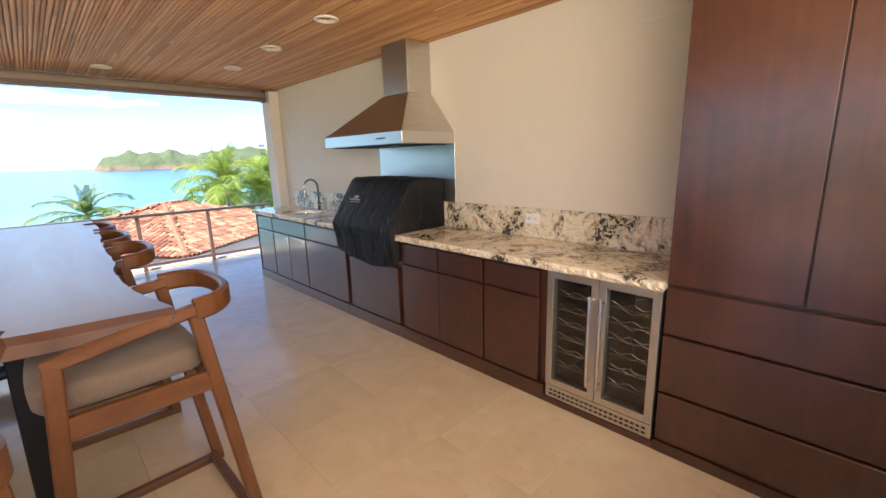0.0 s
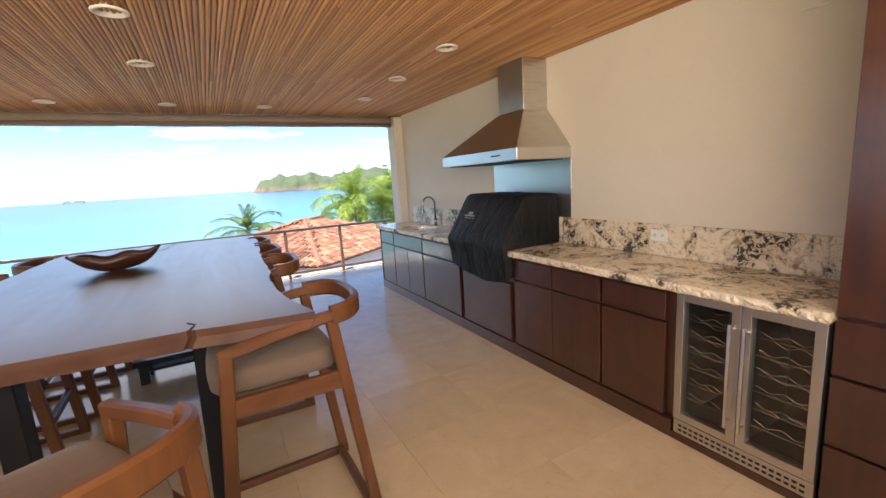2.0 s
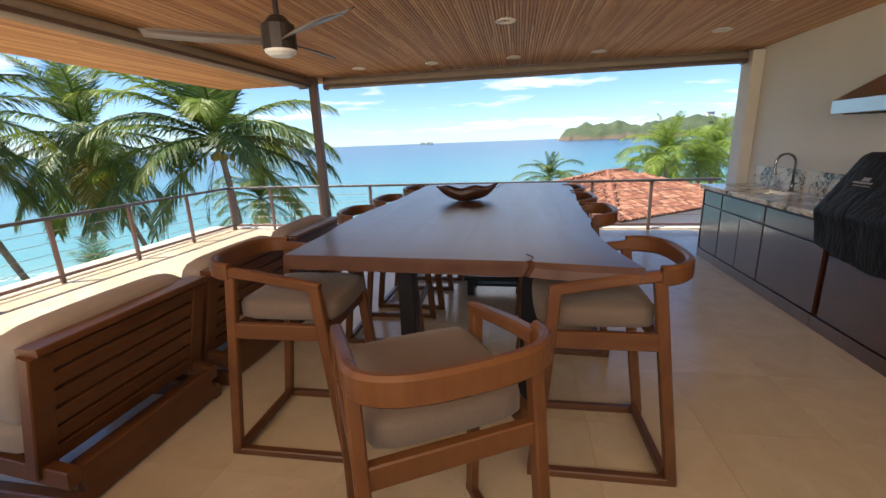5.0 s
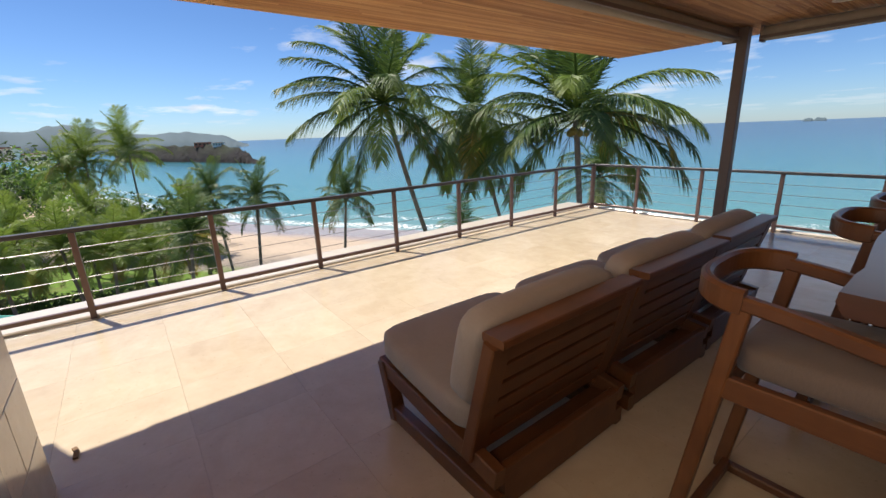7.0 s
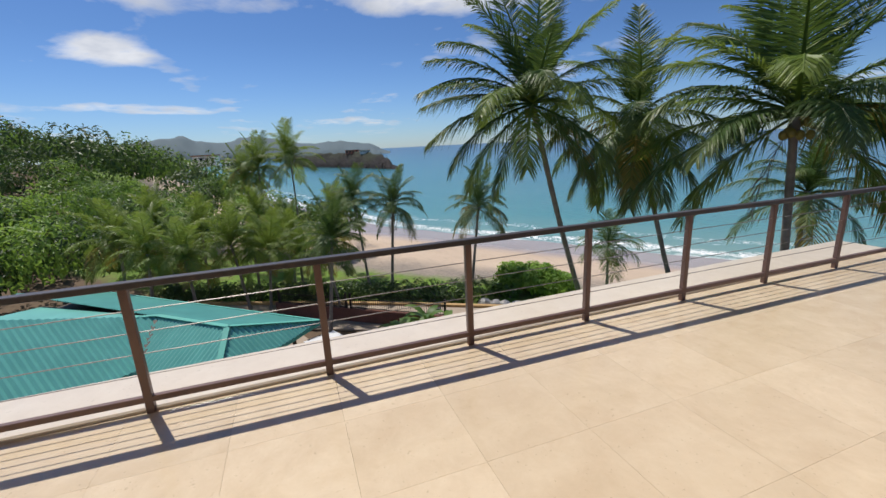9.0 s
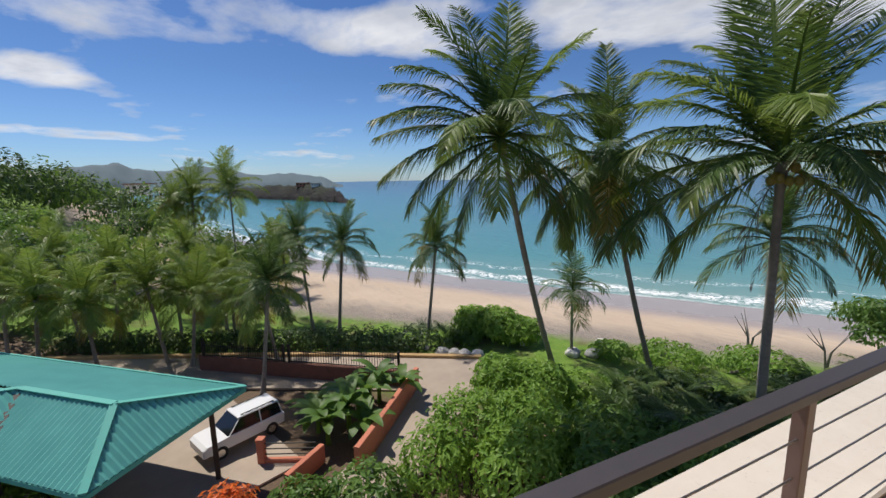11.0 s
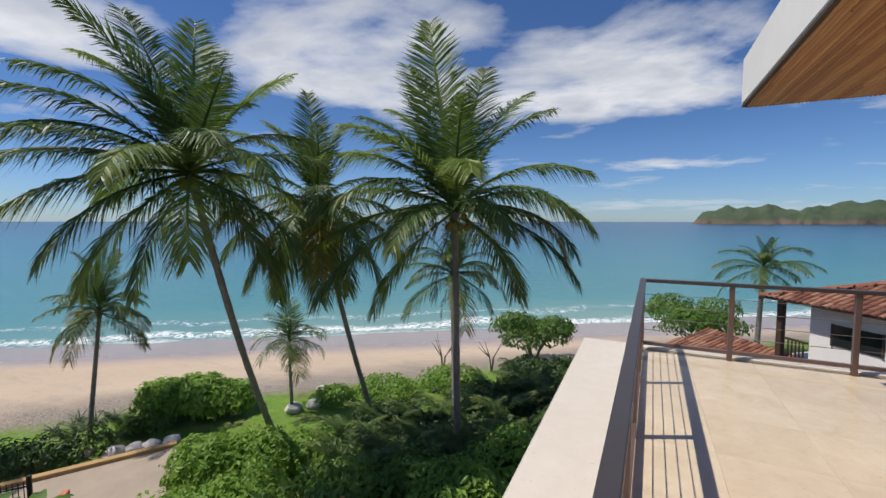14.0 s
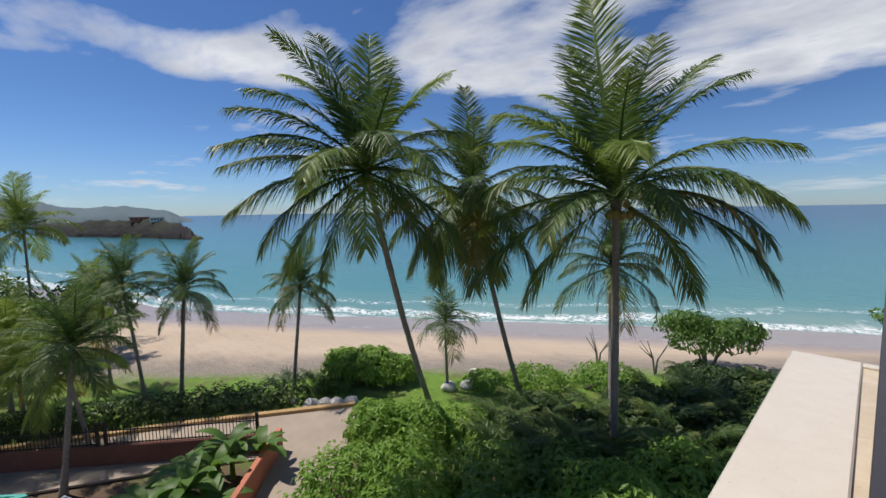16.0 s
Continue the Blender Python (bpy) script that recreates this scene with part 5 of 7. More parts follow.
# ---------------------------------------------------------------- palms
def frond_mesh(name, e0, droop, seed, leaflets, mat_name, width=1.0):
    """One palm frond of unit length that leaves the hub along +x at the angle e0."""
    rr = random.Random(seed)
    n = 16
    pts, ang = [Vector((0, 0, 0))], e0
    sway = rr.uniform(-0.25, 0.25)
    for i in range(n):
        f = (i + 0.5) / n
        a = radians(e0 - droop * f ** 1.35)
        yaw = sway * f
        pts.append(pts[-1] + Vector((math.cos(a) * math.cos(yaw), math.cos(a) * math.sin(yaw), math.sin(a))) / n)
    verts, faces = [], []
    # midrib
    for i, p in enumerate(pts):
        w = 0.014 * (1 - i / (n + 1)) + 0.002
        verts += [(p.x, p.y - w, p.z), (p.x, p.y, p.z + w), (p.x, p.y + w, p.z), (p.x, p.y, p.z - w * 0.6)]
    for i in range(n):
        for j in range(4):
            a, b = i * 4 + j, i * 4 + (j + 1) % 4
            faces.append((a, b, b + 4, a + 4))
    for k in range(leaflets):
        f = 0.12 + 0.87 * (k + rr.uniform(-0.3, 0.3)) / leaflets
        f = min(max(f, 0.1), 0.995)
        q = f * n
        i = min(int(q), n - 1)
        p = pts[i].lerp(pts[i + 1], q - i)
        d = (pts[i + 1] - pts[i]).normalized()
        side = d.cross(Vector((0, 0, 1)))
        if side.length < 0.05:
            side = Vector((0, 1, 0))
        side.normalize()
        up = side.cross(d).normalized()
        ll = (0.30 * math.sin(math.pi * min(1, (f * 0.80 + 0.15))) ** 0.7 + 0.02) * rr.uniform(0.82, 1.12) * width
        for s in (-1, 1):
            fwd = 0.30 + 1.0 * f + rr.uniform(-0.12, 0.12)
            dirn = (side * s + d * fwd + up * rr.uniform(0.0, 0.35)).normalized()
            sag = Vector((0, 0, -1)) * rr.uniform(0.8, 1.7) * (1 - 0.8 * max(0.0, d.z))
            p0 = p
            p1 = p + dirn * ll * 0.5 + sag * ll * 0.13
            p2 = p + dirn * ll * 0.92 + sag * ll * 0.46
            flat = d.cross(dirn).normalized()
            twist = rr.uniform(-0.8, 0.8)
            wv = (flat.cross(dirn).normalized() * math.cos(twist) + flat * math.sin(twist)) * 0.0056 * width
            b = len(verts)
            verts += [tuple(p0 - wv * 0.5), tuple(p0 + wv * 0.5), tuple(p1 + wv), tuple(p1 - wv), tuple(p2)]
            faces += [(b, b + 1, b + 2, b + 3), (b + 3, b + 2, b + 4)]
    me = bpy.data.meshes.new(name)
    me.from_pydata(verts, [], faces)
    me.materials.append(M[mat_name])
    return me


FROND = {}
for tier, (e0, droop) in enumerate(((84, 34), (71, 62), (55, 84), (36, 88), (14, 76), (-14, 58), (-42, 38))):
    for v in range(3):
        FROND[tier, v, "near"] = frond_mesh("frond", e0 + v * 5 - 5, droop + v * 14 - 14, tier * 10 + v, 84, "frond", 0.8)
        FROND[tier, v, "row"] = frond_mesh("frond", e0 + v * 5 - 5, droop + v * 14 - 14, tier * 10 + v + 300, 80, "frond_sunlit", 0.9)
        FROND[tier, v, "far"] = frond_mesh("frond", e0 + v * 5 - 5, droop + v * 12 - 8, tier * 10 + v + 500, 30, "frond", 1.35)
for tier, (e0, droop) in enumerate(((84, 34), (71, 62), (55, 84), (36, 88), (14, 76), (-14, 58), (-42, 38))):
    for v in range(2):
        FROND[tier, v, "lime"] = FROND[tier, 2, "lime"] = frond_mesh("frond", e0 + v * 6 - 3, droop + v * 12 - 6, tier * 10 + v + 900, 60, "frond_lime", 0.95)
FROND["old", 0] = frond_mesh("frond", -20, 60, 90, 40, "frond_old")
FROND["old", 1] = frond_mesh("frond", 20, 100, 91, 40, "frond_old")
FROND["dead", 0] = frond_mesh("frond", -64, 24, 92, 30, "frond_dead", 0.8)


def set_frond(rise, bend):
    """A near frond with that rise and droop, made once and shared."""
    key = ("set", rise, bend)
    if key not in FROND:
        # some fronds take the copy with sunlight in its colour
        FROND[key] = frond_mesh("frond", rise, bend, abs(rise) * 131 + bend, 112, "frond_sunlit" if (rise + bend) % 3 == 0 else "frond", 0.84)
    return FROND[key]


def palm(base, hub, length, seed, label, fine="far", nuts=0, old=2, count=24, bow=0.06, radius=0.15, dead=1, top=1.0, side=0.9, crown=(), turn=0.0):
    """crown: fronds placed one by one, as (heading from turn, rise, droop, length)."""
    rr = random.Random(seed)
    b, h = Vector(base), Vector(hub)
    b.z = ground_z(b.x, b.y) - 0.1
    e = empty("palm_tree", label, "palm tree", "palms of the beach garden", at=Matrix.Translation(b))
    d = h - b
    bm = bmesh.new()
    n = 26 if fine == "near" else 12
    flat = Vector((d.x, d.y, 0))
    pts, rad = [], []
    for i in range(n + 1):
        f = i / n
        p = d * f - flat * bow * math.sin(math.pi * f) * 1.0 + Vector((0, 0, 0))
        pts.append(p)
        r = radius * (1.35 - 0.55 * min(1, f * 6) ** 0.5 - 0.22 * f) * (1 + (0.05 if i % 2 else -0.03))
        rad.append(r * (1.25 if f > 0.95 else 1))
    tube(bm, pts, rad, 10)
    part("trunk", bm, "trunk", e, "ringed grey palm trunk", True)
    hb = d
    tiers = [0, 0, 0, 1, 1, 1, 1, 2, 2, 2, 2, 2, 3, 3, 3, 3, 3, 4, 4, 4, 4, 5, 5, 6]
    for k, (az, rise, bend, size) in enumerate(crown):
        sc = length * size * rr.uniform(0.95, 1.05)
        share("frond", set_frond(rise, bend), e, Matrix.Translation(hb + Vector((0, 0, 0.05 + 0.002 * rise))) @ Matrix.Rotation(radians(turn + az + rr.uniform(-7, 7)), 4, "Z") @ Matrix.Rotation(radians(rr.uniform(-9, 9)), 4, "X") @ Matrix.Diagonal((sc, sc, sc, 1)))
    for k in range(0 if crown else count):
        tier = tiers[int(k * len(tiers) / count)]
        me = FROND[tier, rr.randrange(3), fine]
        a = k * 137.5 + rr.uniform(-16, 16)
        sc = length * rr.uniform(0.86, 1.1) * (top if tier < 2 else side)
        share("frond", me, e, Matrix.Translation(hb + Vector((0, 0, 0.12 - 0.05 * tier))) @ Matrix.Rotation(radians(a), 4, "Z") @ Matrix.Rotation(radians(rr.uniform(-10, 10)), 4, "X") @ Matrix.Diagonal((sc, sc, sc, 1)))
    for k in range(old):
        sc = length * rr.uniform(0.8, 1.0)
        share("yellow_frond", FROND["old", k % 2], e, Matrix.Translation(hb - Vector((0, 0, 0.12))) @ Matrix.Rotation(rr.uniform(0, 6.28), 4, "Z") @ Matrix.Diagonal((sc, sc, sc, 1)))
    for k in range(dead):
        sc = length * 0.6
        share("dead_frond", FROND["dead", 0], e, Matrix.Translation(hb - Vector((0, 0, 0.2))) @ Matrix.Rotation(rr.uniform(0, 6.28), 4, "Z") @ Matrix.Diagonal((sc, sc, sc, 1)))
    for k in range(nuts):
        bm = bmesh.new()
        a, rw = rr.uniform(0, 6.28), rr.uniform(0.18, 0.42)
        bmesh.ops.create_icosphere(bm, subdivisions=2, radius=0.12, matrix=Matrix.Translation((rw * math.cos(a), rw * math.sin(a), rr.uniform(-0.55, -0.12))) @ Matrix.Diagonal((1, 1, 1.25, 1)))
        ob = part("coconut", bm, "coconut", e, smooth=True)
        ob.matrix_basis = Matrix.Translation(hb)
    return e


LEANING = [(95, 84, 30, 1.15), (65, 76, 36, 1.08), (120, 78, 32, 1.12), (50, 66, 58, 0.92), (145, 68, 52, 1.02), (195, 74, 42, 1.05), (15, 60, 30, 0.95), (165, 60, 62, 1.0), (-70, 66, 65, 0.8),
           (180, 46, 55, 1.02), (192, 36, 62, 0.95), (176, 18, 38, 1.02), (202, 26, 48, 0.95), (188, 2, 48, 1.0), (212, -12, 50, 0.95), (165, -32, 42, 0.95), (150, -50, 30, 0.85),
           (5, 45, 68, 0.9), (-10, 24, 46, 0.85), (15, 8, 52, 0.85), (-20, -22, 42, 0.95), (30, -38, 34, 0.9), (-90, 40, 85, 0.8), (-60, 28, 80, 0.85), (-120, 25, 80, 0.9),
           (90, 40, 80, 1.0), (120, 20, 70, 1.0), (60, 15, 70, 1.0), (-100, -15, 60, 0.8)]
LADEN = [(90, 86, 22, 1.38), (60, 78, 28, 1.25), (35, 70, 42, 1.12), (125, 78, 32, 1.22), (145, 70, 50, 1.08), (-90, 70, 60, 0.85), (172, 66, 55, 1.0), (10, 66, 52, 1.1), (200, 56, 58, 1.0), (150, 62, 62, 1.05),
         (180, 48, 66, 1.1), (190, 24, 60, 1.0), (175, 5, 46, 0.95), (195, -10, 50, 1.1), (170, -35, 38, 0.95), (0, 42, 66, 1.06), (-10, 25, 80, 1.04), (10, 10, 70, 1.02),
         (-15, -5, 60, 1.05), (20, -30, 42, 0.95), (-90, 52, 95, 0.85), (-70, 20, 80, 0.8), (-120, 10, 70, 0.8), (-45, 30, 80, 0.95), (-140, 35, 80, 0.95), (90, 40, 80, 1.0), (60, 20, 70, 1.0), (120, 15, 70, 1.0)]
DROOPING = [(90, 84, 28, 1.12), (40, 74, 42, 0.98), (140, 74, 46, 0.95), (-90, 68, 56, 0.85), (185, 62, 58, 0.95), (0, 60, 60, 0.95), (110, 70, 55, 0.95), (180, 40, 80, 1.0), (0, 38, 80, 1.0), (200, 15, 74, 1.0),
            (170, -5, 64, 1.0), (-10, 12, 74, 1.0), (15, -10, 60, 1.0), (190, -30, 46, 1.0), (-20, -35, 42, 1.0), (150, -45, 36, 1.0), (40, -48, 34, 1.0), (-90, 30, 95, 0.85), (-60, 0, 75, 0.9),
            (-120, -5, 75, 0.9), (-90, -40, 45, 0.95), (-45, -50, 35, 0.9), (-140, -50, 35, 0.9), (90, 20, 80, 1.0), (90, -30, 50, 1.0)]
palm((-21.2, 16.5, 0), (-16.3, 9.55, 2.75), 4.35, 1, "tall coconut palm with a leaning curved trunk", "near", 4, 1, bow=-0.05, radius=0.17, crown=LEANING, turn=56)
palm((-12.3, 18.4, 0), (-11.0, 15.1, 1.85), 4.75, 2, "tall coconut palm with clusters of coconuts", "near", 11, 2, bow=0.03, radius=0.19, crown=LADEN, turn=24)
palm((-17.9, 20.1, 0), (-16.6, 14.7, 2.2), 4.2, 3, "tall coconut palm with drooping fronds", "near", 4, 3, bow=-0.05, radius=0.16, dead=4, crown=DROOPING, turn=42)
palm((-13.1, 19.9, 0), (-14.2, 22.0, -1.2), 3.6, 4, "coconut palm standing behind a taller palm", "near", 2, 2, 22, 0.02, 0.16, 3)
palm((-22.3, 18.7, 0), (-22.3, 18.6, -5.0), 2.4, 5, "short young coconut palm", "far", 0, 1, 20, 0.0, 0.12)
palm((-29.0, 12.4, 0), (-28.7, 13.0, -2.8), 3.0, 6, "coconut palm at the lawn's edge with a yellow frond", "near", 0, 5, 22, 0.0, 0.14)
palm((-32.8, 7.4, 0), (-32.6, 7.9, -2.6), 3.1, 7, "coconut palm on the lawn before the beach", "near", 2, 1, 24, 0.0, 0.15, 3)
palm((-34.2, 5.9, 0), (-34.3, 5.3, -2.2), 3.0, 8, "slim coconut palm on the lawn", "near", 0, 1, 22, 0.05, 0.13)
palm((-26.1, 2.1, 0), (-26.0, 2.8, -3.2), 2.9, 9, "coconut palm beside the iron gate", "near", 1, 2, 24, 0.0, 0.14)
row = [(-49.6, 1.4, 1.2, 4.2), (-51.8, -1.9, 0.6, 4.0), (-52.5, -3.4, -0.6, 3.6), (-30.7, -5.5, -3.8, 3.0), (-32.3, -3.1, -3.7, 3.2), (-31.5, -0.8, -4.3, 3.0), (-29.6, 2.6, -4.6, 2.8), (-31.8, -7.6, -3.6, 3.1), (-37.5, 4.6, -3.1, 2.8), (-35.0, -10.0, -3.2, 3.2), (-37.0, -5.5, -3.4, 3.2), (-34.5, -2.0, -4.6, 2.7), (-40.0, -9.0, -2.8, 3.3), (-46.0, 4.8, -3.4, 2.6), (-33.5, 1.0, -5.0, 2.6), (-38.0, 0.5, -4.6, 2.8), (-43.0, -2.0, -3.2, 3.0)]
for k, (x, y, z, ln) in enumerate(row):
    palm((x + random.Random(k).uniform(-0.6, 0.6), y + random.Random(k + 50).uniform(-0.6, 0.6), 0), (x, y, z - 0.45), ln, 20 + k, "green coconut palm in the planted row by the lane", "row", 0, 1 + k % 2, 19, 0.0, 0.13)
palm((3.3, 43.4, 0), (3.5, 43.4, -2.2), 4.0, 60, "royal palm with a pale trunk beside the neighbouring house", "near", 0, 0, 19, 0.0, 0.26, 0, 0.7, 1.0)
for k, (x, y, z, ln) in enumerate(((9.0, 27.0, 2.3, 3.6), (11.6, 29.0, 1.6, 3.4), (9.8, 31.5, 0.8, 3.4), (13.5, 31.5, 2.4, 3.6), (12.8, 25.5, -0.3, 3.0), (8.2, 30.5, -0.6, 3.0))):
    palm((x, y, 0), (x, y, z - 1.9), ln * 0.9, 70 + k, "bright green palm behind the neighbouring house", "lime", 0, 1, 26, 0.0, 0.15, 0, 0.72, 1.0)


def low_palm(x, y, length, seed):
    """A stemless palm whose fronds spring from the ground."""
    rr = random.Random(seed)
    z = ground_z(x, y)
    e = empty("fan_of_fronds", "low stemless palm with arching fronds in the undergrowth", "plant", "low palms under the trees", at=pose(x, y, z))
    for k in range(13):
        me = FROND[(1, 2, 2, 3)[k % 4], rr.randrange(3), "near"]
        sc = length * rr.uniform(0.8, 1.15)
        share("frond", me, e, Matrix.Translation((0, 0, 0.05)) @ Matrix.Rotation(k * 2.4 + rr.uniform(-0.2, 0.2), 4, "Z") @ Matrix.Diagonal((sc, sc, sc, 1)))


for k, (x, y, ln) in enumerate(((-15.2, 15.0, 2.2), (-14.4, 16.6, 2.4), (-13.2, 16.0, 2.1), (-15.9, 18.4, 2.2), (-12.6, 17.4, 2.3), (-10.6, 17.6, 2.2), (-10.0, 20.6, 2.5), (-8.4, 19.4, 2.4), (-11.8, 21.6, 2.4), (-8.6, 24.6, 2.6), (-10.4, 25.6, 2.5), (-7.6, 28.4, 2.6), (-13.6, 20.6, 2.1), (-16.9, 16.9, 1.9), (-27.6, 13.2, 1.3))):
    low_palm(x, y, ln * 1.25, k)
for k in range(16):
    spot = random.Random(300 + k)
    low_palm(-8.4 - spot.uniform(0, 6.5), 13.5 + spot.uniform(0, 11.0), spot.uniform(2.4, 3.1), 40 + k)


# ---------------------------------------------------------------- shrubs and trees
def leaf_mesh(name, blobs, mat_name, seed, size=0.14, flat=0.0):
    """Many small folded leaves filling the shells of some lumps: (x, y, z, rx, ry, rz, leaves)."""
    rr = random.Random(seed)
    verts, faces = [], []
    for x, y, z, rx, ry, rz, count in blobs:
        for _ in range(count):
            a, c = rr.uniform(0, math.tau), rr.uniform(-0.55, 1)
            s = math.sqrt(max(0, 1 - c * c))
            q = Vector((s * math.cos(a), s * math.sin(a), c))
            lump = 1 + 0.28 * noise.noise(Vector((x, y, z)) * 0.7 + q * 2.3) + 0.16 * noise.noise(q * 6.0 + Vector((x, y, z)))
            dep = rr.random() ** 0.45 * 0.45 + 0.6
            p = Vector((x + q.x * rx * lump * dep, y + q.y * ry * lump * dep, z + q.z * rz * lump * dep))
            out = (q + Vector((rr.uniform(-0.8, 0.8), rr.uniform(-0.8, 0.8), rr.uniform(-0.2, 0.9)))).normalized()
            t = out.cross(Vector((rr.uniform(-1, 1), rr.uniform(-1, 1), rr.uniform(-0.4, 0.4))))
            if t.length < 0.05:
                continue
            t.normalize()
            w = out.cross(t)
            L = size * rr.uniform(0.6, 1.3)
            b = len(verts)
            verts += [tuple(p - t * L), tuple(p + w * L * 0.42 + out * L * 0.1), tuple(p + t * L - out * L * 0.15), tuple(p - w * L * 0.42 + out * L * 0.1)]
            faces.append((b, b + 1, b + 2, b + 3))
    me = bpy.data.meshes.new(name)
    me.from_pydata(verts, [], faces)
    me.materials.append(M[mat_name])
    return me


def shrub(blobs, mat_name, seed, label, size=0.14, category="shrub", name="shrub"):
    x, y = blobs[0][0], blobs[0][1]
    z = ground_z(x, y)
    e = empty(name, label, category, at=pose(x, y, z))
    local = [(bx - x, by - y, bz - z, rx, ry, rz, c) for bx, by, bz, rx, ry, rz, c in blobs]
    share("foliage", leaf_mesh("foliage", local, mat_name, seed, size), e)
    rr = random.Random(seed)
    for k in range(5):
        bm = bmesh.new()
        bx, by, bz, rx, ry, rz, c = local[k % len(local)]
        a = rr.uniform(0, 6.28)
        tube(bm, [(bx * 0.6, by * 0.6, -0.1), (bx * 0.9 + 0.2 * math.cos(a), by * 0.9 + 0.2 * math.sin(a), bz * 0.5), (bx + rx * 0.5 * math.cos(a), by + ry * 0.5 * math.sin(a), bz + rz * 0.3)], [0.05, 0.035, 0.012], 5)
        part("branch", bm, "trunk", e)
    return e


G = -8.9
shrub([(-26.6, 16.6, G + 0.9, 1.9, 1.5, 1.05, 2200), (-28.0, 15.5, G + 0.9, 1.6, 1.3, 0.95, 1700), (-25.4, 17.5, G + 0.8, 1.2, 1.1, 0.8, 1000)], "leaves_lime", 1, "round glossy green bush on the lawn", 0.19)
shrub([(-20.2, 12.3, G + 0.9, 1.4, 1.3, 1.1, 1900), (-18.9, 13.6, G + 0.9, 1.4, 1.3, 1.1, 1700), (-17.8, 15.0, G + 0.7, 1.4, 1.3, 0.9, 1400)], "leaves_lime", 2, "clipped green bush beside the drive", 0.15)
shrub([(-17.4, 9.0, G + 1.0, 1.6, 1.6, 1.4, 2400), (-16.0, 10.6, G + 1.1, 1.8, 1.7, 1.5, 2600), (-14.4, 9.2, G + 1.1, 1.7, 1.6, 1.5, 2200), (-16.4, 7.0, G + 0.9, 1.2, 1.3, 1.2, 1300)], "leaves_lime", 3, "bright leafy hedge mound beside the drive", 0.13)
shrub([(-13.4, 12.2, G + 1.2, 1.9, 1.8, 1.6, 2600), (-11.6, 10.4, G + 1.2, 1.8, 1.8, 1.6, 2400), (-12.0, 14.2, G + 1.0, 1.7, 1.7, 1.4, 2000)], "leaves", 4, "dense garden shrubs below the terrace", 0.15)
shrub([(-9.9, 13.5, G + 1.3, 1.8, 1.9, 1.7, 2300), (-9.2, 16.5, G + 1.2, 1.8, 1.8, 1.6, 2000), (-9.0, 10.3, G + 1.2, 1.6, 1.7, 1.6, 1900)], "leaves_lime", 5, "leafy green shrubs close to the house", 0.14)
shrub([(-15.8, 16.8, G + 0.4, 2.0, 1.8, 0.7, 2200), (-14.0, 18.8, G + 0.4, 2.1, 1.9, 0.8, 2300), (-16.6, 19.6, G + 0.4, 1.7, 1.6, 0.7, 1500)], "leaves_dark", 6, "dark green undergrowth round the palm trunks", 0.18)
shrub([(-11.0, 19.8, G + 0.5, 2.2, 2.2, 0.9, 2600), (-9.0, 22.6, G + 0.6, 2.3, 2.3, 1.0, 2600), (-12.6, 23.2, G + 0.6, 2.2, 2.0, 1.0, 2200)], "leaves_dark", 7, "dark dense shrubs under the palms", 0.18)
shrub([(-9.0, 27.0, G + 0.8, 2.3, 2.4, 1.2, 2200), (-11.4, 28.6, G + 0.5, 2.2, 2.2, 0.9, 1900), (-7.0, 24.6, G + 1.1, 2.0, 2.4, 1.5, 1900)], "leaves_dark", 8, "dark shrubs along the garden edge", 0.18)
shrub([(-18.6, 22.6, G + 0.5, 2.0, 1.4, 0.7, 1300), (-15.6, 25.4, G + 0.6, 2.0, 1.5, 0.8, 1300), (-21.0, 20.6, G + 0.4, 1.3, 1.1, 0.5, 600)], "leaves_lime", 9, "low shrubs at the top of the beach", 0.14)
shrub([(-20.8, -5.6, G + 1.0, 1.6, 1.6, 1.4, 1700), (-18.9, -4.4, G + 0.8, 1.3, 1.2, 1.1, 1200), (-22.2, -7.4, G + 1.2, 1.6, 1.5, 1.5, 1500)], "leaves_lime", 10, "bright green bush beside the carport", 0.15)
shrub([(-16.4, 2.6, G + 0.8, 1.0, 1.1, 0.8, 1000), (-15.8, 4.4, G + 0.9, 1.3, 1.3, 1.1, 1300)], "leaves", 11, "green bush in front of the red wall", 0.14)
shrub([(-16.6, 0.7, G + 1.3, 0.8, 0.8, 0.8, 800)], "flowers", 12, "small bush full of orange flowers", 0.12)


def hedge(line, width, height, mat_name, seed, label, per=260):
    blobs = []
    for (x0, y0), (x1, y1) in zip(line, line[1:]):
        n = max(2, int(math.hypot(x1 - x0, y1 - y0) / (width * 0.8)))
        for k in range(n):
            f = k / n
            blobs.append((x0 + (x1 - x0) * f, y0 + (y1 - y0) * f, G + height * 0.5, width * 0.75, width * 0.75, height * 0.62, per))
    return shrub(blobs, mat_name, seed, label, 0.13, "hedge", "hedge")


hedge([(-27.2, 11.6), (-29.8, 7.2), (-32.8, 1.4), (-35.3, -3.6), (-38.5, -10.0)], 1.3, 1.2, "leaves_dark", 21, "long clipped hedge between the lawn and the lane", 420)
hedge([(-26.6, 14.2), (-28.2, 12.8)], 0.9, 0.8, "leaves", 22, "grey-green low plants beside the rocks", 260)


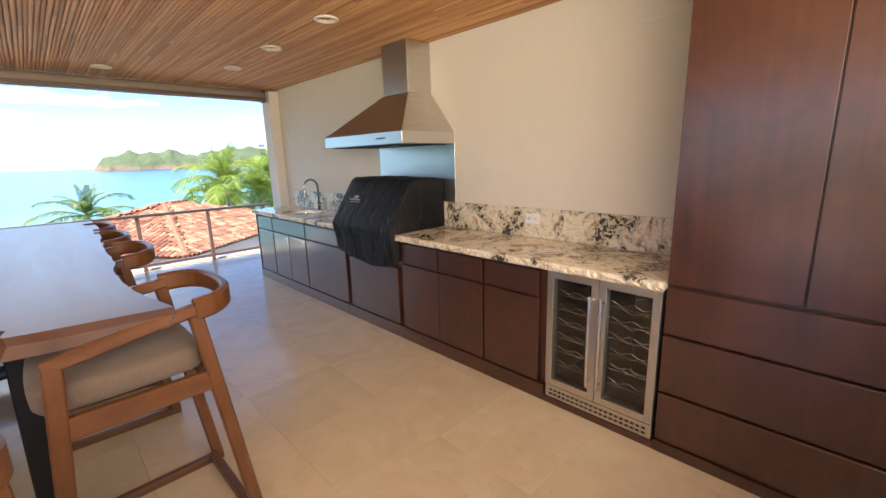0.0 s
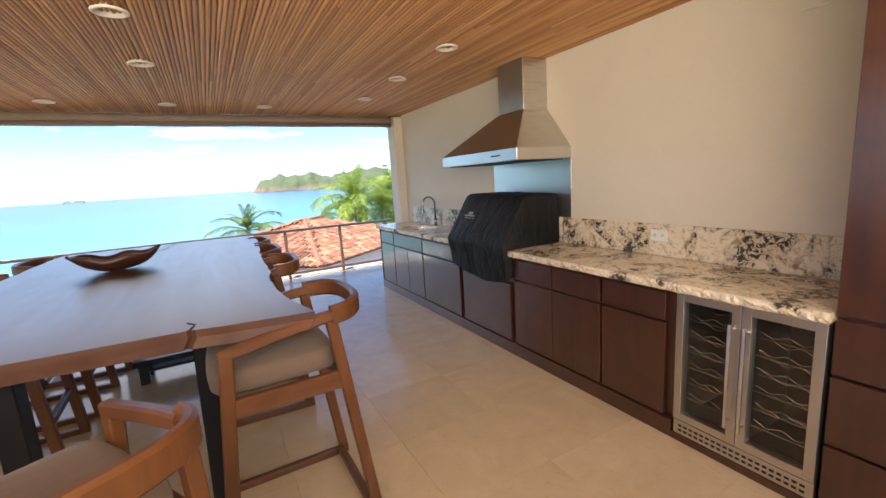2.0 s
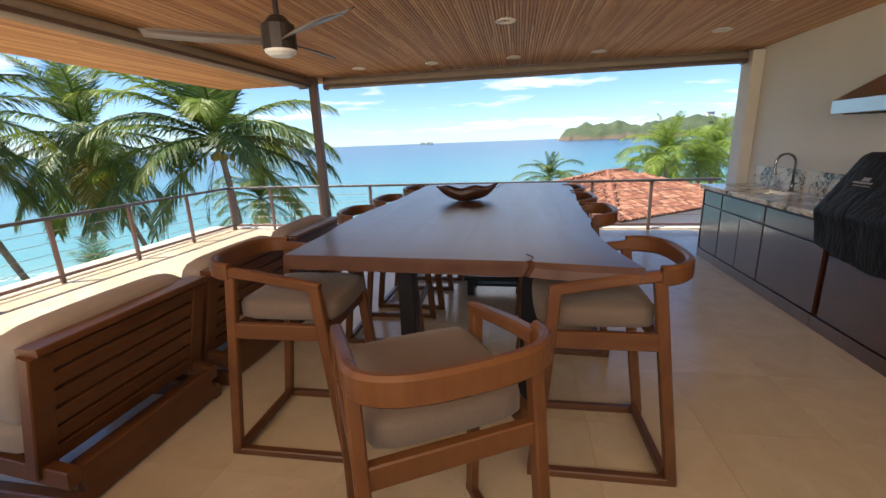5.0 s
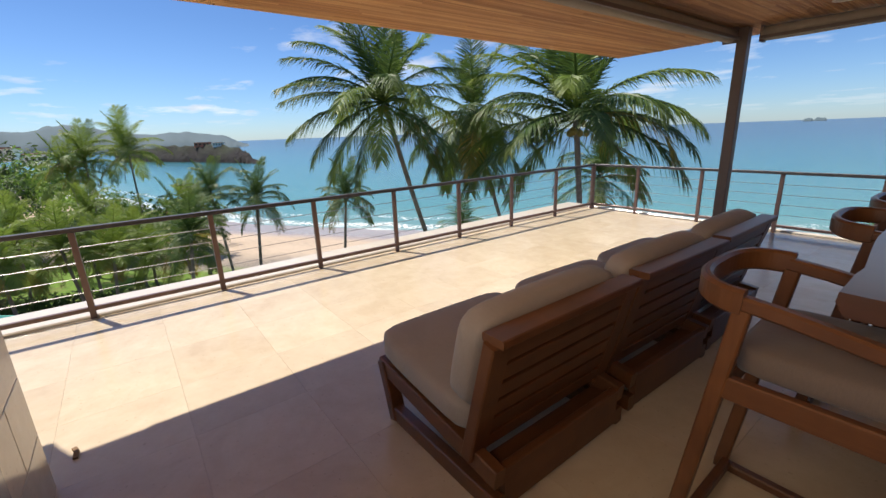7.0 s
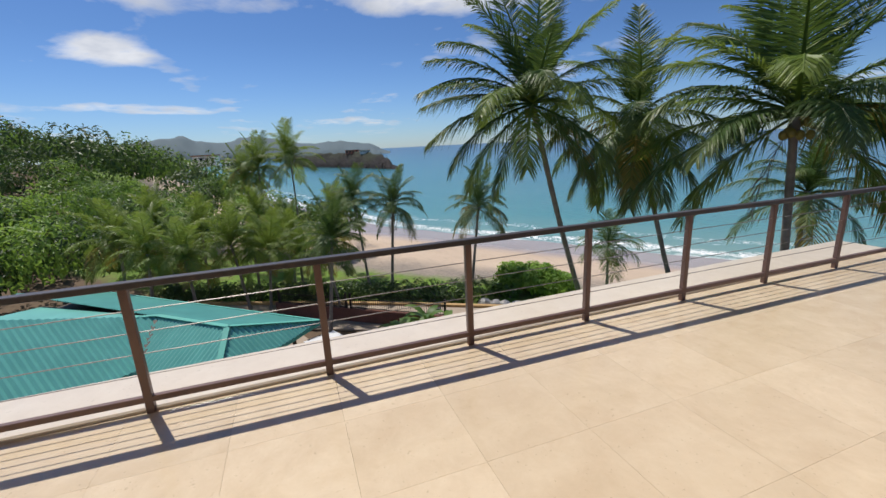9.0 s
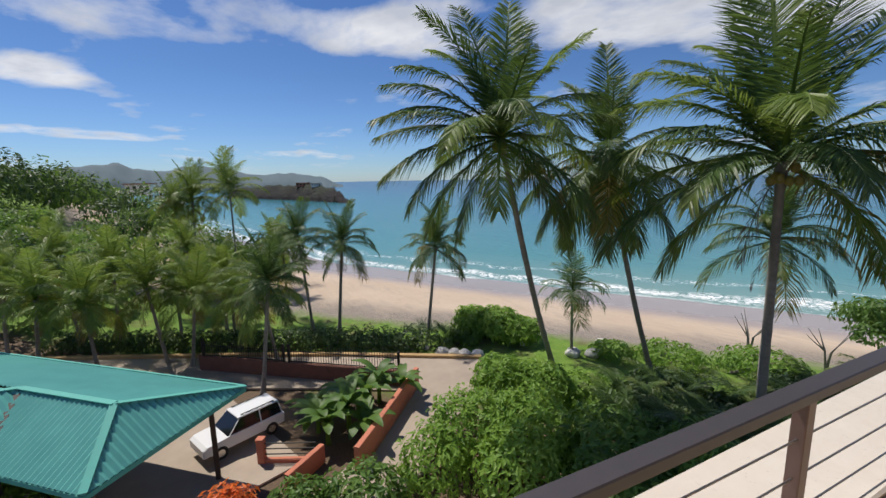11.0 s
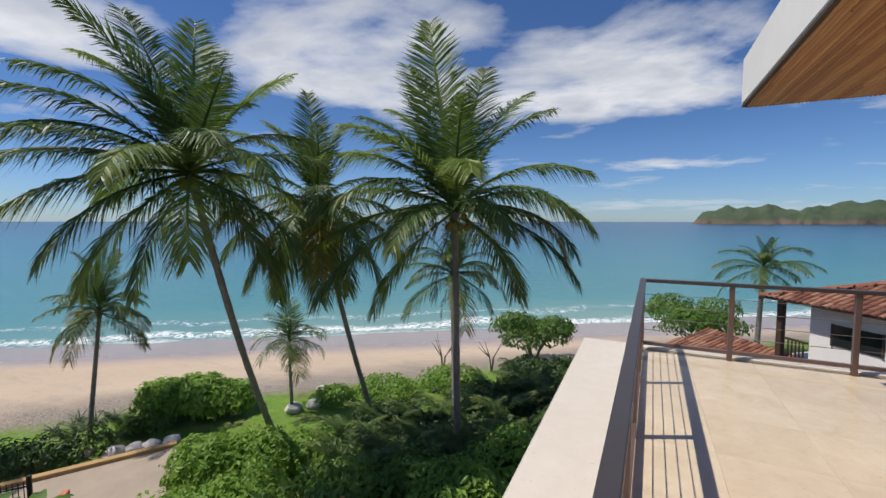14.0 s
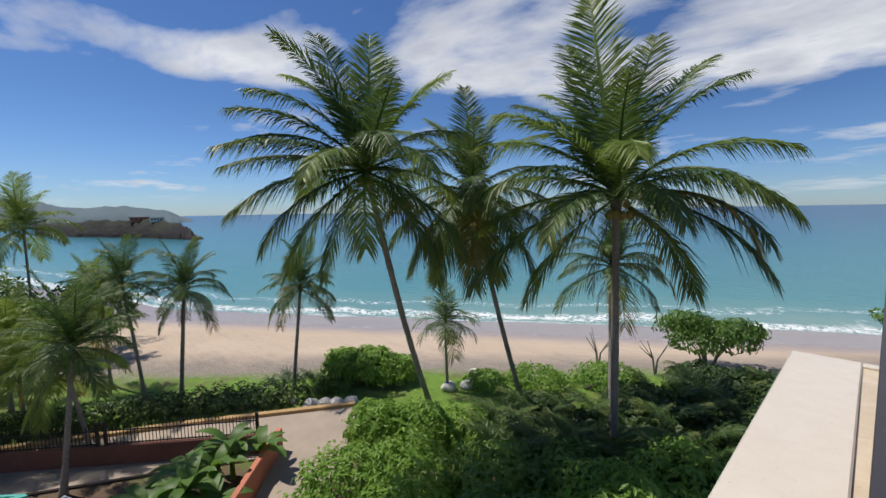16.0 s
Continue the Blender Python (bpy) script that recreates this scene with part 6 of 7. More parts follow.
def sea_tree(x, y, label, seed, r=3.0, h=3.2):
    """A low spreading tree on several thin stems."""
    rr = random.Random(seed)
    z = ground_z(x, y)
    e = empty("beach_tree", label, "tree", at=pose(x, y, z))
    bm = bmesh.new()
    blobs = []
    for k in range(9):
        a = k * 2.4 + rr.uniform(-0.4, 0.4)
        d = r * rr.uniform(0.35, 0.85)
        top = Vector((d * math.cos(a), d * math.sin(a), h * rr.uniform(0.62, 0.95)))
        tube(bm, [(0.15 * math.cos(a), 0.15 * math.sin(a), -0.1), (top.x * 0.35, top.y * 0.35, top.z * 0.42), tuple(top)], [0.09, 0.06, 0.02], 6)
        blobs.append((top.x, top.y, top.z, r * 0.42, r * 0.42, h * 0.20, 520))
    part("limbs", bm, "trunk", e, "thin branching stems")
    share("crown", leaf_mesh("crown", blobs, "leaves", seed, 0.17), e)


sea_tree(-12.6, 33.6, "low spreading green tree at the beach", 31, 3.4, 3.6)
sea_tree(-1.5, 39.0, "low spreading tree beside the neighbouring house", 32, 3.8, 4.0)


# bare stems near the beach
def bare_tree(x, y, seed, h):
    rr = random.Random(seed)
    bm = bmesh.new()
    for k in range(6):
        a = rr.uniform(0, 6.28)
        d = rr.uniform(0.4, 1.2)
        tube(bm, [(0, 0, -0.1), (0.15 * math.cos(a), 0.15 * math.sin(a), h * 0.45), (d * math.cos(a), d * math.sin(a), h * rr.uniform(0.8, 1.0))], [0.07, 0.04, 0.012], 5)
    ob = tagged(part("bare_tree", bm, "trunk"), "thin leafless tree at the top of the beach", "tree")
    ob.matrix_basis = pose(x, y, ground_z(x, y))


bare_tree(-17.4, 27.6, 2, 3.0)
bare_tree(-14.6, 29.6, 5, 2.4)


# wooded hillside
def woods(name, area, count, seed, label, mats, size=(1.6, 3.4), leaf_size=0.34, per=170):
    rr = random.Random(seed)
    lots = {m: [] for m in mats}
    done = 0
    while done < count:
        x, y = rr.uniform(area[0], area[1]), rr.uniform(area[2], area[3])
        if shore(x, y) > 36 or (x > -46 and y > -7) or (x > -36 and y > -11):
            continue
        r = rr.uniform(*size)
        lots[rr.choice(mats)].append((x, y, ground_z(x, y) + r * 1.25, r, r, r * 0.95, per))
        done += 1
    for m, blobs in lots.items():
        tagged(new(name, leaf_mesh(name, blobs, m, seed, leaf_size)), label, "trees", kind="stuff")


woods("wooded_slope", (-78, -34, -46, 6), 150, 41, "dense green trees on the slope behind the beach", ["leaves_dark", "leaves", "leaves", "leaves_lime"], (1.3, 2.9), 0.24, 480)
woods("far_woods", (-200, -78, -110, 26), 330, 42, "distant green woods round the bay", ["leaves", "leaves_dark"], (2.4, 4.6), 0.45, 220)


# spiky rosettes beside the rocks
def rosette(x, y, r, seed):
    rr = random.Random(seed)
    e = empty("spiky_plant", "grey-green spiky rosette plant at the edge of the lawn", "plant", "spiky plants by the kerb", at=pose(x, y, ground_z(x, y)))
    for k in range(22):
        bm = bmesh.new()
        rise, ln, w = radians(rr.uniform(18, 78)), r * rr.uniform(0.8, 1.15), 0.05 * r
        p, rows = Vector((0.02, 0, 0.03)), []
        for i in range(6):
            f = i / 5
            rows.append([bm.verts.new(p + Vector((0, q * w * (1.05 - f) ** 0.7, 0.02 * abs(q)))) for q in (-1, 0, 1)])
            a = rise - radians(38) * f
            p = p + Vector((math.cos(a), 0, math.sin(a))) * ln / 5
        for r0, r1 in zip(rows, rows[1:]):
            for j in (0, 1):
                bm.faces.new((r0[j], r0[j + 1], r1[j + 1], r1[j]))
        blade = part("blade", bm, "agave", e)
        blade.matrix_basis = Matrix.Rotation(k * 2.4 + rr.uniform(-0.3, 0.3), 4, "Z")


M["agave"] = leaf("grey_green_blade", (0.09, 0.13, 0.07), (0.22, 0.27, 0.16), 0.2, 0.5)
for k, (x, y, r) in enumerate(((-30.6, 12.5, 0.75), (-30.3, 13.3, 0.8), (-31.4, 13.1, 0.75), (-31.0, 11.9, 0.65), (-29.9, 14.0, 0.6))):
    rosette(x, y, r, 70 + k)


# rocks along the kerb
def rock(x, y, r, seed, label="pale boulder at the edge of the lawn"):
    bm = bmesh.new()
    bmesh.ops.create_icosphere(bm, subdivisions=3, radius=r)
    for v in bm.verts:
        v.co *= 1 + 0.28 * noise.noise(v.co / r * 1.3 + Vector((seed, 0, 0))) + 0.08 * noise.noise(v.co / r * 4 + Vector((seed, 3, 0)))
        v.co.z *= 0.72
    ob = tagged(part("rock", bm, "rock", smooth=True), label, "rock", "garden rocks")
    ob.matrix_basis = pose(x, y, ground_z(x, y) + r * 0.35)


for k, (x, y, r) in enumerate(((-26.25, 12.1, 0.40), (-25.8, 12.7, 0.36), (-25.35, 13.2, 0.38), (-24.9, 13.85, 0.38), (-22.3, 18.8, 0.45), (-21.6, 19.7, 0.42), (-25.0, 17.3, 0.30), (-22.6, 21.4, 0.3), (-19.4, 23.6, 0.28), (-27.4, 11.6, 0.22))):
    rock(x, y, r, k * 3.7)


# bananas
def banana(x, y, seed, h):
    rr = random.Random(seed)
    z = ground_z(x, y)
    e = empty("banana_plant", "banana plant with broad dark green leaves by the red wall", "plant", "banana plants", at=pose(x, y, z))
    bm = bmesh.new()
    tube(bm, [(0, 0, -0.05), (0.03, 0, h * 0.5)], [0.11, 0.07], 8)
    part("stem", bm, "leaves_lime", e)
    for k in range(9):
        bm = bmesh.new()
        a0 = radians(rr.uniform(40, 80))
        ln = rr.uniform(1.1, 1.7)
        n = 10
        p = Vector((0.03, 0, h * 0.45))
        rows = []
        for i in range(n + 1):
            f = i / n
            a = a0 - radians(95) * f
            w = 0.23 * math.sin(math.pi * min(1, f * 0.93 + 0.06)) ** 0.6
            rows.append([bm.verts.new(p + Vector((0, s * w, 0.05 * abs(s) + rr.uniform(-0.02, 0.02)))) for s in (-1, 0, 1)])
            p = p + Vector((math.cos(a), 0, math.sin(a))) * ln / n
        for r0, r1 in zip(rows, rows[1:]):
            for j in (0, 1):
                bm.faces.new((r0[j], r0[j + 1], r1[j + 1], r1[j]))
        lf = part("leaf", bm, "leaves", e, smooth=True)
        lf.matrix_basis = Matrix.Rotation(k * 2.4 + rr.uniform(-0.3, 0.3), 4, "Z")


for k, (x, y, h) in enumerate(((-22.6, 7.0, 2.6), (-21.8, 6.2, 2.2), (-21.2, 5.2, 2.4), (-22.6, 5.4, 2.0), (-20.6, 4.2, 2.0), (-21.6, 4.0, 1.8), (-22.2, 8.0, 1.9), (-20.2, 5.6, 1.5))):
    banana(x, y, k, h)


# red garden walls, gate, fence
def garden_wall(line, h, label, mat_name="salmon"):
    bm = bmesh.new()
    sweep(bm, [(x, y, G + h / 2) for x, y in line], 0.22, h, bevel=0.02)
    return tagged(part("garden_wall", bm, mat_name), label, "wall", kind="structure")


garden_wall([(-23.0, 9.1), (-22.0, 8.2), (-19.4, 5.9), (-18.15, 4.75)], 1.15, "low salmon-red rendered garden wall")
garden_wall([(-19.55, 3.8), (-18.4, 2.4)], 0.75, "short salmon-red parapet beside the yard")
garden_wall([(-23.3, 8.6), (-27.4, 3.3), (-30.6, -0.8)], 0.95, "low red wall under the iron fence, shade put into its colour", "salmon_shaded")


def iron_fence(p, q, label):
    p, q = Vector((*p, G + 0.95)), Vector((*q, G + 0.95))
    ln = (q - p).length
    d = q - p
    e = empty("iron_fence", label, "fence", at=pose(p.x, p.y, p.z, 0, 0, math.degrees(math.atan2(d.y, d.x))))
    for z in (0.06, 0.62):
        bm = bmesh.new()
        box(bm, 0, ln, -0.02, 0.02, z, z + 0.04)
        part("rail", bm, "iron", e)
    bm = bmesh.new()
    box(bm, -0.011, 0.011, -0.011, 0.011, 0, 0.8)
    me = finish("bar", bm, "iron")
    n = int(ln / 0.14)
    for k in range(n + 1):
        share("bar", me, e, Matrix.Translation((ln * k / n, 0, 0)) @ Matrix.Diagonal((1, 1, 1 + 0.22 * math.sin(math.pi * k / n), 1)))
    for x in (0, ln):
        bm = bmesh.new()
        box(bm, x - 0.06, x + 0.06, -0.06, 0.06, -0.95, 1.0, 0.01)
        part("post", bm, "iron", e)


iron_fence((-23.5, 8.35), (-27.2, 3.55), "dark iron gate with upright bars and a curved top")
iron_fence((-27.4, 3.3), (-30.4, -0.6), "dark iron fence on the low red wall")



def yard_rail(p, q):
    """A rendered post with three thin rails that close the yard."""
    d = Vector((q[0] - p[0], q[1] - p[1], 0))
    e = empty("yard_rail", "salmon-red post with three dark metal rails beside the yard", "fence", at=pose(p[0], p[1], G, 0, 0, math.degrees(math.atan2(d.y, d.x))))
    bm = bmesh.new()
    box(bm, -0.13, 0.13, -0.13, 0.13, 0.0, 1.0, 0.015)
    box(bm, -0.15, 0.15, -0.15, 0.15, 1.001, 1.06, 0.01)
    part("post", bm, "salmon", e)
    bm = bmesh.new()
    box(bm, 0.131, d.length, -0.10, 0.10, 0.0, 0.22, 0.01)
    part("kerb_wall", bm, "salmon", e)
    for z in (0.40, 0.62, 0.84):
        bm = bmesh.new()
        tube(bm, [(0.13, 0, z), (d.length, 0, z)], 0.024, 8)
        part("rail", bm, "iron", e)


yard_rail((-20.5, 1.75), (-19.6, 3.6))

# ---------------------------------------------------------------- carport and car
bm = bmesh.new()
sweep(bm, [(-18.4, -0.6, -8.85), (-26.3, -3.6, -8.85)], 8.0, 0.08)
tagged(part("pavement_carport", bm, "roadway"), "concrete floor of the carport yard", "paving", kind="structure")


def carport():
    """A hip-ended wing with its ridge along back, and a higher wing that meets it in a valley."""
    e = empty("carport", "open carport with a green corrugated metal hip roof", "carport", at=Matrix.Translation((-20.2, 1.44, -5.6)))
    back, across = Vector((-0.667, -0.745, 0)), Vector((0.745, -0.667, 0))
    R = Vector()
    K, W, H, V = across * 5.3, across * 5.3 + back * 3.65, Vector((1.75, -3.24, 1.1)), Vector((-0.75, -6.04, 1.1))
    Q, far = back * 15.4, H + back * 14.0
    L, top = W + Vector((4.4, -5.3, 0)), V + Vector((1.6, -7.2, 1.0))

    def slope(q0, q1, r0, r1, run_up, name="roof_slope"):
        """A corrugated face q0-q1-r1-r0 whose ribs follow the direction run_up."""
        bm = bmesh.new()
        nrm = (q1 - q0).cross(r0 - q0)
        if nrm.length < 0.01:
            nrm = (q1 - q0).cross(r1 - q0)
        nrm = nrm.normalized() * (1 if nrm.z > 0 else -1)
        ux = nrm.cross(run_up).normalized()
        uy = ux.cross(nrm)
        poly = [((p - q0).dot(ux), (p - q0).dot(uy)) for p in (q0, q1, r1, r0)]
        lo, hi = min(p[0] for p in poly) + 0.01, max(p[0] for p in poly) - 0.01
        n = int((hi - lo) / 0.19) * 2
        prev = None
        for i in range(n + 1):
            x = lo + (hi - lo) * i / n
            cuts = []
            for (ax, ay), (bx, by) in zip(poly, poly[1:] + poly[:1]):
                if (ax - x) * (bx - x) <= 0 and abs(ax - bx) > 1e-6:
                    cuts.append(ay + (by - ay) * (x - ax) / (bx - ax))
            if len(cuts) < 2:
                prev = None
                continue
            o = nrm * (0.055 if i % 2 else 0.0)
            cur = [bm.verts.new(q0 + ux * x + uy * c + o) for c in (min(cuts), max(cuts))]
            if prev:
                bm.faces.new((prev[0], cur[0], cur[1], prev[1]))
            prev = cur
        part(name, bm, "roofmetal", e)

    slope(R, Q, H, far, H - R - back * (H - R).dot(back))
    slope(K, W, H, V, H - K - back * (H - K).dot(back))
    slope(R, K, H, H, H - (R + across * (H - R).dot(across)))
    wing = (L - W).normalized()
    slope(W, L, V, top, V - W - wing * (V - W).dot(wing))
    bm = bmesh.new()
    vs = [bm.verts.new(p) for p in (V, top, top + Vector((-5.5, -3.5, -1.6)), V + back * 8 + Vector((0, 0, -0.4)))]
    bm.faces.new(vs)
    part("roof_slope", bm, "roofmetal", e)
    for q0, q1, w, name in ((R, H, 0.2, "ridge_cap"), (K, H, 0.2, "ridge_cap"), (H, V, 0.2, "ridge_cap"), (V, top, 0.2, "ridge_cap"), (R, Q, 0.08, "eave_flashing")):
        bm = bmesh.new()
        sweep(bm, [q0 + Vector((0, 0, 0.07)), q1 + Vector((0, 0, 0.07))], w, 0.03)
        part(name, bm, "roofcap", e)
    bm = bmesh.new()
    sweep(bm, [W + Vector((0, 0, 0.02)), V + Vector((0, 0, 0.02))], 0.16, 0.05)
    part("valley_gutter", bm, "iron", e)
    for q0, q1 in ((R, K), (K, W), (W, L), (R, Q)):
        bm = bmesh.new()
        sweep(bm, [q0 - Vector((0, 0, 0.07)), q1 - Vector((0, 0, 0.07))], 0.05, 0.13)
        part("eave_board", bm, "roofcap", e)
    bm = bmesh.new()
    vs = [bm.verts.new(q - Vector((0, 0, 0.12))) for q in (R, K, W, L, L + back * 9, Q)]
    bm.faces.new(vs)
    part("ceiling_lining", bm, "darkwood", e)
    for q in (across * 0.7 + back * 0.9, across * 4.6 + back * 0.9, across * 0.7 + back * 6, across * 4.6 + back * 4.6, across * 0.7 + back * 11, W + wing * 4 + back * 1.2):
        bm = bmesh.new()
        box(bm, q.x - 0.08, q.x + 0.08, q.y - 0.08, q.y + 0.08, -3.25, -0.12, 0.01)
        part("post", bm, "darkwood", e)


carport()


def car():
    """A parked off-roader, nose along +x."""
    e = empty("parked_car", "white off-road car with roof rails parked beside the carport", "car", at=pose(-22.3, 1.05, -8.76, 0, 0, -66) @ Matrix.Diagonal((0.72, 0.72, 0.72, 1)))
    bm = bmesh.new()
    prof = [(-2.2, 0.45), (-2.25, 0.95), (-2.1, 1.05), (1.0, 1.05), (2.05, 0.98), (2.25, 0.85), (2.25, 0.45)]
    loops = []
    for y, k in ((-0.92, 0.97), (-0.85, 1.0), (0.85, 1.0), (0.92, 0.97)):
        loops.append([bm.verts.new((x * k, y, z)) for x, z in prof])
    for r, s in zip(loops, loops[1:]):
        for j in range(len(prof)):
            bm.faces.new((r[j], s[j], s[(j + 1) % len(prof)], r[(j + 1) % len(prof)]))
    bm.faces.new(loops[0][::-1]), bm.faces.new(loops[-1])
    bmesh.ops.recalc_face_normals(bm, faces=bm.faces[:])
    body = part("body", bm, "carpaint", e)
    bm = bmesh.new()
    lo = [bm.verts.new(p) for p in ((-2.12, -0.84, 1.05), (0.98, -0.84, 1.05), (0.98, 0.84, 1.05), (-2.12, 0.84, 1.05))]
    hi = [bm.verts.new(p) for p in ((-1.95, -0.68, 1.70), (0.30, -0.68, 1.70), (0.30, 0.68, 1.70), (-1.95, 0.68, 1.70))]
    for i in range(4):
        j = (i + 1) % 4
        bm.faces.new((lo[i], lo[j], hi[j], hi[i]))
    part("windows", bm, "carglass", body, "dark tinted windows")
    bm = bmesh.new()
    box(bm, -2.0, 0.33, -0.71, 0.71, 1.69, 1.77, 0.03, 2)
    for x in (-1.98, -0.85, 0.25):
        for s in (-1, 1):
            x2 = x + (0.66 if x > 0 else (-0.12 if x < -1.5 else 0.0))
            sweep(bm, [(x, s * 0.70, 1.70), (x2, s * 0.855, 1.04)], 0.07, 0.03)
    part("roof", bm, "carpaint", e)
    for s in (-1, 1):
        bm = bmesh.new()
        sweep(bm, [(-1.8, s * 0.60, 1.82), (0.1, s * 0.60, 1.82)], 0.04, 0.04)
        for x in (-1.7, -0.8, 0.0):
            box(bm, x - 0.03, x + 0.03, s * 0.60 - 0.02, s * 0.60 + 0.02, 1.765, 1.81)
        part("roof_rail", bm, "iron", e)
    for x in (-1.4, 1.4):
        for s in (-1, 1):
            bm = bmesh.new()
            tube(bm, [(x, s * 0.72, 0.36), (x, s * 0.94, 0.36)], 0.36, 20)
            wheel = part("wheel", bm, "tyre", e)
            bm = bmesh.new()
            tube(bm, [(x, s * 0.935, 0.36), (x, s * 0.948, 0.36)], 0.2, 16)
            part("rim", bm, "steel", wheel)


car()


# ---------------------------------------------------------------- neighbouring house
def neighbour():
    L, N = Vector((-1.3, 21.4, -1.30)), Vector((3.76, 14.9, -1.30))
    ang = math.degrees(math.atan2(N.y - L.y, N.x - L.x))
    e = empty("neighbour_house", "white house with a clay tile hip roof beside the terrace", "house", at=pose(L.x, L.y, 0, 0, 0, ang))
    w, d, ze, rise = (N - L).length, 9.0, -1.30, 1.25
    # local frame: x from L to N, y away from the terrace
    o = 0.55
    bm = bmesh.new()
    box(bm, o + 0.9, w - o, o, d - o, -9.2, ze + 0.02)
    box(bm, 0.2, o + 0.9, o + 0.3, d - o, -9.2, ze - 2.2)
    wall = part("wall", bm, "white", e)
    bm = bmesh.new()
    ridge0, ridge1 = Vector((w / 2, w / 2, ze + rise)), Vector((w / 2, d - w / 2 + 0.4, ze + rise))
    cs = [Vector((0, 0, ze)), Vector((w, 0, ze)), Vector((w, d, ze)), Vector((0, d, ze))]
    v = [bm.verts.new(c - Vector((0, 0, 0.02))) for c in cs] + [bm.verts.new(ridge0 - Vector((0, 0, 0.03))), bm.verts.new(ridge1 - Vector((0, 0, 0.03)))]
    for f in ((0, 1, 4), (1, 2, 5, 4), (2, 3, 5), (3, 0, 4, 5), (3, 2, 1, 0)):
        bm.faces.new([v[i] for i in f])
    roof = part("roof", bm, "darkwood", e)
    # barrel tiles on the two slopes that can be seen, course by course
    verts, faces = [], []
    rr = random.Random(5)

    def lay(q0, q1, r0, r1):
        wv = q1 - q0
        n = int(wv.length / 0.21)
        m = int((((r0 + r1) - (q0 + q1)) / 2).length / 0.33)
        nrm = wv.cross(r0 - q0).normalized()
        if nrm.z < 0:
            nrm = -nrm
        for i in range(n):
            c = (i + 0.5) / n
            foot = q0 + wv * c
            # straight up the slope, cut by the hips
            slope = ((r0 + r1) / 2 - (q0 + q1) / 2)
            slope = slope - wv.normalized() * slope.dot(wv.normalized())
            reach = min(1.0, 2.0 * min(c, 1 - c) * (wv.length / 2) / max(0.01, (wv.length - (r1 - r0).length) / 2))
            t = wv.normalized()
            g = slope.normalized()
            ln = slope.length * reach
            k = int(ln / 0.34)
            for j in range(k + 1):
                a = foot + g * (j * 0.34) + t * rr.uniform(-0.012, 0.012)
                rad = 0.085 * rr.uniform(0.92, 1.08)
                b0 = len(verts)
                lift = nrm * (0.012 + rr.uniform(0, 0.012))
                for s, extra in ((0.0, 0.02), (0.38, 0.0)):
                    for q in range(5):
                        th = math.pi * q / 4
                        p = a + g * s + t * rad * math.cos(th) + nrm * (rad * 0.75 * math.sin(th) + extra) + lift
                        verts.append(tuple(p))
                for q in range(4):
                    faces.append((b0 + q, b0 + q + 1, b0 + q + 6, b0 + q + 5))

    lay(cs[0], cs[1], ridge0, ridge0)
    lay(cs[1], cs[2], ridge0, ridge1)
    lay(cs[3], cs[0], ridge1, ridge0)
    me = bpy.data.meshes.new("clay_tiles")
    me.from_pydata(verts, [], faces)
    me.materials.append(M["clay"])
    ob = tagged(new("clay_tiles", me), "weathered red clay barrel tiles", kind="stuff")
    ob.parent = roof
    for a, b in ((cs[0], ridge0), (cs[1], ridge0), (ridge0, ridge1)):
        bm = bmesh.new()
        tube(bm, [a + Vector((0, 0, 0.03)), b + Vector((0, 0, 0.05))], 0.11, 8)
        part("ridge_tiles", bm, "clay", roof)
    win = part("window", box(bmesh.new(), o + 1.6, o + 3.0, o - 0.03, o - 0.003, ze - 1.25, ze - 0.55), "glassdark", e)
    bm = bmesh.new()
    for x in (o + 1.6, o + 2.3, o + 2.97):
        box(bm, x - 0.03, x + 0.03, o - 0.045, o - 0.031, ze - 1.27, ze - 0.53)
    part("window_frame", bm, "darkwood", win)
    bm = bmesh.new()
    box(bm, 0.35, 0.55, 0.45, 0.65, ze - 2.2, ze - 0.03, 0.01)
    part("porch_post", bm, "darkwood", e)
    bm = bmesh.new()
    for k in range(5):
        box(bm, 0.75 + k * 0.13, 0.79 + k * 0.13, 0.50, 0.54, ze - 2.2, ze - 1.45)
    box(bm, 0.65, 1.42, 0.47, 0.57, ze - 1.45, ze - 1.38)
    part("balustrade", bm, "darkwood", e)
    bm = bmesh.new()
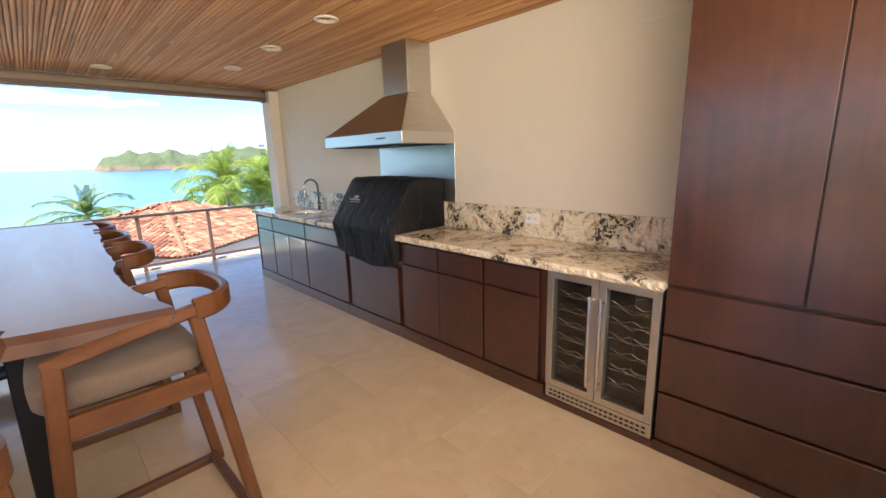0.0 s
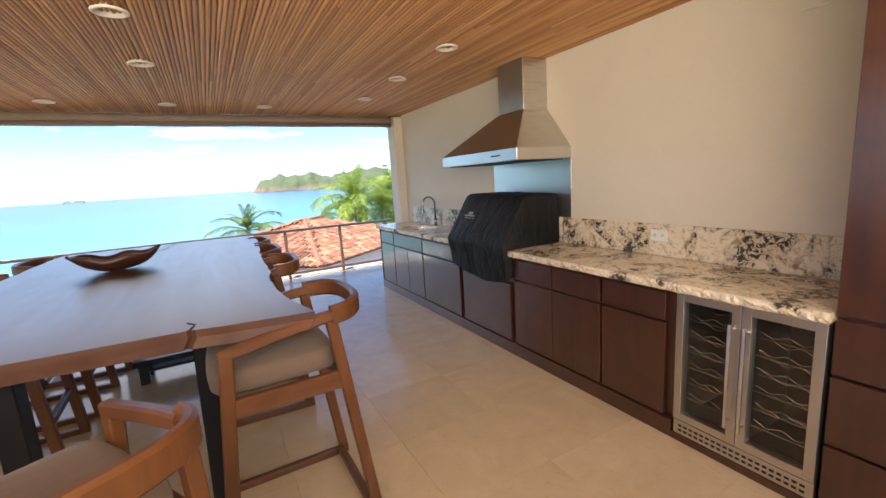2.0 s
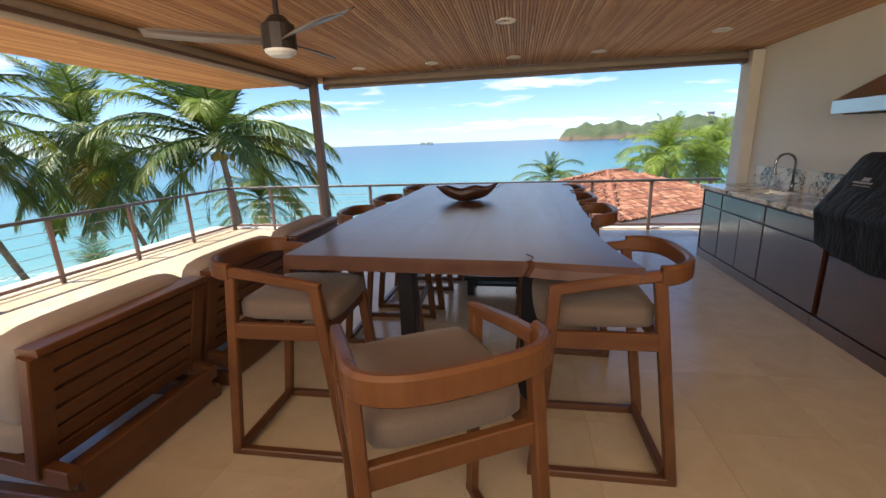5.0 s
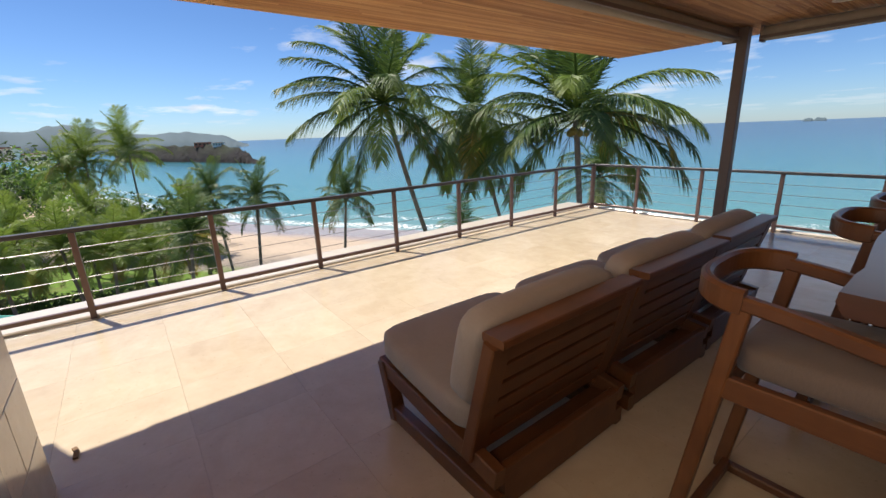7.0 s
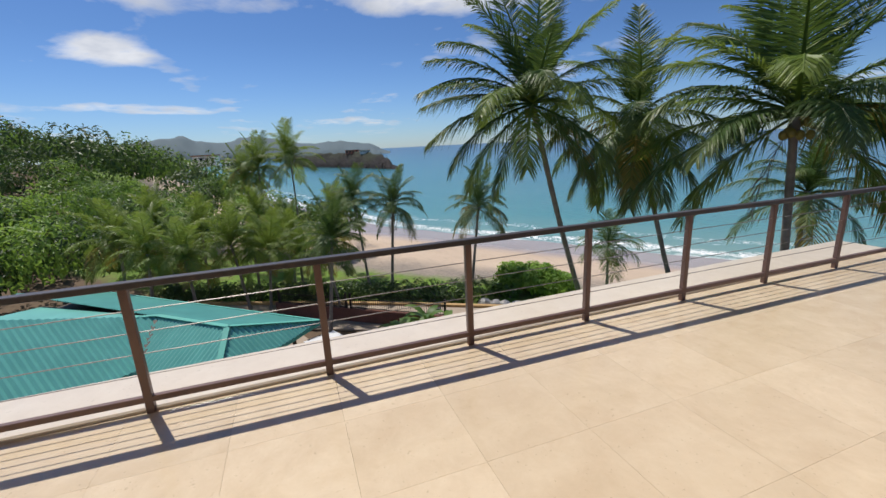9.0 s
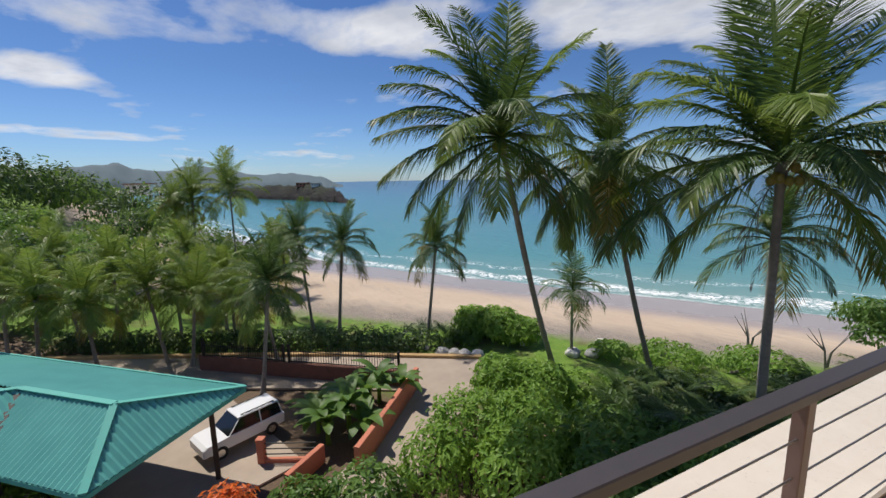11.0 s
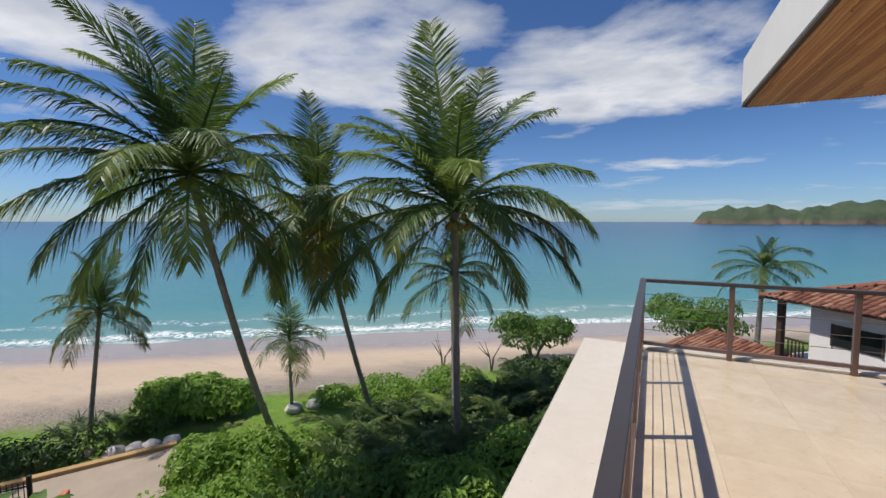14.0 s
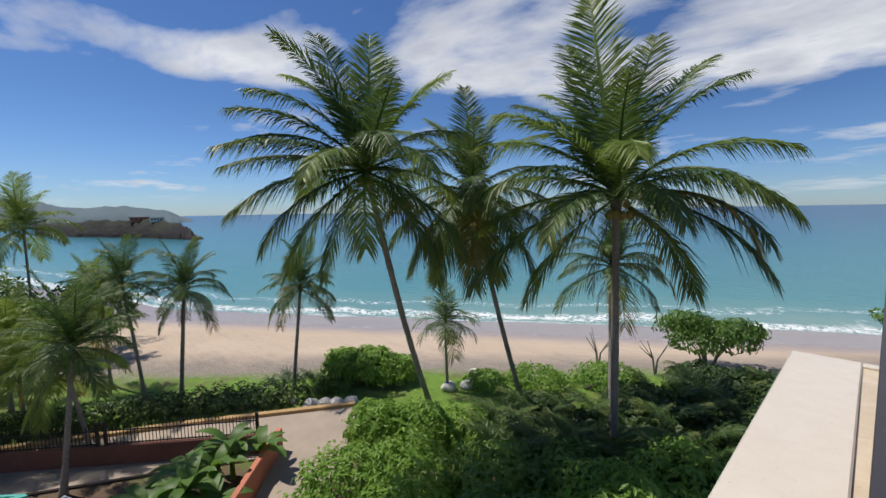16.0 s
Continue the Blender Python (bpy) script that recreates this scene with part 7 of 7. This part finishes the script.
    v = [bm.verts.new(p) for p in ((-3.5, -1.6, ze - 3.0), (6.5, -1.8, ze - 3.1), (6.5, 0.55, ze - 2.3), (-2.0, 0.75, ze - 2.2))]
    bm.faces.new(v)
    low = part("lower_roof", bm, "darkwood", e)
    verts.clear(), faces.clear()
    lay(Vector((-3.5, -1.6, ze - 2.97)), Vector((6.5, -1.8, ze - 3.07)), Vector((-3.0, 0.7, ze - 2.2)), Vector((6.5, 0.55, ze - 2.28)))
    me = bpy.data.meshes.new("clay_tiles")
    me.from_pydata(verts, [], faces)
    me.materials.append(M["clay"])
    ob = tagged(new("clay_tiles", me), "weathered red clay tiles of the lower roof", kind="stuff")
    ob.parent = low


neighbour()

# ---------------------------------------------------------------- floor and wall tiles
PITCH = 0.625
bm = bmesh.new()
box(bm, 0.0005, PITCH - 0.0005, 0.0005, PITCH - 0.0005, -0.013, 0.0)
tile_mesh = finish("tile", bm, "tile")
floor = bpy.data.objects["floor"]
for i in range(-13, 10):
    for j in range(-5, 11):
        x, y = 2.08 + (i - 0) * PITCH, 1.085 + j * PITCH
        if x < RAIL_X - 0.5 or x > WALL_X - 0.1 or y > RAIL_Y - 0.1:
            continue
        x0, x1 = max(x, RAIL_X - 0.14), x + PITCH
        y1 = min(y + PITCH, RAIL_Y + 0.06)
        if x1 - x < PITCH - 1e-6 or x0 > x or y1 < y + PITCH:
            bm = bmesh.new()
            box(bm, x0 + 0.0005, x1 - 0.0005, y + 0.0005, y1 - 0.0005, -0.013, 0.0)
            part("tile", bm, "tile", floor)
        else:
            share("tile", tile_mesh, floor, pose(x, y, 0))
house = bpy.data.objects["wall_house"]
for r in range(9):
    cuts = (-2.95, -2.35) if r % 2 == 0 else (-2.95, -2.65, -2.30)
    for x0, x1 in zip(cuts, cuts[1:]):
        bm = bmesh.new()
        box(bm, x0 + 0.002, x1 - 0.002, BACK_Y - 0.012, BACK_Y, r * 0.3 + 0.002, r * 0.3 + 0.298, 0.002)
        part("tile", bm, "walltile", house)
